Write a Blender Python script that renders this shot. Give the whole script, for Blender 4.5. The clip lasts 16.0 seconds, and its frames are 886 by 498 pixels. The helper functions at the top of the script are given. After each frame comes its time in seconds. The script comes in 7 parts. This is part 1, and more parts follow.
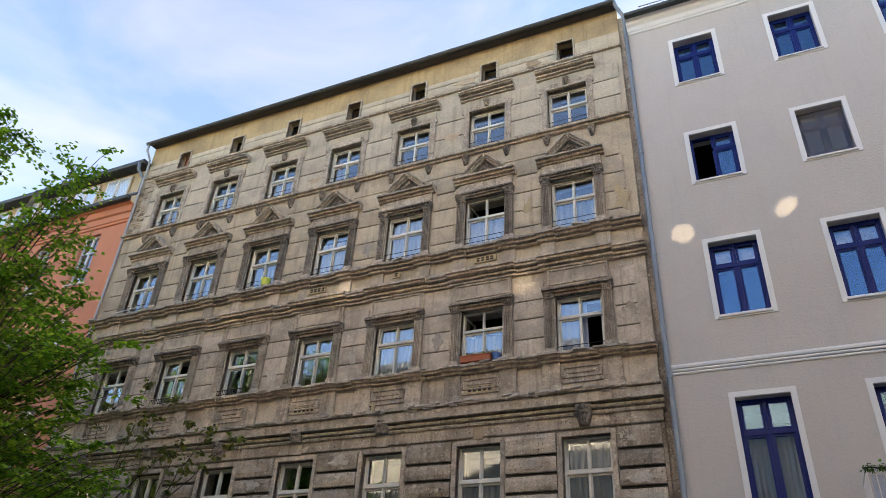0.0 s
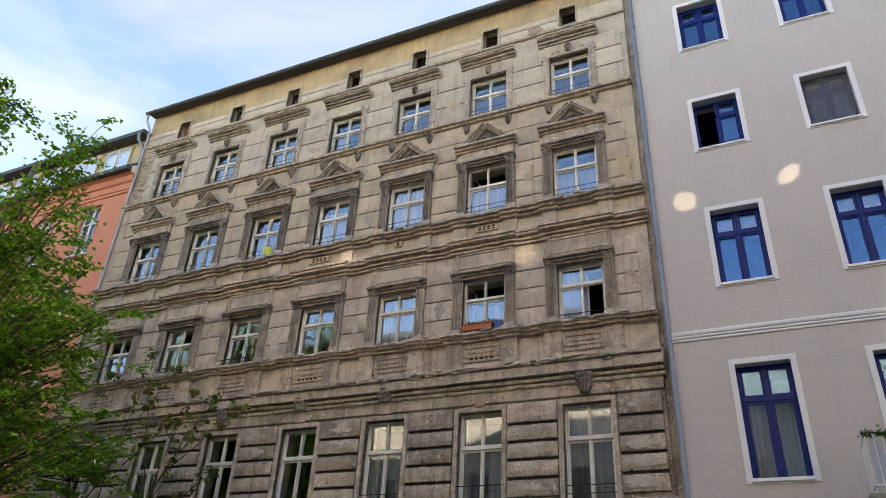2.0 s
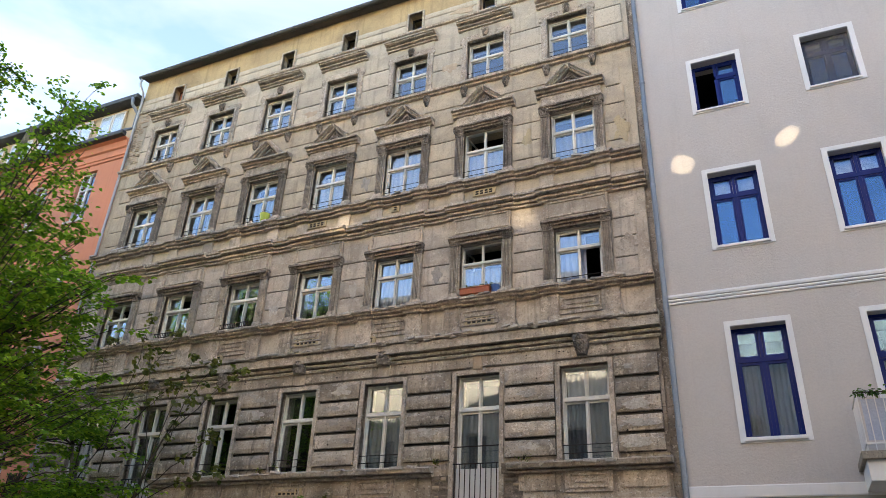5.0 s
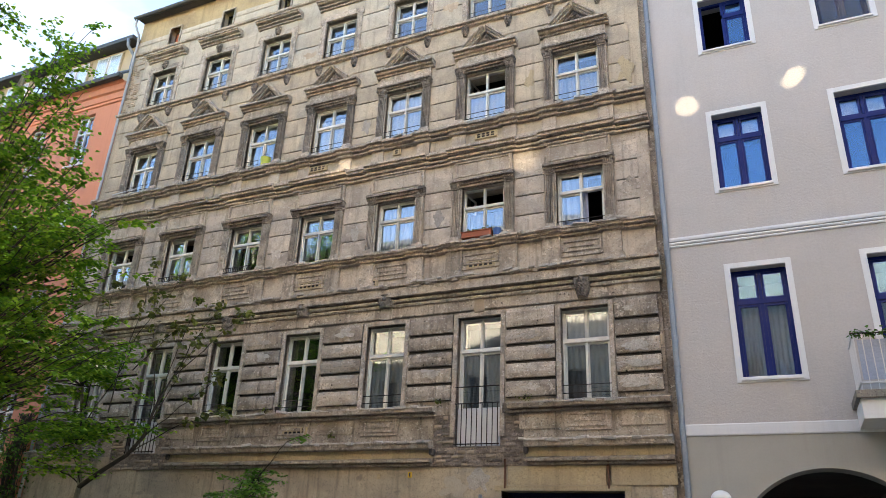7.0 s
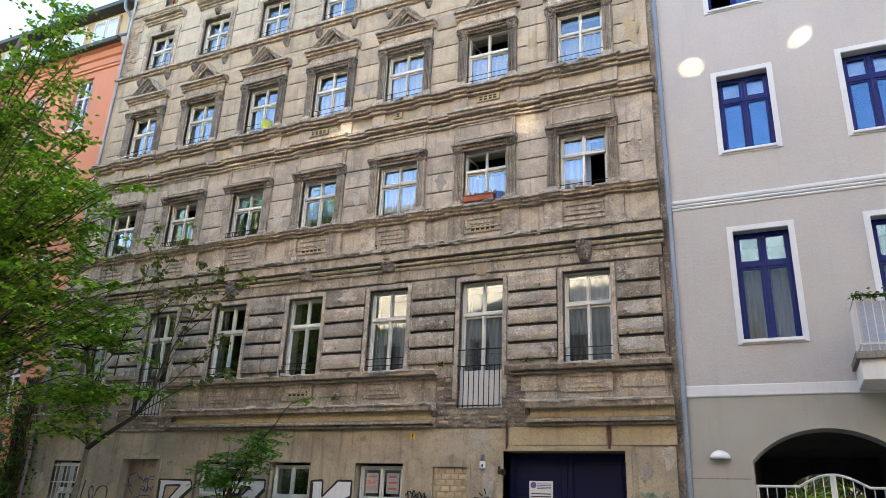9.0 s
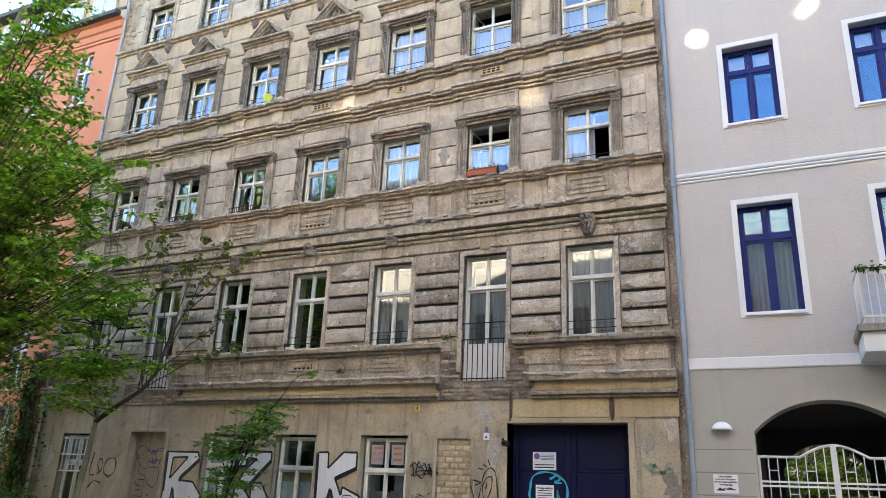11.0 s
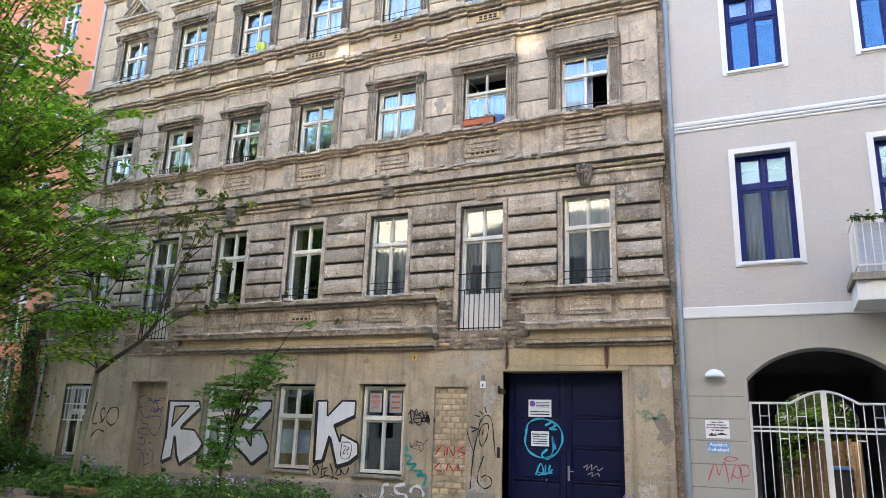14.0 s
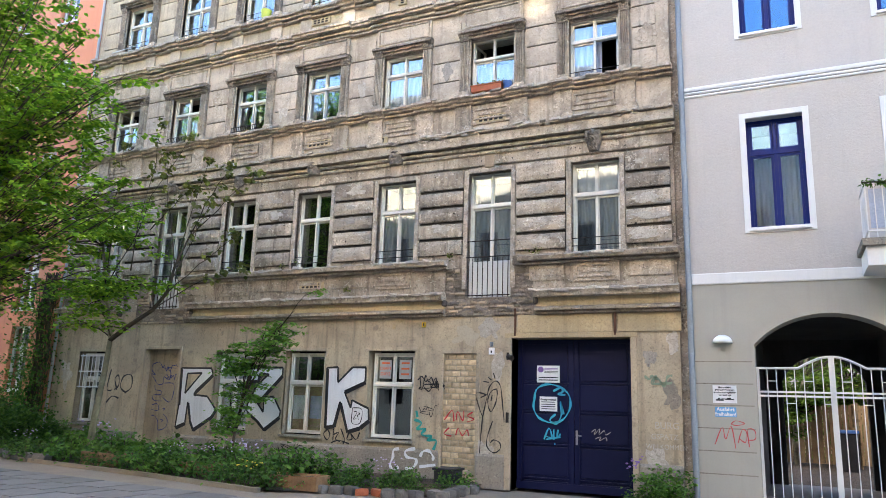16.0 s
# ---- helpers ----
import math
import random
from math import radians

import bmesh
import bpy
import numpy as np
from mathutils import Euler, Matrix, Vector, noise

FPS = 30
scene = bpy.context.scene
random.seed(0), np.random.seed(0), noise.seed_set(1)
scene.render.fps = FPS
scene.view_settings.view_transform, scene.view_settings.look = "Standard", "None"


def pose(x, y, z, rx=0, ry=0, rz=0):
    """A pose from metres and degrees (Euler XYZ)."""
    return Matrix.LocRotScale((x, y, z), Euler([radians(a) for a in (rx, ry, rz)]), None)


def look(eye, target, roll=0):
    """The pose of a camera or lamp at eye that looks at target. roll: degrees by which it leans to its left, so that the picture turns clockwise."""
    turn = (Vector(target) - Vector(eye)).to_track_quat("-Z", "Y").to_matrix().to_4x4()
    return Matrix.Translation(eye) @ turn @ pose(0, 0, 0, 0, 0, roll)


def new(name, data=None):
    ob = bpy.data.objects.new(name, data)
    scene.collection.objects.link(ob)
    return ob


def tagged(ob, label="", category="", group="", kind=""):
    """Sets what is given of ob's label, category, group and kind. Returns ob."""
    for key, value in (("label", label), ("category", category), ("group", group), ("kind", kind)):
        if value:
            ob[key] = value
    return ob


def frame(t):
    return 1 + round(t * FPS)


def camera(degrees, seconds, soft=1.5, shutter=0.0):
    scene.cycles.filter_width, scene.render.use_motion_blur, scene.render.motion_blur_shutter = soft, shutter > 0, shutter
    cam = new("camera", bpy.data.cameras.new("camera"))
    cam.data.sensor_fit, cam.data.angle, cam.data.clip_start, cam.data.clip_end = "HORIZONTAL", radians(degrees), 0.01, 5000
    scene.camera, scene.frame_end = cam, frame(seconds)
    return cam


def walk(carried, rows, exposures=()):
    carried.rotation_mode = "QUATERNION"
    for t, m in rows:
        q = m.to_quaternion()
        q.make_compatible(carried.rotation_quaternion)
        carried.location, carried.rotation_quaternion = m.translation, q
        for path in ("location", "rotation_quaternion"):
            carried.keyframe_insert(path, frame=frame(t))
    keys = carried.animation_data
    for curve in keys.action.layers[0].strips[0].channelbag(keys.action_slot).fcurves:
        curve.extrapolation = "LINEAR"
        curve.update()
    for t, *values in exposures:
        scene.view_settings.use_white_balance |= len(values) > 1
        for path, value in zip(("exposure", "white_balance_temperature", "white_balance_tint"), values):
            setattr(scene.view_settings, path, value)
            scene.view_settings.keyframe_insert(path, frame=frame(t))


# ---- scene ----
cam = camera(62.9, 16.0, soft=0.4)
PATH = [
    (0, (5.226, -14.039, 1.696), (4.492, -12.532, 2.785), 3.6),
    (0.5, (5.229, -14.029, 1.695), (4.487, -12.499, 2.748), 3.6),
    (1, (5.24, -14.023, 1.694), (4.49, -12.487, 2.732), 3.5),
    (1.5, (5.24, -14.027, 1.691), (4.487, -12.486, 2.72), 3.5),
    (2, (5.233, -14.032, 1.682), (4.479, -12.484, 2.701), 3.4),
    (2.5, (5.228, -14.031, 1.672), (4.474, -12.476, 2.679), 3.4),
    (3, (5.232, -14.025, 1.666), (4.483, -12.462, 2.663), 3.1),
    (3.5, (5.237, -14.023, 1.665), (4.485, -12.451, 2.648), 3.1),
    (6, (5.223, -14.067, 1.656), (4.446, -12.442, 2.524), 2.7),
    (6.5, (5.224, -14.08, 1.652), (4.439, -12.434, 2.474), 2.7),
    (7, (5.225, -14.065, 1.642), (4.438, -12.407, 2.437), 2.7),
    (7.5, (5.228, -14.05, 1.628), (4.437, -12.384, 2.402), 2.6),
    (8, (5.228, -14.044, 1.613), (4.433, -12.372, 2.37), 2.6),
    (8.5, (5.223, -14.041, 1.608), (4.426, -12.36, 2.342), 2.5),
    (9, (5.22, -14.038, 1.599), (4.416, -12.349, 2.307), 2.6),
    (9.2, (5.219, -14.041, 1.598), (4.413, -12.35, 2.3), 2.7),
    (11.5, (5.2, -14.085, 1.591), (4.382, -12.37, 2.213), 2.3),
    (12, (5.201, -14.079, 1.593), (4.383, -12.357, 2.197), 2.1),
    (12.5, (5.208, -14.08, 1.594), (4.389, -12.35, 2.174), 1.9),
    (13, (5.211, -14.083, 1.596), (4.385, -12.349, 2.155), 2.0),
    (13.5, (5.204, -14.086, 1.596), (4.381, -12.343, 2.129), 2.0),
    (14, (5.216, -14.067, 1.59), (4.394, -12.317, 2.101), 2.1),
    (14.5, (5.219, -14.078, 1.595), (4.389, -12.324, 2.082), 2.1),
    (15, (5.22, -14.089, 1.596), (4.386, -12.333, 2.068), 2.0),
    (15.5, (5.211, -14.097, 1.602), (4.371, -12.339, 2.051), 1.8),
    (16, (5.217, -14.091, 1.603), (4.369, -12.33, 2.024), 1.9),
]
walk(cam, [(t, look(eye, target, roll)) for t, eye, target, roll in PATH],
     [(0, 2.66, 7000, 21), (3.5, 2.9, 6950, 21), (6, 3.15, 6880, 20), (9, 3.43, 6680, 19), (12.5, 3.78, 6480, 18), (16, 4.0, 6300, 18)])

# ---- light ----
world = bpy.data.worlds.new("sky")
scene.world = world
world.use_nodes = True
wt = world.node_tree
wt.nodes.clear()
SUN_EL, SUN_AZ = radians(13), radians(45)     # the low sun stands behind the houses, to the right
w_out = wt.nodes.new("ShaderNodeOutputWorld")
w_bg = wt.nodes.new("ShaderNodeBackground")
w_sky = wt.nodes.new("ShaderNodeTexSky")
w_sky.sky_type, w_sky.sun_disc = "NISHITA", False
w_sky.sun_elevation, w_sky.sun_rotation = SUN_EL, SUN_AZ
w_sky.dust_density, w_sky.ozone_density = 0.4, 1.5
w_co = wt.nodes.new("ShaderNodeTexCoord")
w_map = wt.nodes.new("ShaderNodeMapping")
w_map.inputs["Scale"].default_value = (1.0, 1.0, 2.2)
w_map.inputs["Rotation"].default_value = (0.3, 0.25, 0.4)
w_no = wt.nodes.new("ShaderNodeTexNoise")
w_no.inputs["Scale"].default_value, w_no.inputs["Detail"].default_value = 2.1, 9
w_no.inputs["Roughness"].default_value, w_no.inputs["Distortion"].default_value = 0.55, 0.5
w_rp = wt.nodes.new("ShaderNodeValToRGB")
w_rp.color_ramp.elements[0].position, w_rp.color_ramp.elements[1].position = 0.47, 0.80
w_mx = wt.nodes.new("ShaderNodeMix")
w_mx.data_type = "RGBA"
w_bw = wt.nodes.new("ShaderNodeHueSaturation")
w_bw.inputs["Saturation"].default_value, w_bw.inputs["Value"].default_value = 0.35, 1.08
wt.links.new(w_sky.outputs[0], w_bw.inputs["Color"])
wt.links.new(w_bw.outputs[0], w_mx.inputs[7])
wt.links.new(w_co.outputs["Generated"], w_map.inputs[0])
wt.links.new(w_map.outputs[0], w_no.inputs["Vector"])
wt.links.new(w_no.outputs["Fac"], w_rp.inputs[0])
# the cloud veil thins out towards the side away from the sun
w_xyz = wt.nodes.new("ShaderNodeSeparateXYZ")
w_thin = wt.nodes.new("ShaderNodeMapRange")
w_thin.inputs["From Min"].default_value, w_thin.inputs["From Max"].default_value = -0.5, 0.4
w_thin.inputs["To Min"].default_value, w_thin.inputs["To Max"].default_value = 0.35, 1.0
w_mul = wt.nodes.new("ShaderNodeMath")
w_mul.operation = "MULTIPLY"
wt.links.new(w_co.outputs["Generated"], w_xyz.inputs[0])
wt.links.new(w_xyz.outputs["Y"], w_thin.inputs["Value"])
wt.links.new(w_rp.outputs[0], w_mul.inputs[0])
wt.links.new(w_thin.outputs[0], w_mul.inputs[1])
wt.links.new(w_mul.outputs[0], w_mx.inputs[0])
wt.links.new(w_sky.outputs[0], w_mx.inputs[6])
wt.links.new(w_mx.outputs[2], w_bg.inputs[0])
wt.links.new(w_bg.outputs[0], w_out.inputs[0])
w_bg.inputs[1].default_value = 0.1

sun_data = bpy.data.lights.new("sun", "SUN")
sun_data.energy, sun_data.angle, sun_data.color = 5.0, radians(0.5), (1.0, 0.93, 0.82)
sun = new("sun", sun_data)
sun_dir = Vector((math.sin(SUN_AZ) * math.cos(SUN_EL), math.cos(SUN_AZ) * math.cos(SUN_EL), math.sin(SUN_EL)))
sun.matrix_world = look(sun_dir * 60, (0, 0, 0))


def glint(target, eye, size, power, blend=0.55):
    """Spot lamp added in place of sunlight thrown back by a window of the opposite houses."""
    d = bpy.data.lights.new("glint_spot", "SPOT")
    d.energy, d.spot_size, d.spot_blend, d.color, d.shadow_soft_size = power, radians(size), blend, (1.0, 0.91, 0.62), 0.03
    o = new("glint_spot", d)
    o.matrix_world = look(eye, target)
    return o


# ---- materials ----
def N(t, kind, **sets):
    n = t.nodes.new(kind)
    for k, v in sets.items():
        n.inputs[k].default_value = v
    return n


def base_mat(name, rough=0.9, metal=0.0, spec=0.3):
    m = bpy.data.materials.new(name)
    m.use_nodes = True
    t = m.node_tree
    b = t.nodes["Principled BSDF"]
    b.inputs["Roughness"].default_value, b.inputs["Metallic"].default_value = rough, metal
    b.inputs["Specular IOR Level"].default_value = spec
    return m, t, b


def mixc(t, fac, a, b, mode="MIX"):
    n = t.nodes.new("ShaderNodeMix")
    n.data_type, n.blend_type = "RGBA", mode
    for sock, v in ((n.inputs[0], fac), (n.inputs[6], a), (n.inputs[7], b)):
        if isinstance(v, (int, float)):
            sock.default_value = v
        elif isinstance(v, tuple):
            sock.default_value = (*v, 1)
        else:
            t.links.new(v, sock)
    return n.outputs[2]


def nz(t, vec, scale, detail=5, rough=0.55, dist=0.0):
    n = N(t, "ShaderNodeTexNoise", Scale=scale, Detail=detail, Roughness=rough, Distortion=dist)
    t.links.new(vec, n.inputs["Vector"])
    return n.outputs["Fac"]


def ramp(t, fac, a, b):
    n = t.nodes.new("ShaderNodeMapRange")
    n.inputs["From Min"].default_value, n.inputs["From Max"].default_value = a, b
    n.interpolation_type = "SMOOTHSTEP"
    t.links.new(fac, n.inputs["Value"])
    return n.outputs["Result"]


def squash(t, vec, s, off=(0, 0, 0)):
    n = t.nodes.new("ShaderNodeMapping")
    n.inputs["Scale"].default_value, n.inputs["Location"].default_value = s, off
    t.links.new(vec, n.inputs[0])
    return n.outputs[0]


def times(t, a, k):
    n = t.nodes.new("ShaderNodeMath")
    n.operation = "MULTIPLY"
    t.links.new(a, n.inputs[0])
    n.inputs[1].default_value = k
    return n.outputs[0]


def surf(name, base, stain, chip, stain_amt=0.8, chip_amt=0.6, streak=0.5, s1=0.9, s2=5.0, rough=0.92, bump=0.35, grain=70,
         lumps=9, rnd=0.25, metal=0.0, spec=0.25, chip_at=(0.58, 0.64), depth=0.012, fine=0.0, speck=0.28):
    """A weathered surface: broad stains, peeled patches with hard edges, runs of dirt, and grain."""
    m, t, b = base_mat(name, rough, metal, spec)
    pos = t.nodes.new("ShaderNodeNewGeometry").outputs["Position"]
    info = t.nodes.new("ShaderNodeObjectInfo").outputs["Random"]
    c = mixc(t, times(t, ramp(t, nz(t, pos, s1, 7, 0.62, 0.6), 0.38, 0.66), stain_amt), base, stain)
    c = mixc(t, times(t, ramp(t, nz(t, squash(t, pos, (7, 7, 0.45)), 1.0, 5, 0.6), 0.5, 0.72), streak), c, tuple(v * 0.55 for v in stain))
    peel = ramp(t, nz(t, pos, s2, 8, 0.68, 0.3), *chip_at)
    c = mixc(t, times(t, peel, chip_amt), c, chip)
    c = mixc(t, times(t, ramp(t, nz(t, pos, grain * 0.5, 3), 0.35, 0.7), speck), c, tuple(v * 0.5 for v in base))
    c = mixc(t, times(t, ramp(t, nz(t, pos, 26, 6, 0.7), 0.52, 0.66), fine), c, tuple(v * 0.45 for v in stain))
    c = mixc(t, times(t, ramp(t, nz(t, squash(t, pos, (1, 1, 1.6), (3, 7, 1)), 17, 6, 0.72, 0.4), 0.56, 0.68), fine * 0.8), c, tuple(min(0.85, v * 1.45) for v in chip))
    if rnd:
        r = t.nodes.new("ShaderNodeMapRange")
        r.inputs["To Min"].default_value, r.inputs["To Max"].default_value = 1 - rnd, 1 + rnd * 0.6
        t.links.new(info, r.inputs["Value"])
        v = t.nodes.new("ShaderNodeHueSaturation")
        t.links.new(c, v.inputs["Color"])
        t.links.new(r.outputs[0], v.inputs["Value"])
        c = v.outputs[0]
    t.links.new(c, b.inputs["Base Color"])
    bp = N(t, "ShaderNodeBump", Strength=bump, Distance=depth)
    a = t.nodes.new("ShaderNodeMath")
    a.operation = "ADD"
    t.links.new(nz(t, pos, grain, 4), a.inputs[0])
    k = t.nodes.new("ShaderNodeMath")
    k.operation = "MULTIPLY_ADD"
    t.links.new(nz(t, pos, lumps, 6), k.inputs[0])
    k.inputs[1].default_value = 2.0
    t.links.new(times(t, peel, -0.8), k.inputs[2])
    t.links.new(k.outputs[0], a.inputs[1])
    t.links.new(a.outputs[0], bp.inputs["Height"])
    t.links.new(bp.outputs[0], b.inputs["Normal"])
    return m


M = {}
M["plaster_d"] = surf("old_plaster_top_floor", (0.56, 0.485, 0.37), (0.40, 0.345, 0.275), (0.62, 0.53, 0.39), 0.75, 0.4, 0.4, s1=1.3, rnd=0.10, fine=0.36, speck=0.2, bump=0.6)
M["plaster_c"] = surf("old_plaster_third_floor", (0.56, 0.47, 0.34), (0.37, 0.31, 0.24), (0.62, 0.51, 0.35), 0.75, 0.45, 0.5, s1=1.3, rnd=0.12, fine=0.38, speck=0.2, bump=0.6)
M["plaster_b"] = surf("old_plaster_second_floor", (0.60, 0.51, 0.405), (0.30, 0.25, 0.2), (0.78, 0.68, 0.54), 0.75, 0.4, 0.55, s1=1.2, rnd=0.12, fine=0.48, speck=0.22, bump=0.6)
M["plaster_a"] = surf("old_plaster_first_floor", (0.50, 0.42, 0.33), (0.17, 0.14, 0.11), (0.76, 0.665, 0.53), 0.8, 0.6, 0.6, s1=1.1, s2=6, rnd=0.2, fine=0.68, speck=0.25, bump=0.7)
M["joint_tone"] = surf("darker_joint", (0.19, 0.16, 0.125), (0.1, 0.085, 0.066), (0.3, 0.25, 0.19), 0.7, 0.4, 0.2, s2=3, rnd=0.0, fine=0.2)
M["soot_shade"] = surf("soot_and_shade_joint", (0.075, 0.064, 0.052), (0.04, 0.034, 0.028), (0.16, 0.13, 0.1), 0.7, 0.3, 0.2, s2=3, rnd=0.0, fine=0.2)
M["plaster_g"] = surf("ground_floor_plaster", (0.50, 0.41, 0.285), (0.31, 0.262, 0.2), (0.22, 0.19, 0.155), 0.8, 0.7, 0.55, s1=0.8, s2=2.6, chip_at=(0.57, 0.66), rnd=0.0, bump=0.5, fine=0.5)
M["plinth"] = surf("plinth_render", (0.3, 0.265, 0.215), (0.2, 0.178, 0.15), (0.36, 0.325, 0.27), 0.7, 0.4, 0.3, rnd=0.0, fine=0.72)
M["ochre"] = surf("ochre_parapet_plaster", (0.50, 0.375, 0.205), (0.27, 0.2, 0.125), (0.50, 0.42, 0.31), 0.8, 0.6, 0.4, s1=0.55, s2=1.6, chip_at=(0.6, 0.66), rnd=0.0, fine=0.3)
M["stucco_dark"] = surf("weathered_stucco_ornament", (0.33, 0.275, 0.22), (0.085, 0.072, 0.059), (0.72, 0.63, 0.51), 0.85, 0.45, 0.5, s1=4.0, s2=14, bump=0.9, lumps=22, rnd=0.2, fine=0.65)
M["stucco_pilaster"] = surf("weathered_stucco_pilaster", (0.37, 0.305, 0.245), (0.15, 0.125, 0.1), (0.7, 0.6, 0.48), 0.7, 0.45, 0.6, s1=3.0, s2=12, bump=0.8, lumps=22, rnd=0.25, fine=0.6)
M["stucco_pale"] = surf("pale_worn_stucco_pilaster", (0.50, 0.42, 0.33), (0.2, 0.167, 0.135), (0.78, 0.68, 0.54), 0.75, 0.45, 0.6, s1=2.5, s2=12, bump=0.8, lumps=22, rnd=0.25, fine=0.6)
M["stucco_mid"] = surf("weathered_stucco_moulding", (0.55, 0.46, 0.36), (0.165, 0.138, 0.112), (0.9, 0.8, 0.65), 0.6, 0.5, 0.5, s1=5.0, s2=9, bump=0.8, lumps=16, rnd=0.18, fine=0.6, speck=0.25)
M["mask_crust"] = surf("crusted_stucco_carving", (0.27, 0.23, 0.19), (0.07, 0.06, 0.05), (0.5, 0.44, 0.37), 0.8, 0.4, 0.5, s1=6.0, s2=16, bump=0.6, lumps=26, rnd=0.15, fine=0.4)
M["rubble"] = surf("bare_masonry", (0.348, 0.282, 0.216), (0.204, 0.168, 0.138), (0.504, 0.396, 0.288), 0.9, 0.7, 0.3, s1=3, s2=8, bump=1.0, lumps=14, rnd=0.3, depth=0.04, fine=0.72)
M["cream_frieze"] = surf("cream_frieze_plaster", (0.519, 0.413, 0.248), (0.389, 0.313, 0.201), (0.425, 0.366, 0.271), 0.7, 0.4, 0.5, rnd=0.1, fine=0.5)
M["brick"] = surf("yellow_clinker_brick", (0.58, 0.46, 0.3), (0.47, 0.36, 0.23), (0.5, 0.42, 0.31), 0.6, 0.4, 0.1, s1=6, s2=12, rnd=0.3)
M["old_brick"] = surf("pale_old_brick", (0.46, 0.36, 0.25), (0.34, 0.26, 0.185), (0.5, 0.43, 0.33), 0.6, 0.5, 0.2, s1=5, s2=11, rnd=0.3)
M["stucco_light"] = surf("broken_pale_plaster", (0.52, 0.47, 0.40), (0.36, 0.31, 0.26), (0.6, 0.55, 0.48), 0.7, 0.4, 0.3, s1=5, s2=12, bump=0.8, lumps=20, rnd=0.35, fine=0.52)
M["stucco_black"] = surf("blackish_stucco", (0.12, 0.10, 0.085), (0.07, 0.06, 0.05), (0.22, 0.19, 0.155), 0.8, 0.5, 0.4, s1=5, s2=12, bump=0.8, rnd=0.1, fine=0.52)
M["mortar"] = surf("grey_mortar", (0.44, 0.38, 0.29), (0.34, 0.29, 0.22), (0.48, 0.42, 0.34), 0.6, 0.3, 0.1, rnd=0.0)
M["grey_wall"] = surf("light_grey_textured_render", (0.50, 0.468, 0.44), (0.465, 0.436, 0.405), (0.515, 0.484, 0.456), 0.5, 0.2, 0.08, rnd=0.0, bump=0.35, grain=55, lumps=20, depth=0.015, speck=0.1)
M["grey_base"] = surf("beige_grey_smooth_render", (0.39, 0.375, 0.33), (0.355, 0.34, 0.30), (0.40, 0.385, 0.345), 0.5, 0.2, 0.1, rnd=0.0, bump=0.08, speck=0.05)
# passage surfaces coloured dark: the shade inside the tunnel is in the paint
M["passage"] = surf("passage_shade_paint", (0.11, 0.105, 0.098), (0.06, 0.057, 0.054), (0.1, 0.096, 0.09), 0.6, 0.3, 0.3, rnd=0.0, bump=0.15)
M["white_trim"] = surf("white_facade_paint", (0.696, 0.696, 0.696), (0.635, 0.635, 0.626), (0.713, 0.713, 0.713), 0.4, 0.2, 0.1, rnd=0.0, bump=0.08, speck=0.05)
M["red_wall"] = surf("terracotta_orange_render", (0.601, 0.252, 0.15), (0.543, 0.228, 0.141), (0.621, 0.272, 0.165), 0.5, 0.2, 0.15, rnd=0.0, bump=0.2, speck=0.05)
M["attic_cream"] = surf("cream_attic_panel", (0.50, 0.40, 0.26), (0.44, 0.35, 0.23), (0.52, 0.42, 0.28), 0.4, 0.2, 0.15, rnd=0.0, bump=0.1, speck=0.05)
M["white_wood"] = surf("old_white_window_paint", (0.72, 0.69, 0.62), (0.54, 0.51, 0.44), (0.78, 0.76, 0.71), 0.5, 0.4, 0.2, s1=3, s2=14, rough=0.55, bump=0.12, rnd=0.15, spec=0.4, speck=0.05)
M["white_metal"] = surf("white_painted_steel", (0.66, 0.65, 0.63), (0.55, 0.54, 0.52), (0.7, 0.69, 0.67), 0.3, 0.2, 0.2, rough=0.45, bump=0.05, rnd=0.0, spec=0.5, speck=0.05)
M["navy"] = surf("dark_blue_window_paint", (0.005, 0.018, 0.14), (0.004, 0.014, 0.11), (0.006, 0.02, 0.16), 0.4, 0.2, 0.1, rough=0.4, bump=0.04, rnd=0.0, spec=0.2, speck=0.05)
M["gate_blue"] = surf("dark_navy_gate_paint", (0.005, 0.0075, 0.04), (0.004, 0.006, 0.032), (0.0065, 0.0095, 0.048), 0.5, 0.3, 0.2, rough=0.5, bump=0.06, rnd=0.1, spec=0.2, speck=0.05)
M["zinc"] = surf("weathered_zinc", (0.22, 0.25, 0.285), (0.16, 0.18, 0.20), (0.28, 0.31, 0.34), 0.5, 0.3, 0.4, rough=0.5, bump=0.1, rnd=0.1, metal=0.4, spec=0.5)
M["pale_zinc"] = surf("pale_grey_pipe_paint", (0.42, 0.43, 0.44), (0.34, 0.35, 0.36), (0.47, 0.48, 0.49), 0.5, 0.3, 0.4, rough=0.5, bump=0.1, rnd=0.0)
M["gutter"] = surf("dark_zinc_gutter", (0.075, 0.08, 0.08), (0.05, 0.052, 0.05), (0.11, 0.115, 0.11), 0.6, 0.4, 0.3, rough=0.55, bump=0.15, rnd=0.1, metal=0.3)
M["iron"] = surf("dark_iron", (0.035, 0.03, 0.028), (0.06, 0.035, 0.022), (0.03, 0.03, 0.03), 0.6, 0.3, 0.2, rough=0.6, bump=0.1, rnd=0.1, metal=0.5)
M["rust"] = surf("rusty_iron", (0.13, 0.06, 0.035), (0.07, 0.035, 0.025), (0.19, 0.09, 0.05), 0.7, 0.5, 0.3, s1=4, rough=0.85, bump=0.4, rnd=0.1)
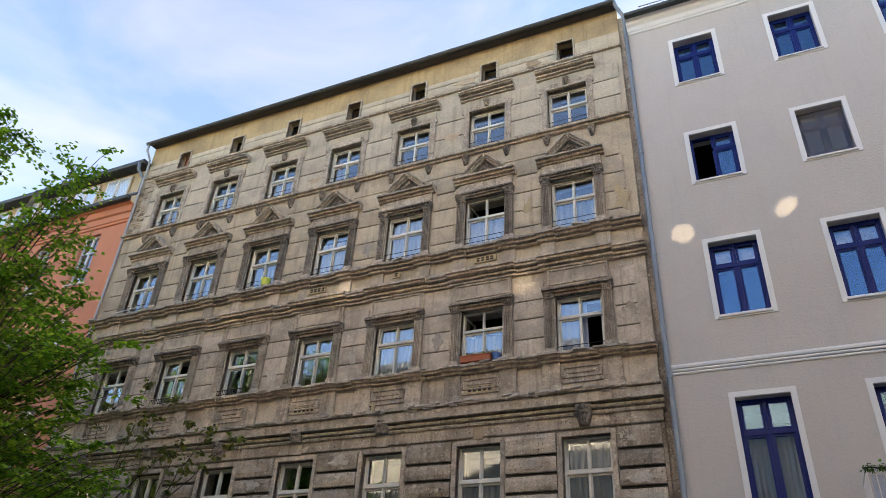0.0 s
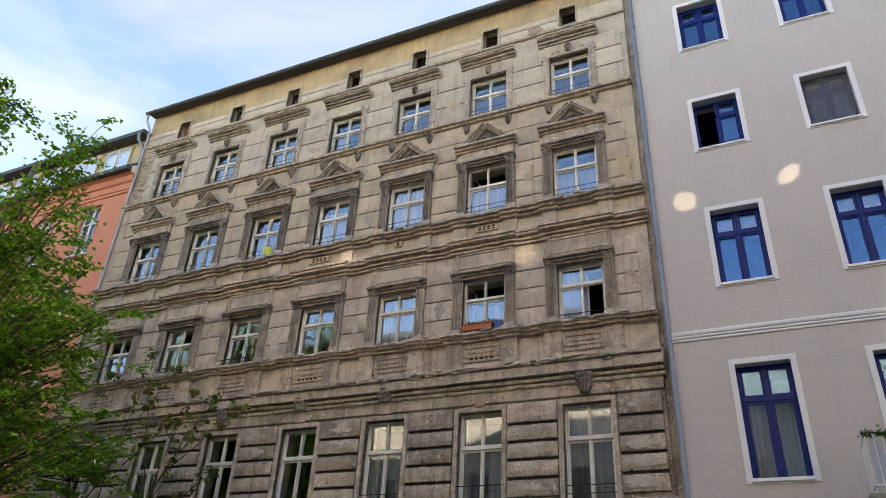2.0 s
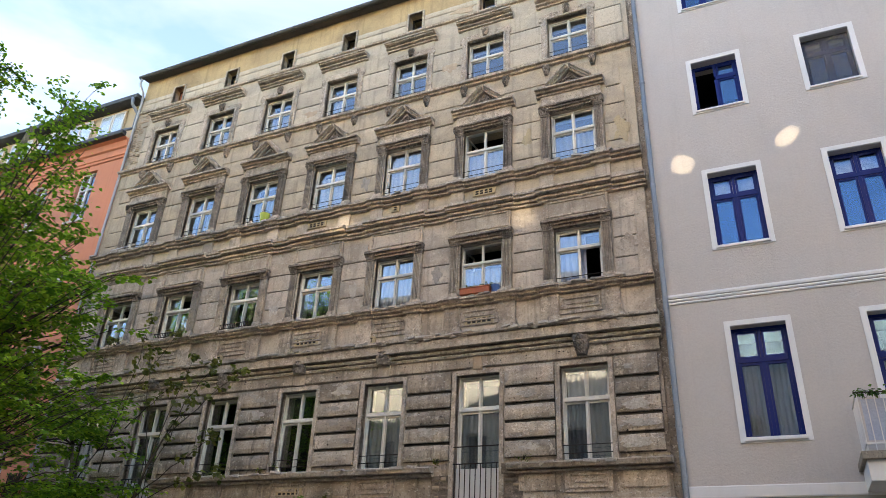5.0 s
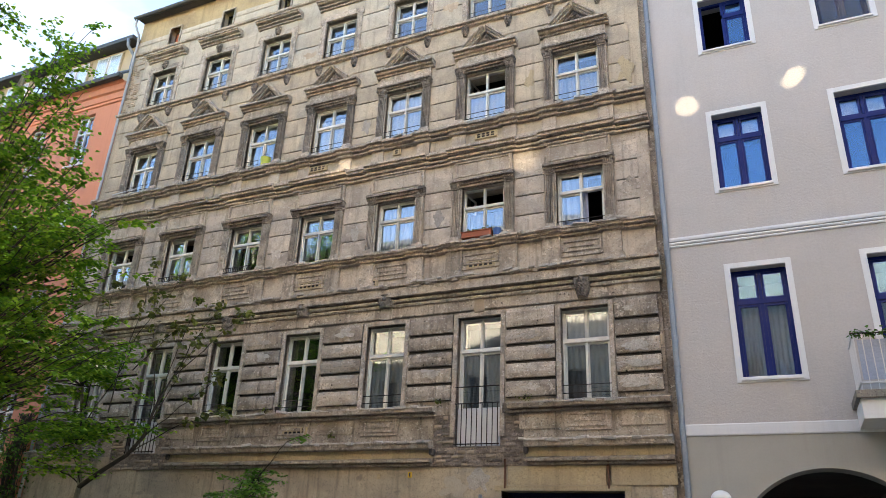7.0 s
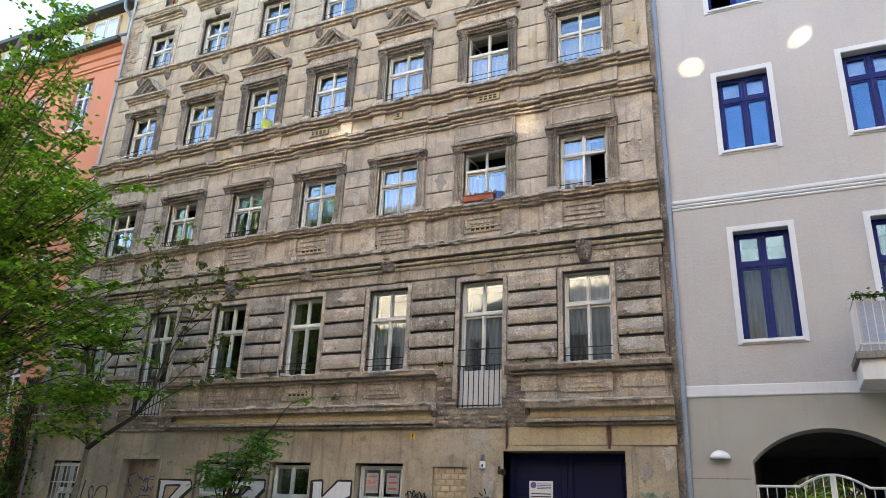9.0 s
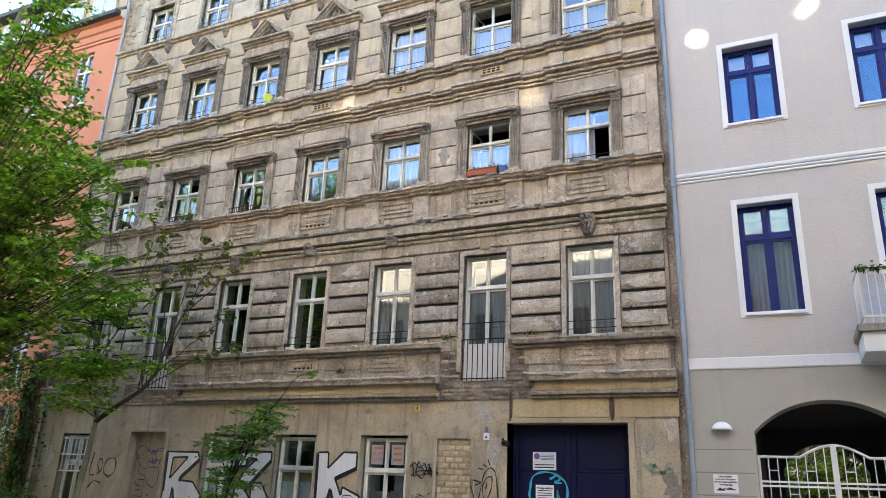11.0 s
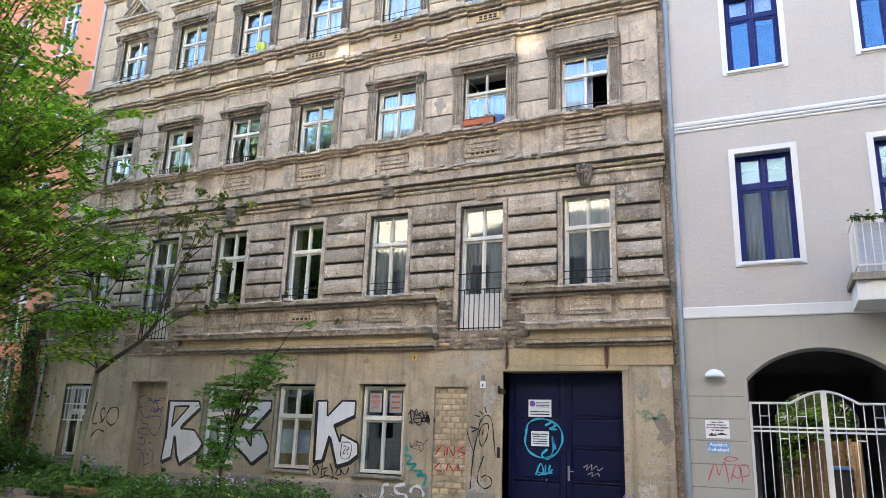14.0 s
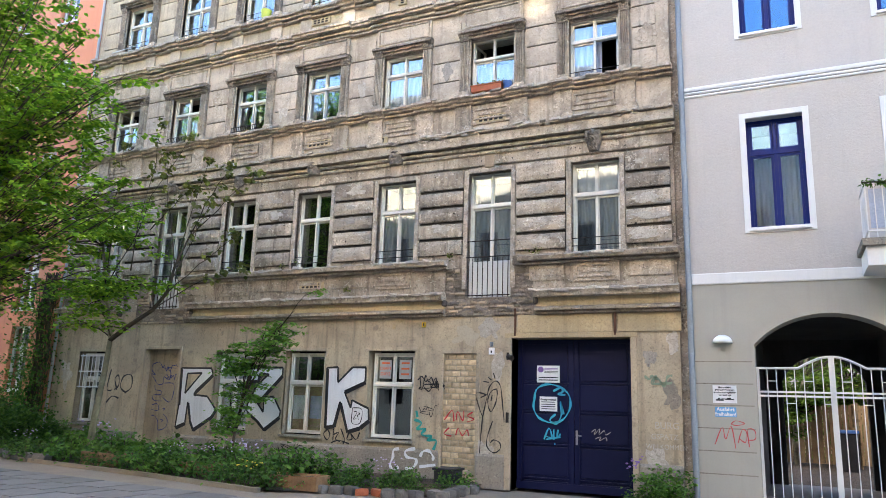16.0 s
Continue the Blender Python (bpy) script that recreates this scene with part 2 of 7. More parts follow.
# near-black room walls: the dimness of the rooms is put into the colour
M["room"] = surf("room_shade_paint", (0.05, 0.046, 0.041), (0.03, 0.028, 0.026), (0.056, 0.051, 0.046), 0.8, 0.3, 0.2, rnd=0.5, bump=0.0)
M["curtain"] = surf("white_curtain_cloth", (0.49, 0.483, 0.469), (0.422, 0.415, 0.408), (0.51, 0.503, 0.49), 0.3, 0.1, 0.2, rnd=0.1, bump=0.05, speck=0.05)
M["blue_curtain"] = surf("grey_blue_curtain_cloth", (0.42, 0.46, 0.55), (0.3, 0.36, 0.5), (0.5, 0.53, 0.6), 0.6, 0.2, 0.3, rnd=0.0, bump=0.05)
M["net"] = surf("grey_net_curtain", (0.2, 0.205, 0.2), (0.14, 0.145, 0.14), (0.22, 0.225, 0.22), 0.5, 0.2, 0.4, rnd=0.3, bump=0.05, speck=0.1)
M["pale_net"] = surf("pale_net_curtain", (0.36, 0.37, 0.38), (0.28, 0.29, 0.3), (0.4, 0.41, 0.42), 0.5, 0.2, 0.4, rnd=0.25, bump=0.05, speck=0.05)
M["bark"] = surf("grey_green_bark", (0.285, 0.262, 0.165), (0.165, 0.15, 0.105), (0.36, 0.33, 0.225), 0.8, 0.5, 0.5, s1=4, s2=14, bump=0.9, lumps=30, grain=60, rnd=0.2, depth=0.02)
M["twig"] = surf("dark_branch_bark", (0.085, 0.065, 0.045), (0.05, 0.04, 0.03), (0.12, 0.095, 0.07), 0.7, 0.4, 0.3, s1=6, bump=0.5, rnd=0.2)
M["soil"] = surf("bed_soil", (0.085, 0.062, 0.042), (0.05, 0.038, 0.028), (0.13, 0.10, 0.07), 0.8, 0.5, 0.0, s1=3, s2=12, bump=1.0, rnd=0.0, depth=0.03)
M["paving"] = surf("granite_paving_slab", (0.215, 0.195, 0.178), (0.16, 0.146, 0.134), (0.25, 0.23, 0.21), 0.6, 0.3, 0.0, s1=1.5, s2=10, bump=0.25, rnd=0.22)
M["asphalt"] = surf("asphalt", (0.05, 0.05, 0.05), (0.04, 0.04, 0.04), (0.075, 0.07, 0.065), 0.6, 0.3, 0.0, bump=0.4, rnd=0.0)
M["sand"] = surf("sandy_joint", (0.27, 0.22, 0.165), (0.2, 0.165, 0.125), (0.31, 0.26, 0.2), 0.6, 0.3, 0.0, bump=0.5, rnd=0.0)
M["cobble"] = surf("granite_sett", (0.17, 0.155, 0.14), (0.09, 0.084, 0.075), (0.24, 0.22, 0.2), 0.7, 0.4, 0.0, s1=5, s2=14, bump=0.7, rnd=0.35)
M["plank"] = surf("weathered_planter_wood", (0.30, 0.175, 0.09), (0.2, 0.115, 0.06), (0.36, 0.23, 0.13), 0.7, 0.4, 0.3, s1=4, bump=0.3, rnd=0.3)
M["terracotta"] = surf("terracotta_plastic", (0.42, 0.12, 0.055), (0.34, 0.1, 0.05), (0.45, 0.14, 0.07), 0.4, 0.2, 0.2, rough=0.6, bump=0.05, rnd=0.0)
M["yellow_green"] = surf("yellow_green_plastic", (0.52, 0.58, 0.09), (0.46, 0.52, 0.08), (0.56, 0.62, 0.12), 0.3, 0.2, 0.1, rough=0.45, bump=0.02, rnd=0.0)
M["opposite"] = surf("sunlit_cream_render", (0.42, 0.355, 0.25), (0.35, 0.295, 0.21), (0.45, 0.385, 0.285), 0.5, 0.2, 0.2, rnd=0.0)
M["fence_wood"] = surf("courtyard_fence_wood", (0.27, 0.19, 0.10), (0.19, 0.13, 0.07), (0.32, 0.23, 0.13), 0.6, 0.4, 0.4, s1=3, bump=0.3, rnd=0.3)
M["roof"] = surf("dark_roof_felt", (0.09, 0.085, 0.08), (0.06, 0.06, 0.055), (0.12, 0.115, 0.11), 0.6, 0.3, 0.2, rnd=0.0)


def plain(name, col, rough=0.6, metal=0.0, spec=0.4, var=0.2):
    m, t, b = base_mat(name, rough, metal, spec)
    pos = t.nodes.new("ShaderNodeNewGeometry").outputs["Position"]
    c = mixc(t, times(t, ramp(t, nz(t, pos, 11, 5), 0.35, 0.65), 1.0), col, tuple(v * (1 - var) for v in col))
    t.links.new(c, b.inputs["Base Color"])
    return m


def glass_mat(name, mirror=0.12, tint=(0.94, 0.96, 0.96), gloss=(0.95, 0.97, 1)):
    """A window pane: clear, with the mirror gloss of double glazing and slightly wavy old glass."""
    m = bpy.data.materials.new(name)
    m.use_nodes = True
    t = m.node_tree
    t.nodes.clear()
    out = t.nodes.new("ShaderNodeOutputMaterial")
    tr = N(t, "ShaderNodeBsdfTransparent", Color=(*tint, 1))
    gl = N(t, "ShaderNodeBsdfGlossy", Roughness=0.015, Color=(*gloss, 1))
    pos = t.nodes.new("ShaderNodeNewGeometry").outputs["Position"]
    bp = N(t, "ShaderNodeBump", Strength=0.03, Distance=0.02)
    t.links.new(nz(t, pos, 1.6, 0), bp.inputs["Height"])
    t.links.new(bp.outputs[0], gl.inputs["Normal"])
    mx = N(t, "ShaderNodeMixShader", Fac=mirror)
    t.links.new(tr.outputs[0], mx.inputs[1])
    t.links.new(gl.outputs[0], mx.inputs[2])
    t.links.new(mx.outputs[0], out.inputs[0])
    return m


def screen_mat(name, col, clear):
    """Fine mesh: part cloth, part open."""
    m, t, b = base_mat(name, 0.8)
    b.inputs["Base Color"].default_value = (*col, 1)
    mx = N(t, "ShaderNodeMixShader", Fac=clear)
    t.links.new(b.outputs[0], mx.inputs[1])
    t.links.new(N(t, "ShaderNodeBsdfTransparent").outputs[0], mx.inputs[2])
    t.links.new(mx.outputs[0], t.nodes["Material Output"].inputs[0])
    return m


def leaf_mat(name, a, b, c):
    m, t, p = base_mat(name, 0.55, 0, 0.3)
    g = t.nodes.new("ShaderNodeNewGeometry").outputs["Random Per Island"]
    r = t.nodes.new("ShaderNodeValToRGB")
    r.color_ramp.elements[0].color, r.color_ramp.elements[1].color = (*a, 1), (*c, 1)
    e = r.color_ramp.elements.new(0.55)
    e.color = (*b, 1)
    t.links.new(g, r.inputs[0])
    t.links.new(r.outputs[0], p.inputs["Base Color"])
    tl = t.nodes.new("ShaderNodeBsdfTranslucent")
    t.links.new(mixc(t, 1.0, r.outputs[0], (1.0, 1.0, 0.55), "MULTIPLY"), tl.inputs["Color"])
    mx = N(t, "ShaderNodeMixShader", Fac=0.5)
    t.links.new(p.outputs[0], mx.inputs[1])
    t.links.new(tl.outputs[0], mx.inputs[2])
    t.links.new(mx.outputs[0], t.nodes["Material Output"].inputs[0])
    return m


M["fly_screen"] = screen_mat("fly_screen_mesh", (0.16, 0.16, 0.16), 0.65)
# gloss tinted blue: part of the mirrored sky's blue is put into the colour
M["glass"] = glass_mat("window_glass", 0.13, gloss=(0.75, 0.87, 1))
M["glass_blue"] = glass_mat("modern_window_glass", 0.13, gloss=(0.32, 0.6, 1))
M["leaf"] = leaf_mat("spring_leaf", (0.09, 0.21, 0.021), (0.19, 0.38, 0.033), (0.40, 0.59, 0.065))
M["leaf_dark"] = leaf_mat("dark_shrub_leaf", (0.0338, 0.081, 0.0162), (0.0675, 0.149, 0.027), (0.121, 0.23, 0.0405))
M["leaf_sap"] = leaf_mat("sapling_leaf", (0.05, 0.125, 0.026), (0.09, 0.2, 0.036), (0.16, 0.31, 0.055))
M["leaf_young"] = leaf_mat("young_sapling_leaf", (0.075, 0.19, 0.035), (0.13, 0.29, 0.05), (0.22, 0.42, 0.075))
M["leaf_bronze"] = leaf_mat("young_maple_leaf", (0.084, 0.118, 0.0336), (0.151, 0.151, 0.0504), (0.218, 0.252, 0.0588))
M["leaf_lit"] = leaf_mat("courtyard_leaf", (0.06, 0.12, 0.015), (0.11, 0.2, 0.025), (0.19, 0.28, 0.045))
M["flower"] = plain("pale_flower", (0.5, 0.4, 0.62))
M["flower_pink"] = plain("pink_flower", (0.75, 0.12, 0.2))
M["flower_yellow"] = plain("yellow_flower", (0.8, 0.6, 0.05))
M["black_paint"] = plain("black_spray_paint", (0.012, 0.012, 0.014), 0.5)
M["white_paint"] = surf("white_spray_paint", (0.74, 0.75, 0.77), (0.62, 0.63, 0.64), (0.78, 0.79, 0.8), 0.6, 0.3, 0.3, s2=4, rnd=0.0, bump=0.1)
M["cyan_paint"] = plain("cyan_spray_paint", (0.04, 0.42, 0.62), 0.5)
M["blue_paint"] = plain("dark_blue_spray_paint", (0.03, 0.05, 0.2), 0.5)
M["teal_paint"] = plain("teal_spray_paint", (0.02, 0.30, 0.27), 0.5)
M["red_paint"] = plain("red_spray_paint", (0.55, 0.05, 0.06), 0.5)
M["chalk"] = plain("white_chalk", (0.52, 0.48, 0.42), 0.9)
M["green_paint"] = plain("faded_green_paint", (0.25, 0.32, 0.22), 0.9)
M["sign_white"] = plain("white_enamel_sign", (0.78, 0.78, 0.79), 0.35, var=0.06)
M["sign_blue"] = plain("light_blue_enamel_sign", (0.13, 0.36, 0.66), 0.35, var=0.06)
M["ink"] = plain("black_print", (0.03, 0.03, 0.035), 0.5)
M["ink_red"] = plain("orange_red_marker", (0.65, 0.13, 0.05), 0.6)
M["ink_violet"] = plain("violet_print", (0.22, 0.12, 0.38), 0.5)
M["lamp_shell"] = plain("white_opal_plastic", (0.78, 0.78, 0.76), 0.3, var=0.03)
M["hole_shade"] = plain("hole_shade_paint", (0.02, 0.018, 0.016), 0.95)
M["paper"] = plain("pale_paper_screen", (0.66, 0.68, 0.62), 0.8)
M["note"] = plain("grey_translucent_paper", (0.34, 0.35, 0.35), 0.6, var=0.1)
M["cardboard"] = plain("brown_board", (0.36, 0.25, 0.13), 0.8)
M["steel"] = plain("brushed_steel", (0.5, 0.5, 0.5), 0.35, 0.9)
M["yellow_tag"] = plain("yellow_enamel_plate", (0.72, 0.46, 0.02), 0.4)
M["bin_black"] = plain("black_plastic", (0.02, 0.02, 0.022), 0.5)
M["bin_blue"] = plain("blue_plastic", (0.04, 0.11, 0.3), 0.5)


# ---- mesh tools ----
from mathutils.geometry import tessellate_polygon


def mesh_of(name, verts, faces, mat, smooth=False):
    me = bpy.data.meshes.new(name)
    me.from_pydata([tuple(v) for v in verts], [], faces)
    me.materials.append(mat)
    if smooth:
        me.shade_smooth()
    me.update()
    return me


def hang(name, me, parent=None, label="", m=None):
    o = new(name, me)
    if parent is not None:
        o.parent = parent
    if m is not None:
        o.matrix_basis = m
    if label:
        o["label"] = label
    return o


def part(name, bm, mat, parent=None, label="", m=None, smooth=False):
    me = bpy.data.meshes.new(name)
    bm.normal_update()
    bm.to_mesh(me)
    bm.free()
    me.materials.append(mat)
    if smooth:
        me.shade_smooth()
    return hang(name, me, parent, label, m)


def box(bm, x0, x1, y0, y1, z0, z1, bevel=0.0):
    vs = [bm.verts.new(p) for p in ((x0, y0, z0), (x1, y0, z0), (x1, y1, z0), (x0, y1, z0), (x0, y0, z1), (x1, y0, z1), (x1, y1, z1), (x0, y1, z1))]
    fs = [bm.faces.new([vs[i] for i in f]) for f in ((0, 3, 2, 1), (4, 5, 6, 7), (0, 1, 5, 4), (1, 2, 6, 5), (2, 3, 7, 6), (3, 0, 4, 7))]
    if bevel:
        es = list({e for f in fs for e in f.edges})
        bmesh.ops.bevel(bm, geom=es, offset=bevel, segments=2, affect="EDGES", profile=0.6)


def boxes(*rows, bevel=0.0):
    bm = bmesh.new()
    for r in rows:
        box(bm, *r, bevel=bevel)
    return bm


def cyl(bm, a, b, r0, r1=None, sides=10):
    a, b = Vector(a), Vector(b)
    q = (b - a).to_track_quat("Z", "Y").to_matrix().to_4x4()
    r1 = r0 if r1 is None else r1
    bmesh.ops.create_cone(bm, cap_ends=True, segments=sides, radius1=r0, radius2=r1, depth=(b - a).length,
                          matrix=Matrix.Translation((a + b) / 2) @ q)


def tube(pts, radii, sides=8):
    """Verts and faces of a pipe along points."""
    V, F = [], []
    pts = [Vector(p) for p in pts]
    for i, p in enumerate(pts):
        d = (pts[min(i + 1, len(pts) - 1)] - pts[max(i - 1, 0)]).normalized()
        u = d.orthogonal().normalized() if i == 0 else (u - d * u.dot(d)).normalized()
        w = d.cross(u)
        r = radii[i] if isinstance(radii, (list, tuple)) else radii
        for k in range(sides):
            a = 2 * math.pi * k / sides
            V.append(p + (u * math.cos(a) + w * math.sin(a)) * r)
    for i in range(len(pts) - 1):
        for k in range(sides):
            a, b = i * sides + k, i * sides + (k + 1) % sides
            F.append((a, b, b + sides, a + sides))
    F.append(tuple(range(sides))[::-1])
    F.append(tuple(range((len(pts) - 1) * sides, len(pts) * sides)))
    return V, F


def pipe(name, pts, r, mat, parent=None, label="", sides=8):
    V, F = tube(pts, r, sides)
    return hang(name, mesh_of(name, V, F, mat, True), parent, label)


def mould(name, prof, x0, x1, mat, parent, label="", wear=0.008, step=0.11, seed=0.0, wall=0.06):
    """A moulding along x: prof lists (out, z) from below to above, out being how far it stands before the wall. Edges are chipped by noise."""
    n = max(2, int(round((x1 - x0) / step)) + 1)
    P = [(-wall, prof[0][1])] + list(prof) + [(-wall, prof[-1][1])]
    V, F = [], []
    for i in range(n):
        x = x0 + (x1 - x0) * i / (n - 1)
        for j, (o, z) in enumerate(P):
            if 0 < j < len(P) - 1:
                k = noise.noise(Vector((x * 2.3 + seed, z * 5, o * 9)))
                k2 = max(0.0, noise.noise(Vector((x * 6.1 + seed, z * 9, 3.3))) - 0.15)
                o = o - wear * max(0, k + 0.2) - wear * 2.2 * k2
                z = z + wear * 0.5 * k
            V.append((x, -o, z))
    m = len(P)
    for i in range(n - 1):
        for j in range(m):
            a, b = i * m + j, i * m + (j + 1) % m
            F.append((a, a + m, b + m, b))
    F.append(tuple(range(m)))
    F.append(tuple(range((n - 1) * m, n * m))[::-1])
    return hang(name, mesh_of(name, V, F, mat), parent, label)


def slab(w, h, d, mat, seed=0, edge=0.018, rough=0.006, nx=None):
    """A block of masonry, front towards -y, with rounded and eroded edges; origin at its lower left of the wall face."""
    nx = nx or max(3, int(w / 0.12))
    nzz = max(3, int(h / 0.09))
    V, F = [], []
    for j in range(nzz + 1):
        for i in range(nx + 1):
            x, z = w * i / nx, h * j / nzz
            on = i in (0, nx) or j in (0, nzz)
            e = noise.noise(Vector((x * 4 + seed * 7.7, z * 4, seed)))
            y = -d + rough * e + (edge * (0.8 + 0.9 * max(0, e)) if on else 0)
            if on:
                x += (0.4 * edge if i == 0 else -0.4 * edge if i == nx else 0)
                z += (0.4 * edge if j == 0 else -0.4 * edge if j == nzz else 0)
            V.append((x, y, z))
    for j in range(nzz):
        for i in range(nx):
            a = j * (nx + 1) + i
            F.append((a, a + 1, a + nx + 2, a + nx + 1))
    ring = [j for j in range(nx + 1)] + [(j + 1) * (nx + 1) - 1 for j in range(1, nzz + 1)] + \
           [nzz * (nx + 1) + i for i in range(nx - 1, -1, -1)] + [j * (nx + 1) for j in range(nzz - 1, 0, -1)]
    k = len(V)
    for r in ring:
        V.append((V[r][0] , 0.02, V[r][2]))
    for i in range(len(ring)):
        a, b = i, (i + 1) % len(ring)
        F.append((ring[b], ring[a], k + a, k + b))
    return mesh_of("block", V, F, mat)


def wall(name, x0, x1, z0, z1, y0, y1, holes, mat, parent, label="", uneven=0.0):
    """A wall from y0 (front) to y1 with rectangular openings (x0, x1, z0, z1) right through it."""
    xs = sorted({x0, x1, *[v for h in holes for v in h[:2]]})
    zs = sorted({z0, z1, *[v for h in holes for v in h[2:4]]})
    bm = bmesh.new()
    got = {}

    def V(x, y, z):
        k = (round(x, 4), round(y, 4), round(z, 4))
        if k not in got:
            got[k] = bm.verts.new((x, y, z))
        return got[k]

    def full(i, j):
        if not (0 <= i < len(xs) - 1 and 0 <= j < len(zs) - 1):
            return False
        cx, cz = (xs[i] + xs[i + 1]) / 2, (zs[j] + zs[j + 1]) / 2
        return not any(h[0] < cx < h[1] and h[2] < cz < h[3] for h in holes)
    for i in range(len(xs) - 1):
        for j in range(len(zs) - 1):
            if not full(i, j):
                continue
            a, b, c, d = xs[i], xs[i + 1], zs[j], zs[j + 1]
            bm.faces.new((V(a, y0, c), V(b, y0, c), V(b, y0, d), V(a, y0, d)))
            bm.faces.new((V(a, y1, d), V(b, y1, d), V(b, y1, c), V(a, y1, c)))
            if not full(i - 1, j):
                bm.faces.new((V(a, y0, c), V(a, y0, d), V(a, y1, d), V(a, y1, c)))
            if not full(i + 1, j):
                bm.faces.new((V(b, y0, d), V(b, y0, c), V(b, y1, c), V(b, y1, d)))
            if not full(i, j - 1):
                bm.faces.new((V(b, y0, c), V(a, y0, c), V(a, y1, c), V(b, y1, c)))
            if not full(i, j + 1):
                bm.faces.new((V(a, y0, d), V(b, y0, d), V(b, y1, d), V(a, y1, d)))
    return part(name, bm, mat, parent, label)


def thing(name, label, category, group="", kind="", at=None):
    e = new(name)
    e.empty_display_size = 0.2
    if at is not None:
        e.location = at
    return tagged(e, label, category, group, kind)


def ribbon(pts, w, y, closed=False, smooth=True):
    """Verts and faces of a painted stroke in the plane of a wall, (x, z) points."""
    P = [Vector(p) for p in pts]
    if smooth and len(P) > 2:
        Q = []
        for i in range(len(P) - 1):
            a, b, c, d = P[max(i - 1, 0)], P[i], P[i + 1], P[min(i + 2, len(P) - 1)]
            for k in range(6):
                s = k / 6
                Q.append(0.5 * ((2 * b) + (c - a) * s + (2 * a - 5 * b + 4 * c - d) * s * s + (3 * b - a - 3 * c + d) * s ** 3))
        P = Q + [P[-1]]
    V, F = [], []
    for i, p in enumerate(P):
        d = (P[min(i + 1, len(P) - 1)] - P[max(i - 1, 0)]).normalized()
        n = Vector((-d.y, d.x)) * w * 0.5 * (0.8 + 0.3 * math.sin(i * 0.7))
        V += [(p.x + n.x, y, p.y + n.y), (p.x - n.x, y, p.y - n.y)]
    for i in range(len(P) - 1):
        F.append((2 * i, 2 * i + 1, 2 * i + 3, 2 * i + 2))
    return V, F


def strokes(name, lines, w, y, mat, parent, label=""):
    V, F = [], []
    for ln in lines:
        v, f = ribbon(ln, w, y)
        k = len(V)
        V += v
        F += [tuple(i + k for i in q) for q in f]
    return hang(name, mesh_of(name, V, F, mat), parent, label)


def poly(name, pts, y, mat, parent, label=""):
    tri = tessellate_polygon([[Vector((x, z, 0)) for x, z in pts]])
    return hang(name, mesh_of(name, [(x, y, z) for x, z in pts], [tuple(t) for t in tri], mat), parent, label)


def words(text, x, y, z, size, mat, parent, bold=0.0, align="CENTER", squeeze=1.0):
    """Lettering on a wall that faces -y."""
    c = bpy.data.curves.new("lettering", "FONT")
    c.body, c.size, c.align_x, c.align_y, c.offset, c.extrude = text, size, align, "CENTER", bold, 0.0015
    o = bpy.data.objects.new("lettering", c)
    me = bpy.data.meshes.new_from_object(o)
    me.materials.clear()
    me.materials.append(mat)
    bpy.data.objects.remove(o)
    return hang("lettering", me, parent, "", Matrix.Translation((x, y, z)) @ pose(0, 0, 0, 90) @ Matrix.Diagonal((squeeze, 1, 1, 1)))


# ---- the old house ----
def pieces(names, rows, mat, parent, bevel=0.01):
    for nm, r in zip(names, rows):
        part(nm, boxes(r, bevel=bevel), mat, parent)


COL = [1.83 - 2.312 * (6 - i) for i in range(7)]      # window axes
XL, XR, YW = -13.72, 3.38, 0.02                        # ends of the front, its plane
HALF = {"a": 0.5, "b": 0.53, "c": 0.55, "d": 0.54}     # half a window, floor by floor
FL = {"a": (4.70, 6.63), "b": (8.44, 9.89), "c": (11.71, 13.24), "d": (14.96, 16.36)}
house = thing("apartment_house", "weathered old tenement house with crumbling stucco front and white windows", "building")

holes_a = [(x - HALF["a"], x + HALF["a"], *FL["a"]) for x in COL]
for i in (1, 5):
    holes_a[i] = (COL[i] - 0.5, COL[i] + 0.5, 3.86, FL["a"][1])
holes = {k: [(x - HALF[k], x + HALF[k], *FL[k]) for x in COL] for k in "bcd"}
EW = [(x - 0.21, x + 0.25, 17.5, 18.2) for x in COL]
G_WIN = {"g1": (-12.72, -11.70), "g3": (-7.78, -6.66), "g4": (-5.62, -4.50), "g5": (-3.33, -2.17)}
holes_g = [(a, b, 0.82, 2.77) for a, b in G_WIN.values()]
holes_g += [(-10.2, -9.0, 0.3, 2.79), (-1.47, -0.71, 0.3, 2.70), (0.07, 2.47, 0.0, 3.0)]
TH = 0.55
wall("wall", XL, XR, 0.0, 3.8, YW, TH, holes_g, M["plaster_g"], house, "stained ochre ground-floor plaster")
wall("wall", XL, XR, 3.8, 7.5, YW, TH, [(h[0], h[1], max(h[2], 3.86), h[3]) for h in holes_a], M["plaster_a"], house, "dirty grey-brown rusticated plaster")
wall("wall", XL, XR, 7.5, 11.15, YW, TH, holes["b"], M["plaster_b"], house, "grey-beige lined plaster")
wall("wall", XL, XR, 11.15, 14.62, YW, TH, holes["c"], M["plaster_c"], house, "yellowish lined plaster")
wall("wall", XL, XR, 14.62, 18.03, YW, TH, holes["d"] + [(a, b, c, 18.03) for a, b, c, d in EW], M["plaster_d"], house, "pale weathered plaster")
wall("wall", XL, XR, 18.03, 18.9, YW, TH, [(a, b, 18.03, d) for a, b, c, d in EW], M["ochre"], house, "ochre parapet plaster with dark runs")
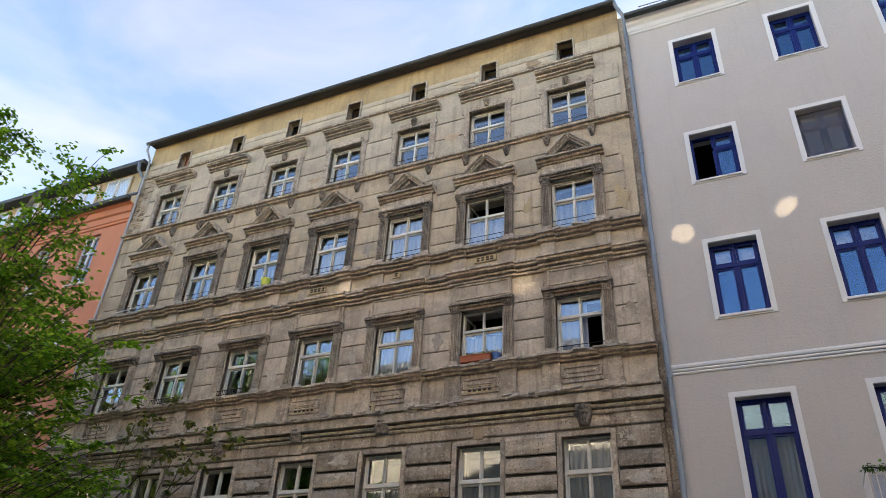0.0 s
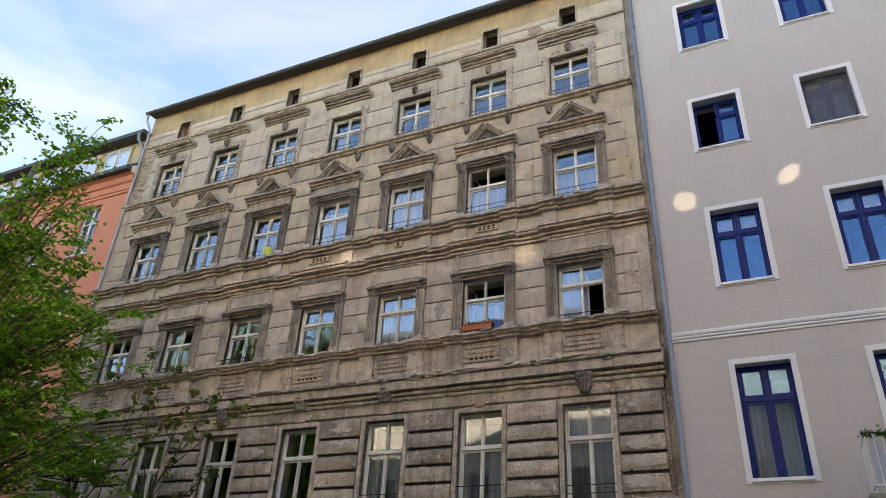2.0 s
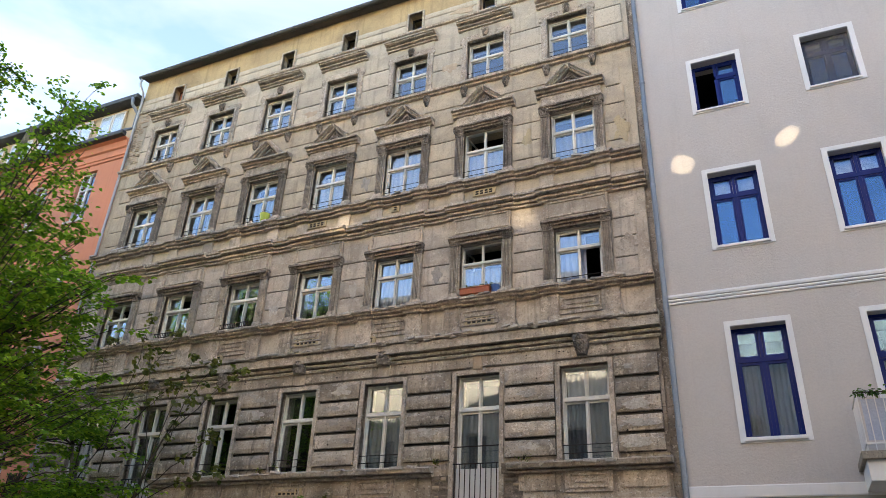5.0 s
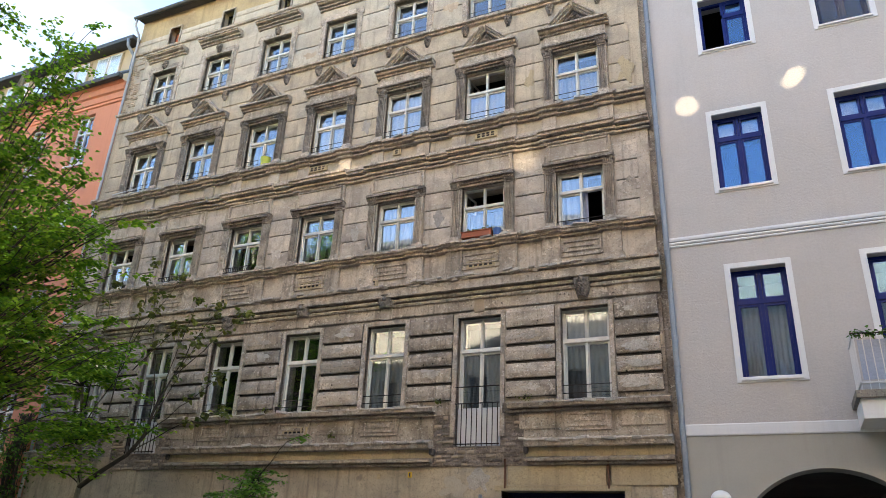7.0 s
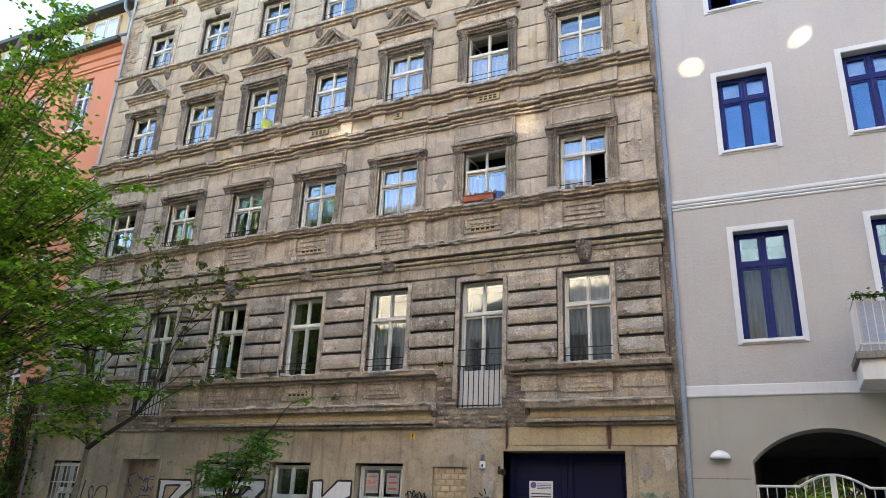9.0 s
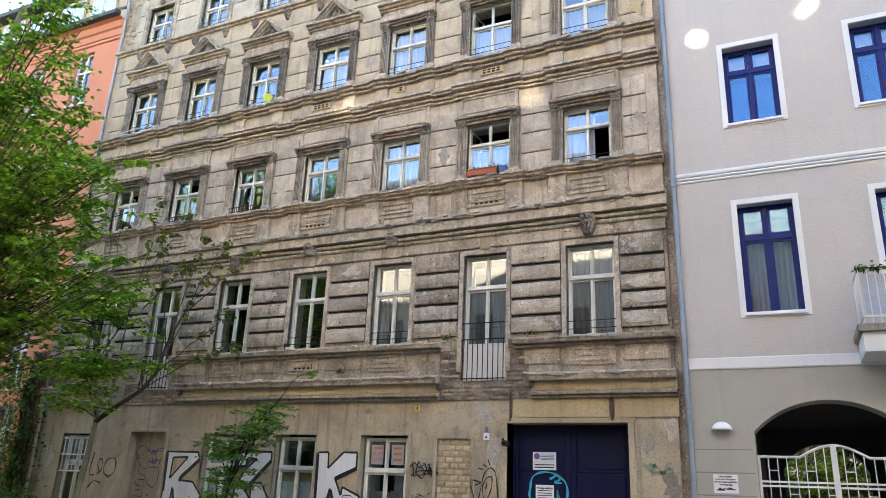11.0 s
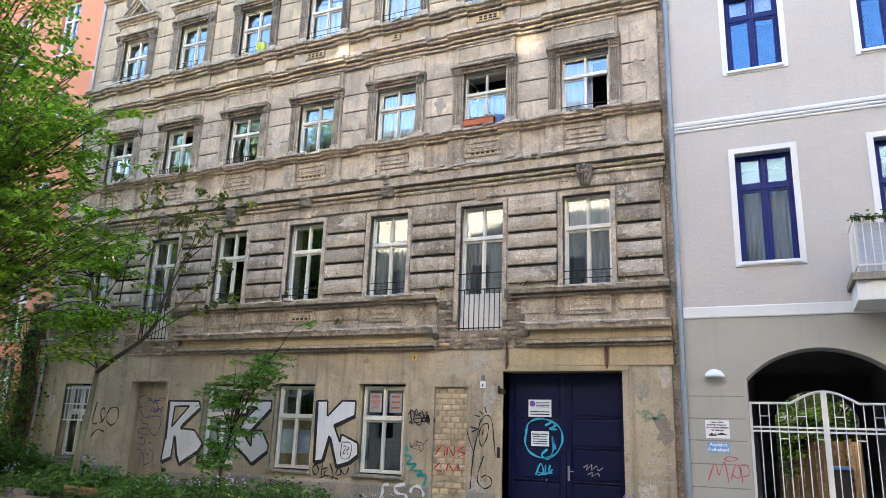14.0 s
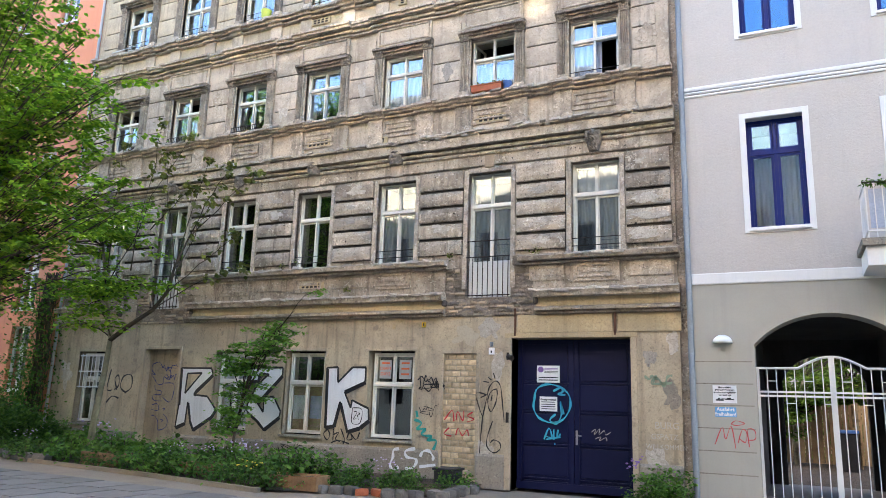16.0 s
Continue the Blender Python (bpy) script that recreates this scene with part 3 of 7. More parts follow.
pieces(("side_wall", "side_wall", "back_wall"), [(XL, XL + 0.3, TH, 10.9, 0, 18.9), (XR - 0.3, XR, TH, 10.9, 0, 18.9), (XL, XR, 10.9, 11.2, 0, 18.9)], M["plaster_b"], house, 0)
bm = bmesh.new()
vs = [bm.verts.new(p) for p in ((XL, -0.22, 18.93), (XR, -0.22, 18.93), (XR, 11.2, 20.6), (XL, 11.2, 20.6), (XL, -0.22, 18.87), (XR, -0.22, 18.87), (XR, 11.2, 20.5), (XL, 11.2, 20.5))]
for f in ((0, 1, 2, 3), (7, 6, 5, 4), (4, 5, 1, 0), (5, 6, 2, 1), (6, 7, 3, 2), (7, 4, 0, 3)):
    bm.faces.new([vs[i] for i in f])
part("roof", bm, M["roof"], house, "low dark felt roof")

# gutter and downpipes
V, F = [], []
nn = 9
for i in range(60):
    x = XL - 0.1 + (XR + 0.02 - XL + 0.1) * i / 59
    for k in range(nn):
        a = math.pi * (k / (nn - 1))
        V.append((x, -0.30 - 0.085 * math.cos(a), 18.93 - 0.095 * math.sin(a) + 0.006 * noise.noise(Vector((x, 0, 0)))))
    for k in range(nn):
        a = math.pi * (1 - k / (nn - 1))
        V.append((x, -0.30 - 0.075 * math.cos(a), 18.93 - 0.083 * math.sin(a)))
m2 = nn * 2
for i in range(59):
    for k in range(m2):
        a, b = i * m2 + k, i * m2 + (k + 1) % m2
        F.append((a, b, b + m2, a + m2))
F += [tuple(range(m2)), tuple(range(59 * m2, 60 * m2))[::-1]]
gut = hang("gutter", mesh_of("gutter", V, F, M["gutter"], False), house, "dark zinc half-round gutter")
for i in range(22):
    x = XL + 0.3 + i * 0.79
    part("bracket", boxes((x, x + 0.03, -0.39, 0.02, 18.9, 18.94), (x, x + 0.03, -0.392, -0.372, 18.84, 18.94)), M["gutter"], gut)
dp = pipe("downpipe", [(3.40, -0.3, 18.86), (3.42, -0.28, 18.7), (3.56, -0.12, 18.45), (3.58, -0.09, 18.2), (3.585, -0.09, 9), (3.59, -0.09, 0.25), (3.59, -0.14, 0.1)], 0.055, M["zinc"], house, "blue-grey zinc downpipe", 12)
for z in (16.6, 13.4, 10.5, 7.6, 5.2, 2.6):
    bm = bmesh.new()
    cyl(bm, (3.587, -0.09, z), (3.587, -0.09, z + 0.05), 0.064, None, 14)
    box(bm, 3.575, 3.6, -0.09, 0.1, z + 0.01, z + 0.04)
    part("pipe_clamp", bm, M["zinc"], dp)
pl = pipe("downpipe", [(XL - 0.02, -0.3, 18.86), (XL - 0.02, -0.3, 18.6), (XL + 0.06, -0.12, 18.25), (XL + 0.05, -0.08, 17.9), (XL + 0.03, -0.08, 9), (XL + 0.03, -0.08, 0.2)], 0.042, M["pale_zinc"], house, "pale grey painted downpipe", 12)
part("joint_strip", boxes((XR - 0.02, 3.64, 0.09, 0.5, 0, 18.6)), M["plaster_a"], house, "dark weathered gap between the houses")

STRIPS = [(XL + 0.04, COL[0] - 0.6)] + [(COL[i] + 0.6, COL[i + 1] - 0.6) for i in range(6)] + [(COL[6] + 0.6, XR - 0.05)]
cache = {}


def course(name, x0, x1, z0, z1, d, mat, parent, label="", edge=0.012, rough=0.004):
    k = (round(x1 - x0, 2), round(z1 - z0, 2), d, mat.name, random.randrange(3))
    if k not in cache:
        cache[k] = slab(x1 - x0, z1 - z0, d, mat, random.random() * 40, edge, rough)
    return hang(name, cache[k], parent, label, Matrix.Translation((x0, YW, z0)))


# ---- windows of the old house ----
def ring(w, h, t, d, mat, name, bev=0.006):
    """A rectangular frame in one connected piece, front at y = 0."""
    bm = bmesh.new()
    o = [(0, 0), (w, 0), (w, h), (0, h)]
    n = [(t, t), (w - t, t), (w - t, h - t), (t, h - t)]
    vs = [[bm.verts.new((x, y, z)) for x, z in q] for q, y in ((o, 0), (n, 0), (o, d), (n, d))]
    for k in range(4):
        j = (k + 1) % 4
        bm.faces.new((vs[0][k], vs[0][j], vs[1][j], vs[1][k]))
        bm.faces.new((vs[2][j], vs[2][k], vs[3][k], vs[3][j]))
        bm.faces.new((vs[0][j], vs[0][k], vs[2][k], vs[2][j]))
        bm.faces.new((vs[1][k], vs[1][j], vs[3][j], vs[3][k]))
    if bev:
        bmesh.ops.bevel(bm, geom=[e for e in bm.edges if abs(e.verts[0].co.y) < 1e-6 and abs(e.verts[1].co.y) < 1e-6], offset=bev, segments=1, affect="EDGES")
    me = bpy.data.meshes.new(name)
    bm.to_mesh(me)
    bm.free()
    me.materials.append(mat)
    return me


def casement(w, h, d=0.045, bar=0.036):
    return ring(w, h, bar, d, M["white_wood"], "sash", 0.004)


def pane_mesh(w, h, mat):
    me = bpy.data.meshes.new("pane")
    bm = boxes((0, w, 0, 0.006, 0, h))
    bm.to_mesh(me)
    bm.free()
    me.materials.append(mat)
    return me


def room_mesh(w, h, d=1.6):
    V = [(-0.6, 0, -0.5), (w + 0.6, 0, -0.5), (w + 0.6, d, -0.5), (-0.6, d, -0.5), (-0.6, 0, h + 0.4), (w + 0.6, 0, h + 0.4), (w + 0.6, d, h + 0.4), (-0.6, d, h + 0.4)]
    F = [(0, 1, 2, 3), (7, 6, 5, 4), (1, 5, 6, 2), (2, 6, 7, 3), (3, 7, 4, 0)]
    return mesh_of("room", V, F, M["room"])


def drape(w, h, mat, folds=7, depth=0.03, seed=0):
    V, F = [], []
    n = folds * 8
    for j in range(7):
        for i in range(n + 1):
            u = i / n
            y = depth * math.sin(u * folds * 2 * math.pi + 0.6 * math.sin(j * 0.8 + seed)) * (0.6 + 0.4 * j / 6)
            V.append((w * u, y, h * (1 - j / 6)))
    for j in range(6):
        for i in range(n):
            a = j * (n + 1) + i
            F.append((a, a + n + 1, a + n + 2, a + 1))
    return mesh_of("curtain", V, F, mat, True)


wm = {}


def old_window(x0, x1, z0, z1, tr=0.66, y=0.2, open_top=(), open_low=(), curtain=None, cur=(0, 1, 0, 1), bars=(), label=""):
    """White double-casement window with a transom: frame > sashes, panes, curtain, rails."""
    w, h = x1 - x0, z1 - z0
    k = (round(w, 2), round(h, 2), tr)
    fr = 0.04
    zt = h * tr
    if k not in wm:
        me = ring(w, h, fr, 0.09, M["white_wood"], "window")
        extra = []
        for nm, r, bv in (("transom", (fr, w - fr, -0.025, 0.08, zt - 0.035, zt + 0.04), 0.014), ("mullion", (w / 2 - 0.028, w / 2 + 0.028, -0.012, 0.07, zt + 0.04, h - fr), 0.01),
                          ("mullion", (w / 2 - 0.022, w / 2 + 0.022, -0.02, 0.03, fr, zt - 0.035), 0.009)):
            b2, m3 = boxes(r, bevel=bv), bpy.data.meshes.new(nm)
            b2.to_mesh(m3)
            b2.free()
            m3.materials.append(M["white_wood"])
            extra.append((nm, m3))
        sw = w / 2 - fr - 0.005
        wm[k] = (me, casement(sw, zt - 0.04 - fr), casement(sw, h - zt - 0.04 - fr), pane_mesh(sw - 0.08, zt - 0.12 - fr, M["glass"]), pane_mesh(sw - 0.08, h - zt - 0.12 - fr, M["glass"]), room_mesh(w, h), extra)
    me, s_lo, s_hi, p_lo, p_hi, rm, extra = wm[k]
    win = hang("window", me, house, label, Matrix.Translation((x0, y, z0)))
    for nm, m3 in extra:
        hang(nm, m3, win)
    sw = w / 2 - fr - 0.005
    for side in (0, 1):
        for top, sm, pm, zz in ((0, s_lo, p_lo, fr), (1, s_hi, p_hi, zt + 0.035)):
            sx = fr if side == 0 else w - fr - sw
            opened = side in (open_top if top else open_low)
            if opened:
                ang = 82 if side == 0 else 98
                m = Matrix.Translation((fr if side == 0 else w - fr, 0.06, zz)) @ pose(0, 0, 0, 0, 0, ang)
            else:
                m = Matrix.Translation((sx, 0.025, zz))
            hang("sash", sm, win, "", m)
            po = hang("pane", pm, win, "", m @ Matrix.Translation((0.04, 0.02, 0.045)))
            po.visible_shadow = False
    hang("room", rm, win, "room box painted dark behind the glass", Matrix.Translation((0, 0.36, 0)))
    if curtain:
        a, b, c, d = cur
        hang("curtain", drape((b - a) * (w - 0.1), (d - c) * (h - 0.1), M[curtain], max(3, int(7 * (b - a))), 0.025, x0), win, "hanging cloth curtain", Matrix.Translation((0.05 + a * (w - 0.1), 0.17, 0.05 + c * (h - 0.1))))
    for i, zb in enumerate(bars):
        V, F = tube([(-0.02, -0.1, zb), (w + 0.02, -0.1, zb)], 0.009, 6)
        hang("guard_rail", mesh_of("guard_rail", V, F, M["iron"], True), win, "thin iron guard rail")
    return win


for i, x in enumerate(COL):
    ha, hb, hc, hd = (HALF[k] for k in "abcd")
    if i in (1, 5):
        old_window(x - ha, x + ha, 3.86, FL["a"][1], 0.735, y=0.15, curtain="net" if i == 5 else None, cur=(0, 1, 0.3, 0.72))
    else:
        w = old_window(x - ha, x + ha, *FL["a"], 0.645, y=0.15, curtain={6: "net", 4: "net"}.get(i), cur=(0, 1, 0, 0.63), bars=(0.16, 0.32))
        if i == 6:
            hang("curtain", drape(0.86, 0.58, M["curtain"], 7, 0.02, 3), w, "short lace curtain", Matrix.Translation((0.07, 0.17, 1.27)))
    old_window(x - hb, x + hb, *FL["b"], 0.66, y=0.13, open_low={6: (1,)}.get(i, ()), open_top={5: (0, 1), 1: (1,), 0: (0, 1)}.get(i, ()),
               curtain={6: "blue_curtain", 5: "pale_net", 4: "pale_net", 1: "net"}.get(i), cur={6: (0, 0.62, 0, 1), 4: (0, 1, 0, 1), 1: (0.5, 1, 0, 0.6)}.get(i, (0, 1, 0, 0.6)), bars=(0.22,) if i in (5, 6) else ())
    old_window(x - hc, x + hc, *FL["c"], 0.62, y=0.13, open_top=(0, 1) if i == 5 else (), curtain={6: "pale_net", 5: "curtain", 4: "curtain", 3: "curtain", 2: "net", 1: "pale_net"}.get(i),
               cur={4: (0, 1, 0, 1), 1: (0.55, 1, 0, 0.6), 3: (0, 1, 0, 0.85)}.get(i, (0, 1, 0, 0.62)), bars=(0.17, 0.31))
    old_window(x - hd, x + hd, *FL["d"], 0.6, y=0.14, curtain={3: "curtain", 2: "curtain", 1: "curtain", 0: "pale_net"}.get(i), cur=(0, 0.5, 0, 0.6) if i == 3 else (0, 1, 0, 0.6), bars=(0.16, 0.3))

# attic windows
for i, (a, b, c, d) in enumerate(EW):
    bm = boxes((0, 0.04, 0, 0.06, 0, d - c), (b - a - 0.04, b - a, 0, 0.06, 0, d - c), (0.04, b - a - 0.04, 0, 0.06, 0, 0.04), (0.04, b - a - 0.04, 0, 0.06, d - c - 0.04, d - c), bevel=0.004)
    w = part("attic_window", bm, M["rust"] if i == 0 else M["iron"], house, "small dark attic window", Matrix.Translation((a, 0.24, c)))
    if i:
        hang("pane", pane_mesh(b - a - 0.08, d - c - 0.08, M["glass"]), w, "", Matrix.Translation((0.04, 0.02, 0.04)))
    else:
        part("board", boxes((0.04, b - a - 0.04, 0.02, 0.04, 0.04, d - c - 0.04)), M["terracotta"], w, "reddish board")
    hang("room", room_mesh(b - a, d - c, 1.0), w, "", Matrix.Translation((0, 0.33, 0)))
    e = 0.05
    pieces(("jamb", "jamb", "head", "sill"), [(a - e, a, -0.03, 0.1, c - e, d + e), (b, b + e, -0.03, 0.1, c - e, d + e), (a, b, -0.03, 0.1, d, d + e), (a, b, -0.04, 0.1, c - e, c)], M["stucco_mid"], house, 0.008)

# ---- top floor: surrounds, hoods, corbels ----
HOOD = [(0.02, 0), (0.09, 0.0), (0.10, 0.035), (0.04, 0.04), (0.04, 0.055), (0.16, 0.06), (0.17, 0.1), (0.09, 0.105), (0.09, 0.12), (0.27, 0.125), (0.28, 0.16), (0.32, 0.165), (0.32, 0.205), (0.12, 0.25)]


def knob_mesh(name, w, h, d, mat, seed, taper=0.55, rows=9, cols=9, lumps=0.03):
    """A carved stucco boss: rounded, tapered to its foot, with leafy relief."""
    V, F = [], []
    for j in range(rows + 1):
        v = j / rows
        ww = w * (taper + (1 - taper) * min(1, v * 1.5)) * (1 - 0.35 * max(0, v - 0.8) / 0.2)
        for i in range(cols + 1):
            u = i / cols * 2 - 1
            prof = math.sqrt(max(0, 1 - u * u)) * (0.35 + 0.65 * math.sin(math.pi * min(1, 0.15 + v * 0.85)))
            r = noise.noise(Vector((u * 3.1 + seed, v * 7, seed))) + 0.5 * math.sin(abs(u) * 11 + v * 5) * math.sin(v * 17) + 0.6 * noise.noise(Vector((abs(u) * 8, v * 14, seed * 2)))
            y = -d * prof - (lumps * r if abs(u) < 0.98 and 0 < j < rows else 0)
            V.append((u * ww / 2, y, h * v))
    for j in range(rows):
        for i in range(cols):
            a = j * (cols + 1) + i
            F.append((a, a + 1, a + cols + 2, a + cols + 1))
    n = len(V)
    V += [(-w * taper / 2, 0.05, 0), (w * taper / 2, 0.05, 0), (w / 2 * 0.65, 0.05, h), (-w / 2 * 0.65, 0.05, h)]
    F += [(n + 1, n) + tuple(range(0, cols + 1)), (n + 3, n + 2) + tuple(range((rows + 1) * (cols + 1) - 1, rows * (cols + 1) - 1, -1))]
    F += [(n, n + 3) + tuple(j * (cols + 1) for j in range(rows, -1, -1)), (n + 2, n + 1) + tuple(j * (cols + 1) + cols for j in range(rows + 1))]
    return mesh_of(name, V, F, mat, True)


corbel_m = [knob_mesh("corbel", 0.22, 0.36, 0.13, M["stucco_dark"], s, 0.4, 18, 16, lumps=0.05) for s in (1.3, 5.1)]
key_m = [knob_mesh("keystone", 0.2, 0.32, 0.12, M["stucco_dark"], s, 0.6, 18, 16, lumps=0.05) for s in (2.2, 8.4)]
for i, x in enumerate(COL):
    a, b = x - HALF["d"], x + HALF["d"]
    s = 0.17
    pieces(("jamb", "jamb", "head", "ear", "ear"), [(a - s, a, -0.05, 0.1, FL["d"][0], FL["d"][1] + 0.22), (b, b + s, -0.05, 0.1, FL["d"][0], FL["d"][1] + 0.22), (a, b, -0.05, 0.1, FL["d"][1], FL["d"][1] + 0.22),
                                  (a - s - 0.05, a - s + 0.02, -0.052, 0.1, FL["d"][1] - 0.02, FL["d"][1] + 0.16), (b + s - 0.02, b + s + 0.05, -0.052, 0.1, FL["d"][1] - 0.02, FL["d"][1] + 0.16)], M["stucco_mid"], house, 0.012)
    pieces(("jamb_moulding", "jamb_moulding", "head_moulding"), [(a - 0.06, a - 0.005, -0.075, 0.1, FL["d"][0], FL["d"][1] + 0.06), (b + 0.005, b + 0.06, -0.075, 0.1, FL["d"][0], FL["d"][1] + 0.06), (a, b, -0.075, 0.1, FL["d"][1] + 0.005, FL["d"][1] + 0.06)], M["stucco_mid"], house, 0.012)
    mould("hood", [(o, z + 16.83) for o, z in HOOD], x - 0.82, x + 0.82, M["stucco_mid"], house, "crumbling projecting window hood", 0.014, seed=i * 3.1)
    part("frieze", boxes((a - s, b + s, -0.03, 0.06, 16.585, 16.83), bevel=0.01), M["plaster_d"], house)
    if i not in (3,):
        hang("keystone", key_m[i % 2], house, "carved stucco keystone", Matrix.Translation((x, -0.06, 16.42)))
    for sx in (-0.6, 0.6):
        hang("corbel", corbel_m[(i + (sx > 0)) % 2], house, "carved leaf corbel", Matrix.Translation((x + sx, -0.015, 14.45)))
mould("string_course", [(0.02, 14.77), (0.08, 14.77), (0.09, 14.82), (0.17, 14.825), (0.19, 14.89), (0.06, 14.95)], XL, XR + 0.02, M["stucco_mid"], house, "worn string course under the top windows", 0.014)
mould("string_course", [(0.01, 17.40), (0.06, 17.40), (0.08, 17.45), (0.02, 17.50)], XL, XR + 0.02, M["stucco_mid"], house, "thin string course", 0.01)
for x0, x1 in STRIPS:
    g = 0.004
    for z0, z1 in ((14.98, 15.62), (15.64, 16.24), (16.26, 16.83)):
        course("plaster_course", XL + 0.62 if x0 < -13 else x0 + 0.08, x1 - 0.08, z0 + g, z1 - g, 0.04, M["plaster_d"], house)
for k in range(7):
    xa, xb = (XL + 0.02 if k == 0 else COL[k - 1] + 0.32), COL[k] - 0.28
    course("plaster_course", xa, xb, 17.54, 17.79, 0.03, M["plaster_d"], house)
    course("plaster_course", xa, xb, 17.83, 18.02, 0.03, M["plaster_d"], house)

# ---- third floor: pilasters, pediments ----
def pilaster_mesh(h, mat, w=0.2, d=0.1, flutes=4):
    pts = [(-w / 2, 0.06), (-w / 2, -d)]
    fw = w * 0.8 / flutes
    for k in range(flutes):
        c = -w * 0.4 + fw * (k + 0.5)
        pts += [(c - fw * 0.36, -d), (c - fw * 0.2, -d + 0.03), (c + fw * 0.2, -d + 0.03), (c + fw * 0.36, -d)]
    pts += [(w / 2, -d), (w / 2, 0.06)]
    V, F = [], []
    n = len(pts)
    rows = 14
    for j in range(rows + 1):
        z = h * j / rows
        for px, py in pts:
            e = 0.012 * noise.noise(Vector((px * 9, z * 3, h)))
            V.append((px + e * 0.4, py + max(0, e) if py < 0 else py, z))
    for j in range(rows):
        for i in range(n - 1):
            a = j * n + i
            F.append((a, a + 1, a + n + 1, a + n))
    F += [tuple(range(n))[::-1], tuple(range(rows * n, rows * n + n))]
    return mesh_of("pilaster", V, F, mat)


def capital_mesh(w=0.27, h=0.27, d=0.15):
    bm = boxes((-w * 0.42, w * 0.42, -d * 0.75, 0.05, 0, h * 0.16), (-w * 0.4, w * 0.4, -d * 0.7, 0.05, h * 0.16, h * 0.72), (-w * 0.55, w * 0.55, -d * 1.1, 0.05, h * 0.8, h), bevel=0.012)
    for sx in (-1, 1):
        cyl(bm, (sx * w * 0.36, -d * 1.05, h * 0.62), (sx * w * 0.36, 0.0, h * 0.62), 0.052, 0.052, 12)
        cyl(bm, (sx * w * 0.36, -d * 1.2, h * 0.62), (sx * w * 0.36, -d, h * 0.62), 0.025, 0.02, 8)
    for k in range(5):
        cyl(bm, ((k - 2) * w * 0.15, -d * 0.8, h * 0.2), ((k - 2) * w * 0.17, -d * 1.0, h * (0.46 + 0.1 * (k % 2))), 0.022, 0.01, 6)
    bmesh.ops.create_icosphere(bm, subdivisions=1, radius=0.035, matrix=Matrix.Translation((0, -d, h * 0.7)))
    me = bpy.data.meshes.new("capital")
    bm.to_mesh(me)
    bm.free()
    me.materials.append(M["stucco_dark"])
    return me


cap_m = capital_mesh()
pil_c, pil_b = pilaster_mesh(1.30, M["stucco_pilaster"]), pilaster_mesh(1.28, M["stucco_pale"])
base_m = bpy.data.meshes.new("pilaster_base")
bmx = boxes((-0.13, 0.13, -0.115, 0.05, 0, 0.13), (-0.12, 0.12, -0.1, 0.05, 0.13, 0.17), bevel=0.012)
bmx.to_mesh(base_m)
bmx.free()
base_m.materials.append(M["stucco_mid"])


def pilaster(x, z, me):
    p = hang("pilaster", me, house, "fluted stucco pilaster with flaking edges", Matrix.Translation((x, YW, z + 0.16)))
    hang("capital", cap_m, p, "", Matrix.Translation((0, 0, me.vertices[-1].co.z - 0.06)))
    hang("pilaster_base", base_m, p, "", Matrix.Translation((0, 0, -0.17)))


PED = [(0.03, -0.02), (0.09, -0.02), (0.10, 0.03), (0.17, 0.035), (0.19, 0.085), (0.27, 0.09), (0.27, 0.14), (0.1, 0.18)]


def raking(x0, z0, x1, z1, i, side):
    """One sloping half of a pediment."""
    L = math.hypot(x1 - x0, z1 - z0)
    o = mould("raking_cornice", [(0.02, 0), (0.10, 0.0), (0.11, 0.04), (0.17, 0.045), (0.18, 0.075), (0.25, 0.08), (0.25, 0.12), (0.06, 0.14)], 0, L, M["stucco_mid"], house, "", 0.012, 0.08, i * 2.2 + side)
    a = math.degrees(math.atan2(z1 - z0, x1 - x0))
    if side == 0:
        o.matrix_basis = Matrix.Translation((x0, -0.01, z0)) @ pose(0, 0, 0, 0, -a, 0)
    else:
        o.matrix_basis = Matrix.Translation((x0, -0.01, z0)) @ pose(0, 0, 0, 0, -a, 0)
    return o


def relief(name, w, h, seed):
    """Carved leaf scrolls filling a triangular field."""
    bm = bmesh.new()
    rnd = random.Random(seed)
    vs = [bm.verts.new(p) for p in ((-w / 2, 0, 0), (w / 2, 0, 0), (0, 0, h))]
    bm.faces.new(vs)
    for k in range(26):
        u = rnd.uniform(-0.42, 0.42)
        v = rnd.uniform(0.06, 0.82) * (1 - 2 * abs(u))
        a = rnd.uniform(0, math.pi)
        mm = Matrix.Translation((u * w, -0.02, v * h)) @ pose(0, 0, 0, 0, math.degrees(a), 0) @ Matrix.Diagonal((0.055, 0.035, 0.024, 1))
        bmesh.ops.create_icosphere(bm, subdivisions=1, radius=1.0, matrix=mm)
    me = bpy.data.meshes.new(name)
    bm.to_mesh(me)
    bm.free()
    me.materials.append(M["stucco_dark"])
    me.shade_smooth()
    return me


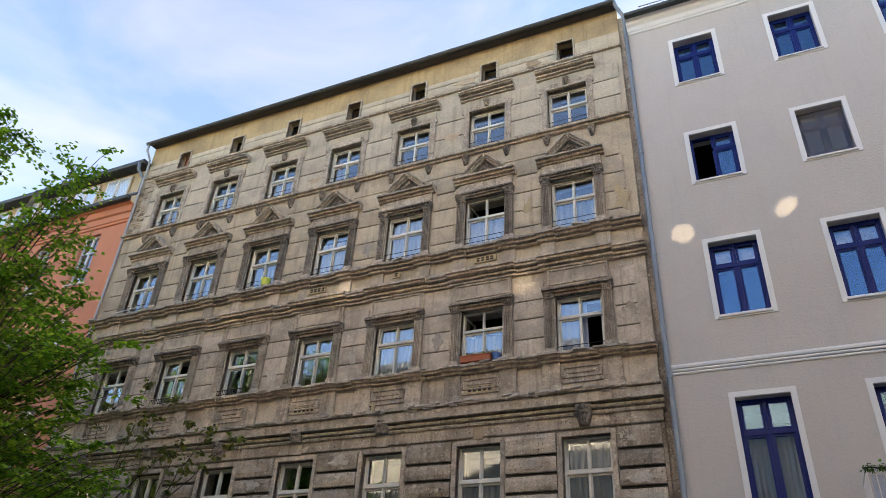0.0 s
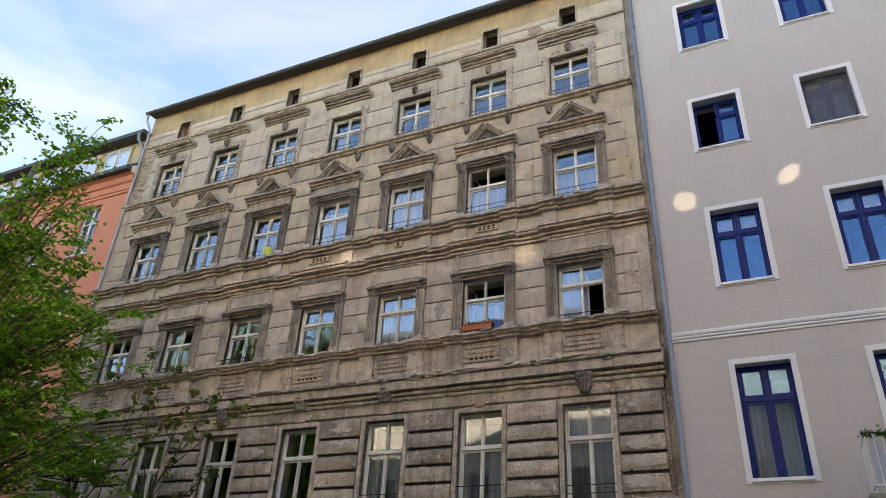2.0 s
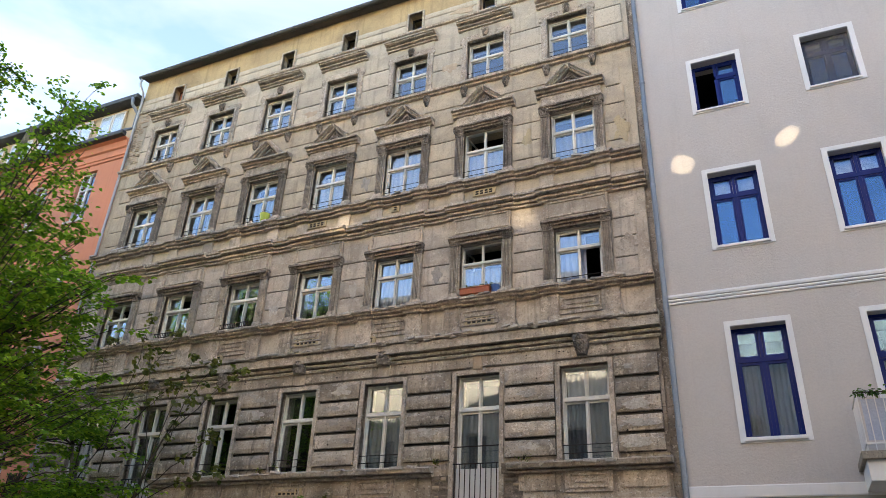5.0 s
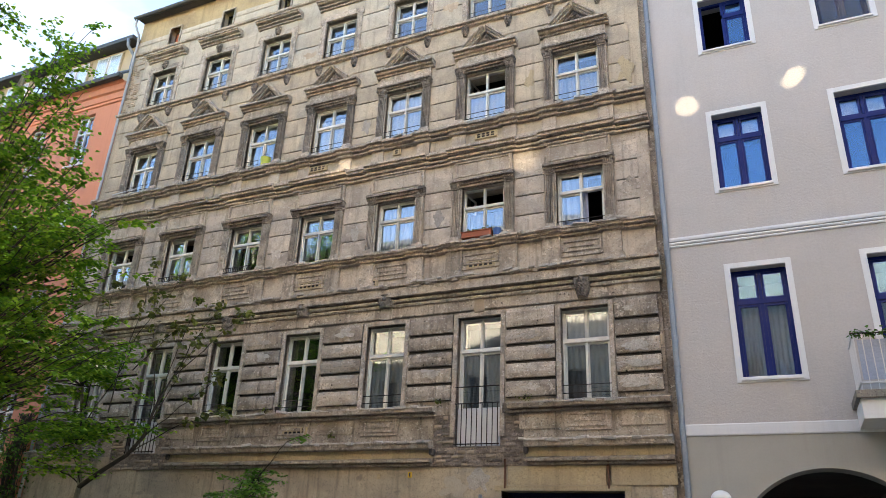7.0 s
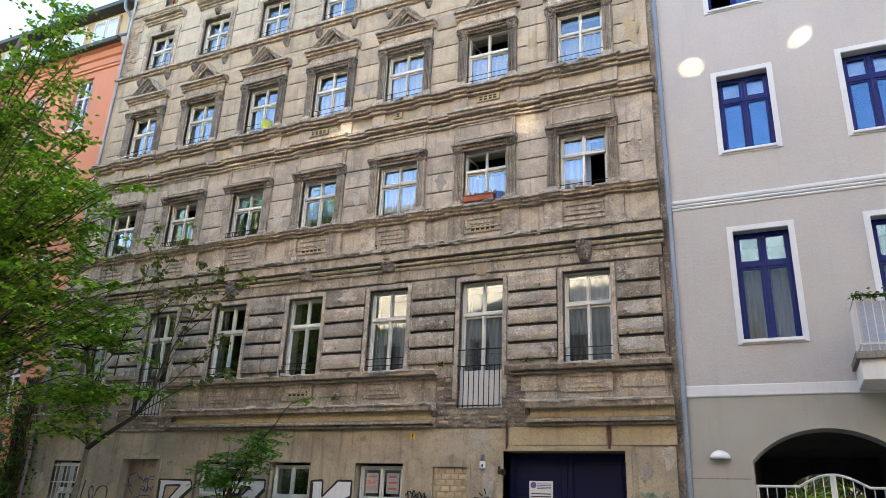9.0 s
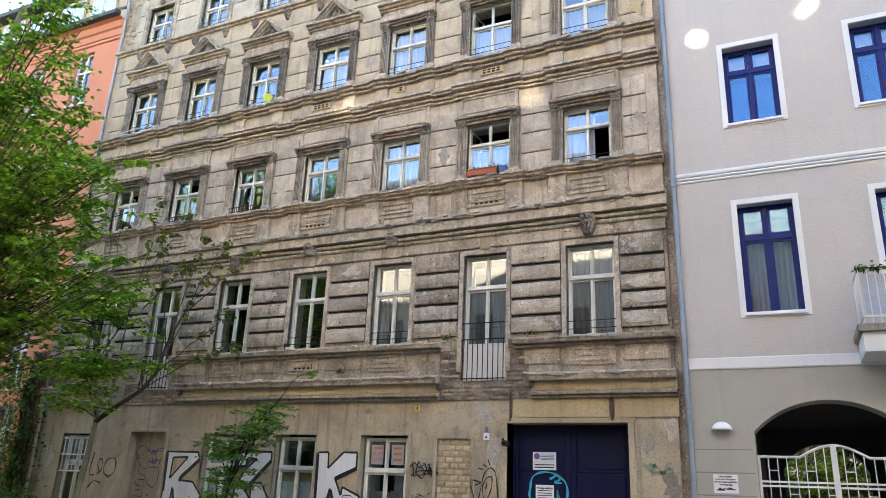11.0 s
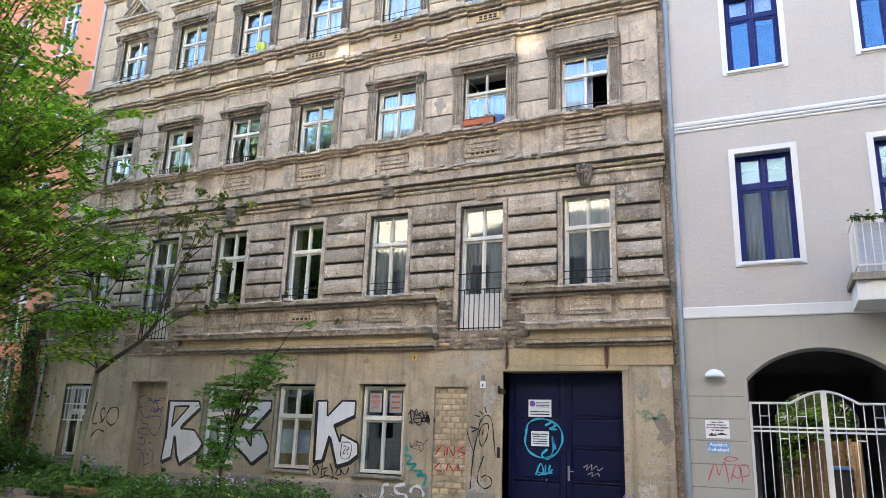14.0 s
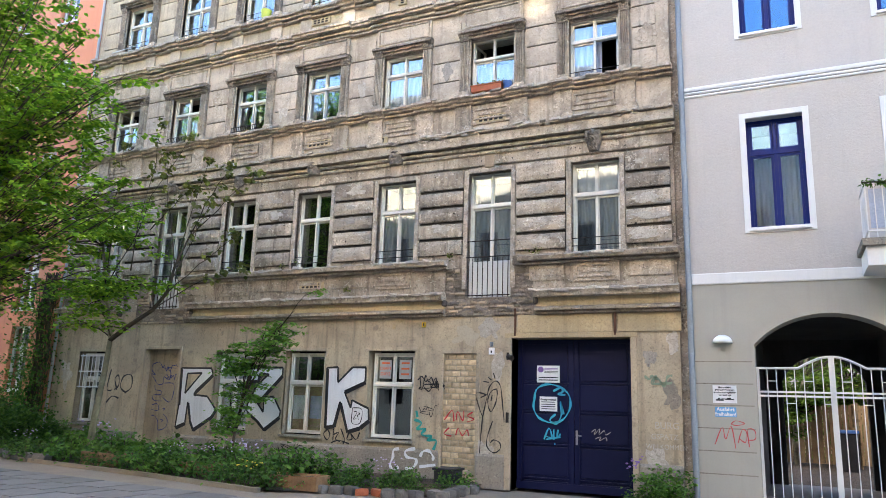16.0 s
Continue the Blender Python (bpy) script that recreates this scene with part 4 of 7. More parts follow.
rel_m = [relief("tympanum_relief", 0.72, 0.42, s) for s in (3, 9)]
for i, x in enumerate(COL):
    for sx in (-0.665, 0.665):
        pilaster(x + sx, 11.70, pil_c)
    a, b = x - HALF["c"], x + HALF["c"]
    pieces(("jamb", "jamb", "head", "ear", "ear"), [(a - 0.07, a, -0.02, 0.1, 11.71, 13.24), (b, b + 0.07, -0.02, 0.1, 11.71, 13.24)], M["stucco_mid"], house, 0.008)
    mould("architrave", [(0.03, 13.24), (0.07, 13.24), (0.07, 13.29), (0.12, 13.295), (0.12, 13.34), (0.18, 13.345), (0.18, 13.385), (0.02, 13.42)], x - 0.78, x + 0.78, M["stucco_dark"], house, "", 0.012, seed=i * 1.7)
    mould("frieze", [(0.05, 13.43), (0.055, 13.5), (0.05, 13.6), (0.055, 13.7), (0.05, 13.76)], x - 0.76, x + 0.76, M["stucco_mid"], house, "flaking frieze panel", 0.014, seed=i * 2.7)
    mould("pediment_cornice", [(o, z + 13.76) for o, z in PED], x - 0.86, x + 0.86, M["stucco_mid"], house, "crumbling pediment cornice", 0.016, seed=i * 4.7)
    raking(x - 0.50, 13.93, x + 0.02, 14.44, i, 0)
    o = raking(x - 0.02, 14.44, x + 0.50, 13.93, i, 1)
    # flat field coloured blackish for the shade of a deep pediment recess
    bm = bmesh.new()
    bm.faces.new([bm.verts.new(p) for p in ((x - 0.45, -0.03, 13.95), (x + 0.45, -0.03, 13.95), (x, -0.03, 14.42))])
    part("tympanum", bm, M["stucco_black"], house)
    hang("tympanum_relief", rel_m[i % 2], house, "carved leaf relief", Matrix.Translation((x, -0.035, 13.95)))
for x0, x1 in STRIPS:
    for z0, z1 in ((11.74, 12.0), (12.02, 12.52), (12.54, 13.08), (13.10, 13.62)):
        course("plaster_course", x0 + 0.2, x1 - 0.2, z0 + 0.004, z1 - 0.004, 0.04, M["plaster_c"], house)
    course("plaster_course", x0 + 0.27, x1 - 0.27, 13.66, 14.17, 0.04, M["plaster_c"], house)
for i in range(7):
    xa, xb = (XL + 0.05 if i == 0 else COL[i - 1] + 0.52), COL[i] - 0.52
    course("plaster_course", xa, xb, 14.22, 14.78, 0.035, M["plaster_c"], house)
mould("sill_cornice", [(0.02, 11.41), (0.09, 11.415), (0.10, 11.45), (0.04, 11.455), (0.04, 11.48), (0.17, 11.485), (0.18, 11.54), (0.25, 11.55), (0.25, 11.62), (0.08, 11.70)], XL, XR + 0.03, M["stucco_mid"], house, "worn and dirty sill cornice", 0.016, seed=5)
for x in COL:
    for sx in (-0.665, 0.665):
        mould("sill_block", [(0.06, 11.42), (0.12, 11.42), (0.13, 11.485), (0.2, 11.49), (0.22, 11.555), (0.29, 11.56), (0.29, 11.63), (0.13, 11.705)], x + sx - 0.23, x + sx + 0.23, M["stucco_mid"], house, "", 0.016, seed=x + sx)
        part("pedestal", boxes((x + sx - 0.18, x + sx + 0.18, -0.035, 0.05, 11.06, 11.455), bevel=0.012), M["plaster_b"], house)

# ---- second floor: pilasters, panels, entablatures ----
ENT = [(0.02, -0.04), (0.09, -0.04), (0.10, 0.0), (0.03, 0.005), (0.03, 0.03), (0.15, 0.035), (0.16, 0.09), (0.06, 0.095), (0.06, 0.12), (0.27, 0.125), (0.28, 0.18), (0.33, 0.19), (0.33, 0.25), (0.1, 0.32)]
mould("floor_cornice", [(o * 0.75, z + 10.66) for o, z in ENT], XL, XR + 0.06, M["stucco_mid"], house, "weathered floor cornice", 0.018, seed=11)
for i, x in enumerate(COL):
    for sx in (-0.665, 0.665):
        pilaster(x + sx, 8.46, pil_b)
        part("pedestal", boxes((x + sx - 0.2, x + sx + 0.2, -0.06, 0.05, 7.62, 8.31), (x + sx - 0.23, x + sx + 0.23, -0.085, 0.05, 7.62, 7.74), bevel=0.014), M["stucco_mid"], house)
        mould("sill_block", [(0.07, 8.26), (0.13, 8.26), (0.14, 8.32), (0.22, 8.325), (0.24, 8.37), (0.29, 8.375), (0.29, 8.425), (0.12, 8.47)], x + sx - 0.27, x + sx + 0.27, M["stucco_mid"], house, "", 0.018, seed=x * 2 + sx)
    a, b = x - HALF["b"], x + HALF["b"]
    pieces(("jamb", "jamb", "head", "ear", "ear"), [(a - 0.07, a, -0.02, 0.1, 8.44, 9.89), (b, b + 0.07, -0.02, 0.1, 8.44, 9.89)], M["stucco_mid"], house, 0.008)
    mould("architrave", [(0.03, 9.89), (0.07, 9.89), (0.07, 9.95), (0.12, 9.955), (0.12, 10.01), (0.19, 10.015), (0.19, 10.06), (0.04, 10.10)], x - 0.80, x + 0.80, M["stucco_dark"], house, "", 0.013, seed=i * 1.9)
    f0, f1 = x - 0.74, x + 0.74
    part("frieze_panel", boxes((f0, f1, -0.035, 0.05, 10.12, 10.66), bevel=0.01), M["plaster_b"], house)
    pieces(("panel_moulding",) * 4, [(f0 + 0.05, f1 - 0.05, -0.06, 0.0, 10.56, 10.61), (f0 + 0.05, f1 - 0.05, -0.06, 0.0, 10.19, 10.235), (f0 + 0.05, f0 + 0.09, -0.06, 0.0, 10.235, 10.56), (f1 - 0.09, f1 - 0.05, -0.06, 0.0, 10.235, 10.56)], M["stucco_mid"], house, 0.01)
    mould("entablature", [(o, z + 10.67) for o, z in ENT], x - 0.88, x + 0.88, M["stucco_mid"], house, "crumbling entablature over the window", 0.02, seed=i * 5.3)
    part("apron_panel", boxes((a + 0.0, b, -0.02, 0.05, 7.78, 8.24), (a + 0.1, b - 0.1, -0.05, 0.0, 8.10, 8.14), (a + 0.1, b - 0.1, -0.05, 0.0, 7.88, 7.92), (a + 0.1, a + 0.14, -0.05, 0.0, 7.92, 8.10), (b - 0.14, b - 0.1, -0.05, 0.0, 7.92, 8.10), (a + 0.24, b - 0.24, -0.045, 0.0, 7.98, 8.04), bevel=0.008), M["stucco_mid"], house, "moulded apron panel under the window")
for x0, x1 in STRIPS:
    for z0, z1 in ((8.46, 8.93), (8.95, 9.43), (9.45, 9.90), (9.92, 10.40)):
        course("plaster_course", x0 + 0.2, x1 - 0.2, z0 + 0.004, z1 - 0.004, 0.04, M["plaster_b"], house)
mould("sill_cornice", [(0.03, 8.25), (0.10, 8.255), (0.11, 8.29), (0.04, 8.295), (0.04, 8.31), (0.19, 8.315), (0.2, 8.36), (0.25, 8.365), (0.25, 8.42), (0.07, 8.46)], XL, XR + 0.04, M["stucco_mid"], house, "worn window-sill cornice", 0.018, seed=21)

# ---- cornice between first and second floor, carved masks ----
mould("floor_cornice", [(0.03, 7.02), (0.10, 7.03), (0.12, 7.07), (0.10, 7.10), (0.03, 7.105), (0.03, 7.125), (0.15, 7.13), (0.17, 7.17), (0.15, 7.20), (0.04, 7.205), (0.04, 7.235), (0.25, 7.24), (0.25, 7.44), (0.20, 7.445), (0.20, 7.465), (0.31, 7.47), (0.31, 7.53), (0.12, 7.61)], XL, XR + 0.06, M["stucco_mid"], house, "heavy crumbling cornice with patched ledge", 0.024, seed=31)


def mask_mesh(w, h, d, seed, beard):
    """A keystone head worn to brow, sockets, nose, cheeks and curls."""
    def bump(u, v, cu, cv, su, sv):
        return math.exp(-((u - cu) / su) ** 2 - ((v - cv) / sv) ** 2)
    V, F = [], []
    rows, cols = 36, 26
    for j in range(rows + 1):
        v = j / rows
        ww = w * (0.5 + 0.5 * min(1, v * 1.7)) if beard else w * (0.82 + 0.18 * math.sin(math.pi * v))
        eye = 0.68 if beard else 0.56
        for i in range(cols + 1):
            u = i / cols * 2 - 1
            y = d * math.sqrt(max(0, 1 - u * u)) * (0.45 + 0.55 * math.sin(math.pi * min(1, 0.2 + v * 0.8)))
            f = 0.05 * bump(u, v, 0, eye + 0.12, 0.6, 0.05) - 0.075 * (bump(u, v, -0.34, eye, 0.17, 0.05) + bump(u, v, 0.34, eye, 0.17, 0.05)) + 0.075 * bump(u, v, 0, eye - 0.09, 0.13, 0.1)
            f += 0.03 * (bump(u, v, -0.42, eye - 0.14, 0.2, 0.07) + bump(u, v, 0.42, eye - 0.14, 0.2, 0.07)) - 0.05 * bump(u, v, 0, eye - 0.24, 0.22, 0.025)
            curl = 0.03 * math.sin(u * 15 + 2 * math.sin(v * 26 + seed)) * math.sin(v * 34)
            if v > 0.84 or (beard and v < 0.4) or abs(u) > 0.72:
                f += curl
            f += 0.014 * noise.noise(Vector((u * 5 + seed, v * 9, seed)))
            V.append((u * ww / 2, -(y + f) if abs(u) < 0.99 else 0.03, h * v))
    for j in range(rows):
        for i in range(cols):
            a = j * (cols + 1) + i
            F.append((a, a + 1, a + cols + 2, a + cols + 1))
    F += [tuple(range(cols, -1, -1)), tuple(range(rows * (cols + 1), (rows + 1) * (cols + 1)))]
    return mesh_of("mask", V, F, M["mask_crust"])


mask_m = [mask_mesh(0.42, 0.66, 0.2, 4.4, True), mask_mesh(0.42, 0.42, 0.22, 7.9, False)]
key_foot = mesh_of("keystone_foot", [(-0.13, -0.05, 0), (0.13, -0.05, 0), (0.17, -0.07, 0.3), (-0.17, -0.07, 0.3), (-0.13, 0.05, 0), (0.13, 0.05, 0), (0.17, 0.05, 0.3), (-0.17, 0.05, 0.3)], [(0, 1, 2, 3), (1, 5, 6, 2), (4, 0, 3, 7), (5, 4, 7, 6), (3, 2, 6, 7), (4, 5, 1, 0)], M["plaster_b"])
for i, k in ((6, 0), (4, 1), (3, 1), (2, 0), (1, 1), (0, 0)):
    if k == 1:
        hang("keystone_foot", key_foot, house, "pale tapered keystone under the boss", Matrix.Translation((COL[i], -0.005, 6.76)))
    hang("mask", mask_m[k], house, "weathered carved stucco boss", Matrix.Translation((COL[i], -0.05, 6.8 if k == 0 else 7.02)))
part("broken_keystone", boxes((COL[5] - 0.12, COL[5] + 0.12, -0.06, 0.05, 6.72, 7.04), (COL[5] - 0.2, COL[5] + 0.2, -0.03, 0.05, 6.62, 6.78), bevel=0.03), M["old_brick"], house, "broken-off keystone stump")

# ---- first floor: rustication ----
for i, (x0, x1) in enumerate(STRIPS):
    for z0, z1 in ((4.82, 5.155), (5.205, 5.525), (5.575, 5.895), (5.945, 6.265), (6.315, 6.74)):
        course("stone_block", x0 + 0.01, x1 - 0.01, z0, z1, 0.1, M["plaster_a"], house, "", 0.03, 0.014)
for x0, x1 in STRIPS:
    # bed behind the blocks: shade of the joints as well as soot in its colour
    part("joint_bed", boxes((x0 + 0.02, x1 - 0.02, YW - 0.006, YW + 0.01, 4.82, 6.74)), M["soot_shade"], house, "dark bed behind the rusticated blocks, soot and recess shade in one colour")
    # upper joints get a bed darker than the plaster
    part("joint_bed", boxes((x0 + 0.22, x1 - 0.22, YW - 0.006, YW + 0.01, 8.46, 10.4)), M["joint_tone"], house)
    part("joint_bed", boxes((x0 + 0.29, x1 - 0.29, YW - 0.006, YW + 0.01, 11.74, 14.15)), M["joint_tone"], house)
    part("joint_bed", boxes((max(x0 + 0.1, XL + 0.64), x1 - 0.1, YW - 0.006, YW + 0.01, 14.98, 16.83)), M["joint_tone"], house)
mould("band", [(0.035, 6.78), (0.05, 6.80), (0.05, 7.04), (0.03, 7.06)], XL, XR, M["plaster_a"], house, "plain frieze band", 0.01, seed=41)
for i, x in enumerate(COL):
    w = HALF["a"]
    z0 = 4.05 if i in (1, 5) else 4.70
    pieces(("jamb", "jamb", "head", "ear", "ear"), [(x - w - 0.1, x - w, -0.035, 0.1, z0, 6.72), (x + w, x + w + 0.1, -0.035, 0.1, z0, 6.72), (x - w, x + w, -0.035, 0.1, 6.63, 6.74)], M["stucco_mid"], house, 0.01)
SILL_A = [(0.04, 4.5), (0.1, 4.505), (0.11, 4.54), (0.04, 4.545), (0.04, 4.565), (0.22, 4.57), (0.25, 4.65), (0.08, 4.71)]
for xa, xb in ((XL, COL[1] - 0.62), (COL[1] + 0.62, COL[5] - 0.95), (COL[5] + 0.72, XR + 0.05)):
    mould("sill_cornice", SILL_A, xa, xb, M["stucco_mid"], house, "broken window-sill cornice", 0.022, seed=xa)
for i, (x0, x1) in enumerate(STRIPS):
    if i in (5, 6):
        continue
    course("stone_block", x0 + 0.05, x1 - 0.05, 4.18, 4.50, 0.05, M["plaster_a"], house, "", 0.025, 0.01)
course("stone_block", 0.42, 1.18, 4.16, 4.5, 0.05, M["plaster_a"], house, "", 0.03, 0.014)
for i, x in enumerate(COL):
    if i in (1, 5):
        continue
    a, b = x - 0.46, x + 0.46
    part("apron_panel", boxes((a, b, -0.02, 0.05, 4.12, 4.53), (a + 0.08, b - 0.08, -0.05, 0.0, 4.42, 4.46), (a + 0.08, b - 0.08, -0.05, 0.0, 4.19, 4.23), (a + 0.08, a + 0.12, -0.05, 0.0, 4.23, 4.42), (b - 0.12, b - 0.08, -0.05, 0.0, 4.23, 4.42), (a + 0.2, b - 0.2, -0.045, 0.0, 4.29, 4.36), bevel=0.008), M["stucco_mid"], house, "moulded apron panel under the window")
LEDGE = [(0.05, 3.80), (0.23, 3.81), (0.25, 3.88), (0.28, 3.92), (0.08, 3.99)]
LOW = [(0.02, 3.47), (0.09, 3.475), (0.11, 3.51), (0.04, 3.515), (0.04, 3.53), (0.18, 3.535), (0.19, 3.58), (0.05, 3.63)]
for xa, xb in ((XL, -11.3), (-8.66, COL[5] - 0.98), (0.60, XR + 0.04)):
    mould("ledge", LEDGE, xa, xb, M["stucco_mid"], house, "crumbled ledge", 0.026, seed=xa)
    mould("frieze", [(0.07, 3.63), (0.075, 3.7), (0.07, 3.82)], xa, xb, M["cream_frieze"], house, "cream frieze strip", 0.008, seed=xa)
    mould("low_moulding", LOW, xa, xb, M["stucco_mid"], house, "", 0.016, seed=xa + 2)
    for e in (xa, xb):
        if XL + 0.1 < e < XR - 0.1:
            part("broken_end", boxes((e - 0.05, e + 0.05, -0.13, 0.02, 3.68, 3.82), bevel=0.04), M["stucco_black"], house, "dark broken cornice end")


def rubble_patch(x0, x1, z0, z1, n, seed, parent, pale=False):
    """Bare masonry where the plaster has gone: a bed with odd stones and bricks."""
    rnd = random.Random(seed)
    part("mortar_bed", boxes((x0, x1, 0.0, 0.04, z0, z1)), M["mortar" if pale else "rubble"], parent, "bare crumbling masonry")
    z = z0
    while z < z1 - 0.05:
        h = rnd.uniform(0.06, 0.085)
        x = x0 + rnd.uniform(0, 0.1)
        while x < x1 - 0.12:
            w = rnd.uniform(0.12, 0.26)
            if rnd.random() < 0.75:
                d = rnd.uniform(0.008, 0.04)
                k = (round(w, 1), round(h, 2), 0 if pale else rnd.randrange(3))
                if k not in cache:
                    cache[k] = slab(w, h, 0.03, M["old_brick"] if k[2] == 0 else M["rubble"], rnd.random() * 30, 0.015, 0.012, 3)
                hang("stone", cache[k], parent, "", Matrix.Translation((min(x, x1 - w), d - 0.015, z)))
            x += w + 0.015
        z += h + 0.012


rubble_patch(COL[5] - 1.0, COL[5] - 0.52, 3.84, 4.52, 0, 5, house)
rubble_patch(COL[5] + 0.52, COL[5] + 1.0, 3.84, 4.5, 0, 6, house)
rubble_patch(COL[5] - 0.98, COL[5] + 1.05, 3.46, 3.84, 0, 7, house)
rubble_patch(COL[1] - 1.0, COL[1] + 1.05, 3.46, 3.84, 0, 8, house)
rubble_patch(COL[1] + 0.52, COL[1] + 1.0, 3.84, 4.5, 0, 9, house)
rubble_patch(COL[1] - 1.0, COL[1] - 0.52, 3.84, 4.5, 0, 10, house)
rubble_patch(XL + 0.02, XL + 0.6, 14.98, 17.38, 0, 12, house, True)
part("patch", boxes((COL[5] + 0.55, COL[5] + 1.0, -0.05, 0.02, 4.5, 4.72), bevel=0.03), M["rubble"], house, "broken sill stub")

# white parapet doors with bars
for i in (1, 5):
    x = COL[i]
    bl = part("balcony_panel", boxes((x - 0.49, x + 0.49, 0.1, 0.15, 3.88, 4.66), bevel=0.006), M["white_metal"], house, "white door panel")
    V, F = [], []
    for k in range(9):
        xx = x - 0.46 + k * 0.115
        v, f = tube([(xx, -0.04, 3.86), (xx, -0.04, 4.73)], 0.011, 6)
        hang("baluster", mesh_of("baluster", v, f, M["iron"]), bl)
    for z in (4.73, 3.9, 5.08):
        v, f = tube([(x - 0.5, -0.04, z), (x + 0.5, -0.04, z)], 0.012, 6)
        hang("rail", mesh_of("rail", v, f, M["iron"]), bl)


def vent(x, z, n, plate=True):
    v = part("vent_plate", boxes((x - 0.06 * n - 0.05, x + 0.06 * n + 0.05, -0.028, 0.03, z, z + 0.17), bevel=0.006), M["cream_frieze"], house, "pale air vent plate")
    for k in range(n):
        for r in range(2):
            xx = x - 0.06 * n + 0.12 * k + 0.02
            # slots are tiles on the plate, the shade of the openings is their colour
            part("vent_slot", boxes((xx, xx + 0.08, -0.031, -0.02, z + 0.03 + r * 0.065, z + 0.075 + r * 0.065)), M["hole_shade"], v)


for x, z, n in ((COL[5] + 0.05, 11.2, 4), (COL[3] - 0.2, 11.2, 4), (COL[4] - 0.1, 11.22, 1), (COL[5], 7.8, 5), (COL[3], 7.8, 5), (COL[3] + 0.1, 4.2, 5), (COL[4] - 0.45, 7.64, 1), (COL[2] - 0.4, 7.64, 1)):
    vent(x, z, n)
# dark iron basket rails on second-floor sills
for i in (1, 2):
    x = COL[i]
    b = part("sill_rail", boxes((x - 0.46, x + 0.46, -0.16, -0.14, 8.62, 8.635), (x - 0.46, x + 0.46, -0.16, -0.14, 8.50, 8.512)), M["iron"], house, "low black iron sill rail")
    for k in range(16):
        xx = x - 0.455 + k * 0.06
        part("baluster", boxes((xx, xx + 0.012, -0.157, -0.145, 8.512, 8.62)), M["iron"], b)

# ---- ground floor of the old house ----
for k, (a, b) in G_WIN.items():
    old_window(a + 0.06, b - 0.06, 0.86, 2.70, 0.62, y=0.16, curtain="curtain" if k == "g3" else None, label="white ground-floor window")
    hang("window_surround", ring(b - a + 0.16, 2.07, 0.08, 0.06, M["plaster_g"], "window_surround"), house, "", Matrix.Translation((a - 0.08, 0.008, 0.75)))
    part("sill", boxes((a - 0.02, b + 0.02, -0.06, 0.2, 0.77, 0.83), bevel=0.012), M["plinth"], house)
part("paper_screen", boxes((-5.48, -5.12, 0.25, 0.255, 1.18, 1.72)), M["paper"], house, "pale paper screen in the window")
part("board_screen", boxes((-5.48, -4.64, 0.262, 0.27, 0.92, 1.95)), M["cardboard"], house, "brown board behind the panes")
part("poster", boxes((-5.0, -4.68, 0.25, 0.255, 1.2, 1.72)), M["blue_curtain"], house, "blue poster in the window")
for xx, rows in ((-3.12, ("CRAFT", "DAYS")), (-2.62, ())):
    nt = part("window_note", boxes((xx, xx + 0.3, 0.165, 0.169, 2.14, 2.55)), M["note"], house, "pale notice with orange writing")
    for r, txt in enumerate(rows):
        words(txt, xx + 0.15, 0.163, 2.36 - r * 0.12, 0.1, M["ink_red"], nt, 0.001)
    for r in range(1 if rows else 3):
        part("writing", boxes((xx + 0.05, xx + 0.25, 0.162, 0.164, 2.46 - r * 0.12, 2.5 - r * 0.12)), M["ink_red"], nt)
# barred window
for k in range(7):
    xx = -12.6 + k * 0.135
    v, f = tube([(xx, 0.02, 1.75), (xx, 0.02, 2.68)], 0.013, 6)
    hang("window_bar", mesh_of("window_bar", v, f, M["white_metal"]), house)
for z in (1.78, 2.2, 2.62):
    v, f = tube([(-12.68, 0.02, z), (-11.74, 0.02, z)], 0.016, 6)
    hang("window_bar", mesh_of("window_bar", v, f, M["white_metal"]), house)
part("walled_up_door", boxes((-10.2, -9.0, 0.2, 0.4, 0.3, 2.79)), M["plaster_g"], house, "walled-up doorway")
hang("door_surround", ring(1.36, 2.62, 0.08, 0.06, M["plaster_g"], "door_surround"), house, "", Matrix.Translation((-10.28, -0.02, 0.25)))
for xa, xb in ((XL, -10.29), (-8.91, -1.52), (-0.66, -0.06), (2.6, XR)):
    mould("plinth", [(0.05, 0.0), (0.055, 0.3), (0.05, 0.62), (0.02, 0.67)], xa, xb, M["plinth"], house, "grey rendered plinth", 0.012, seed=xa)
# bricked-up window
bw = part("brick_infill", boxes((-1.47, -0.71, 0.07, 0.3, 0.3, 2.70)), M["mortar"], house, "bricked-up window")
brick_m = [slab(w, 0.105, 0.03, M["brick"], s, 0.008, 0.006, 4) for w, s in ((0.175, 1.0), (0.175, 9.0), (0.085, 4.0))]
for r in range(20):
    x, z = -1.465, 0.305 + r * 0.119
    ks = (0, 1, 0, 1) if r % 2 == 0 else (2, 0, 1, 0, 2)
    for k in ks:
        hang("brick", brick_m[k], bw, "", Matrix.Translation((x, 0.07 + random.uniform(-0.006, 0.006), z)))
        x += (0.189 if k != 2 else 0.096)
hang("window_surround", ring(0.92, 2.52, 0.08, 0.05, M["plaster_g"], "window_surround"), house, "", Matrix.Translation((-1.55, -0.01, 0.24)))

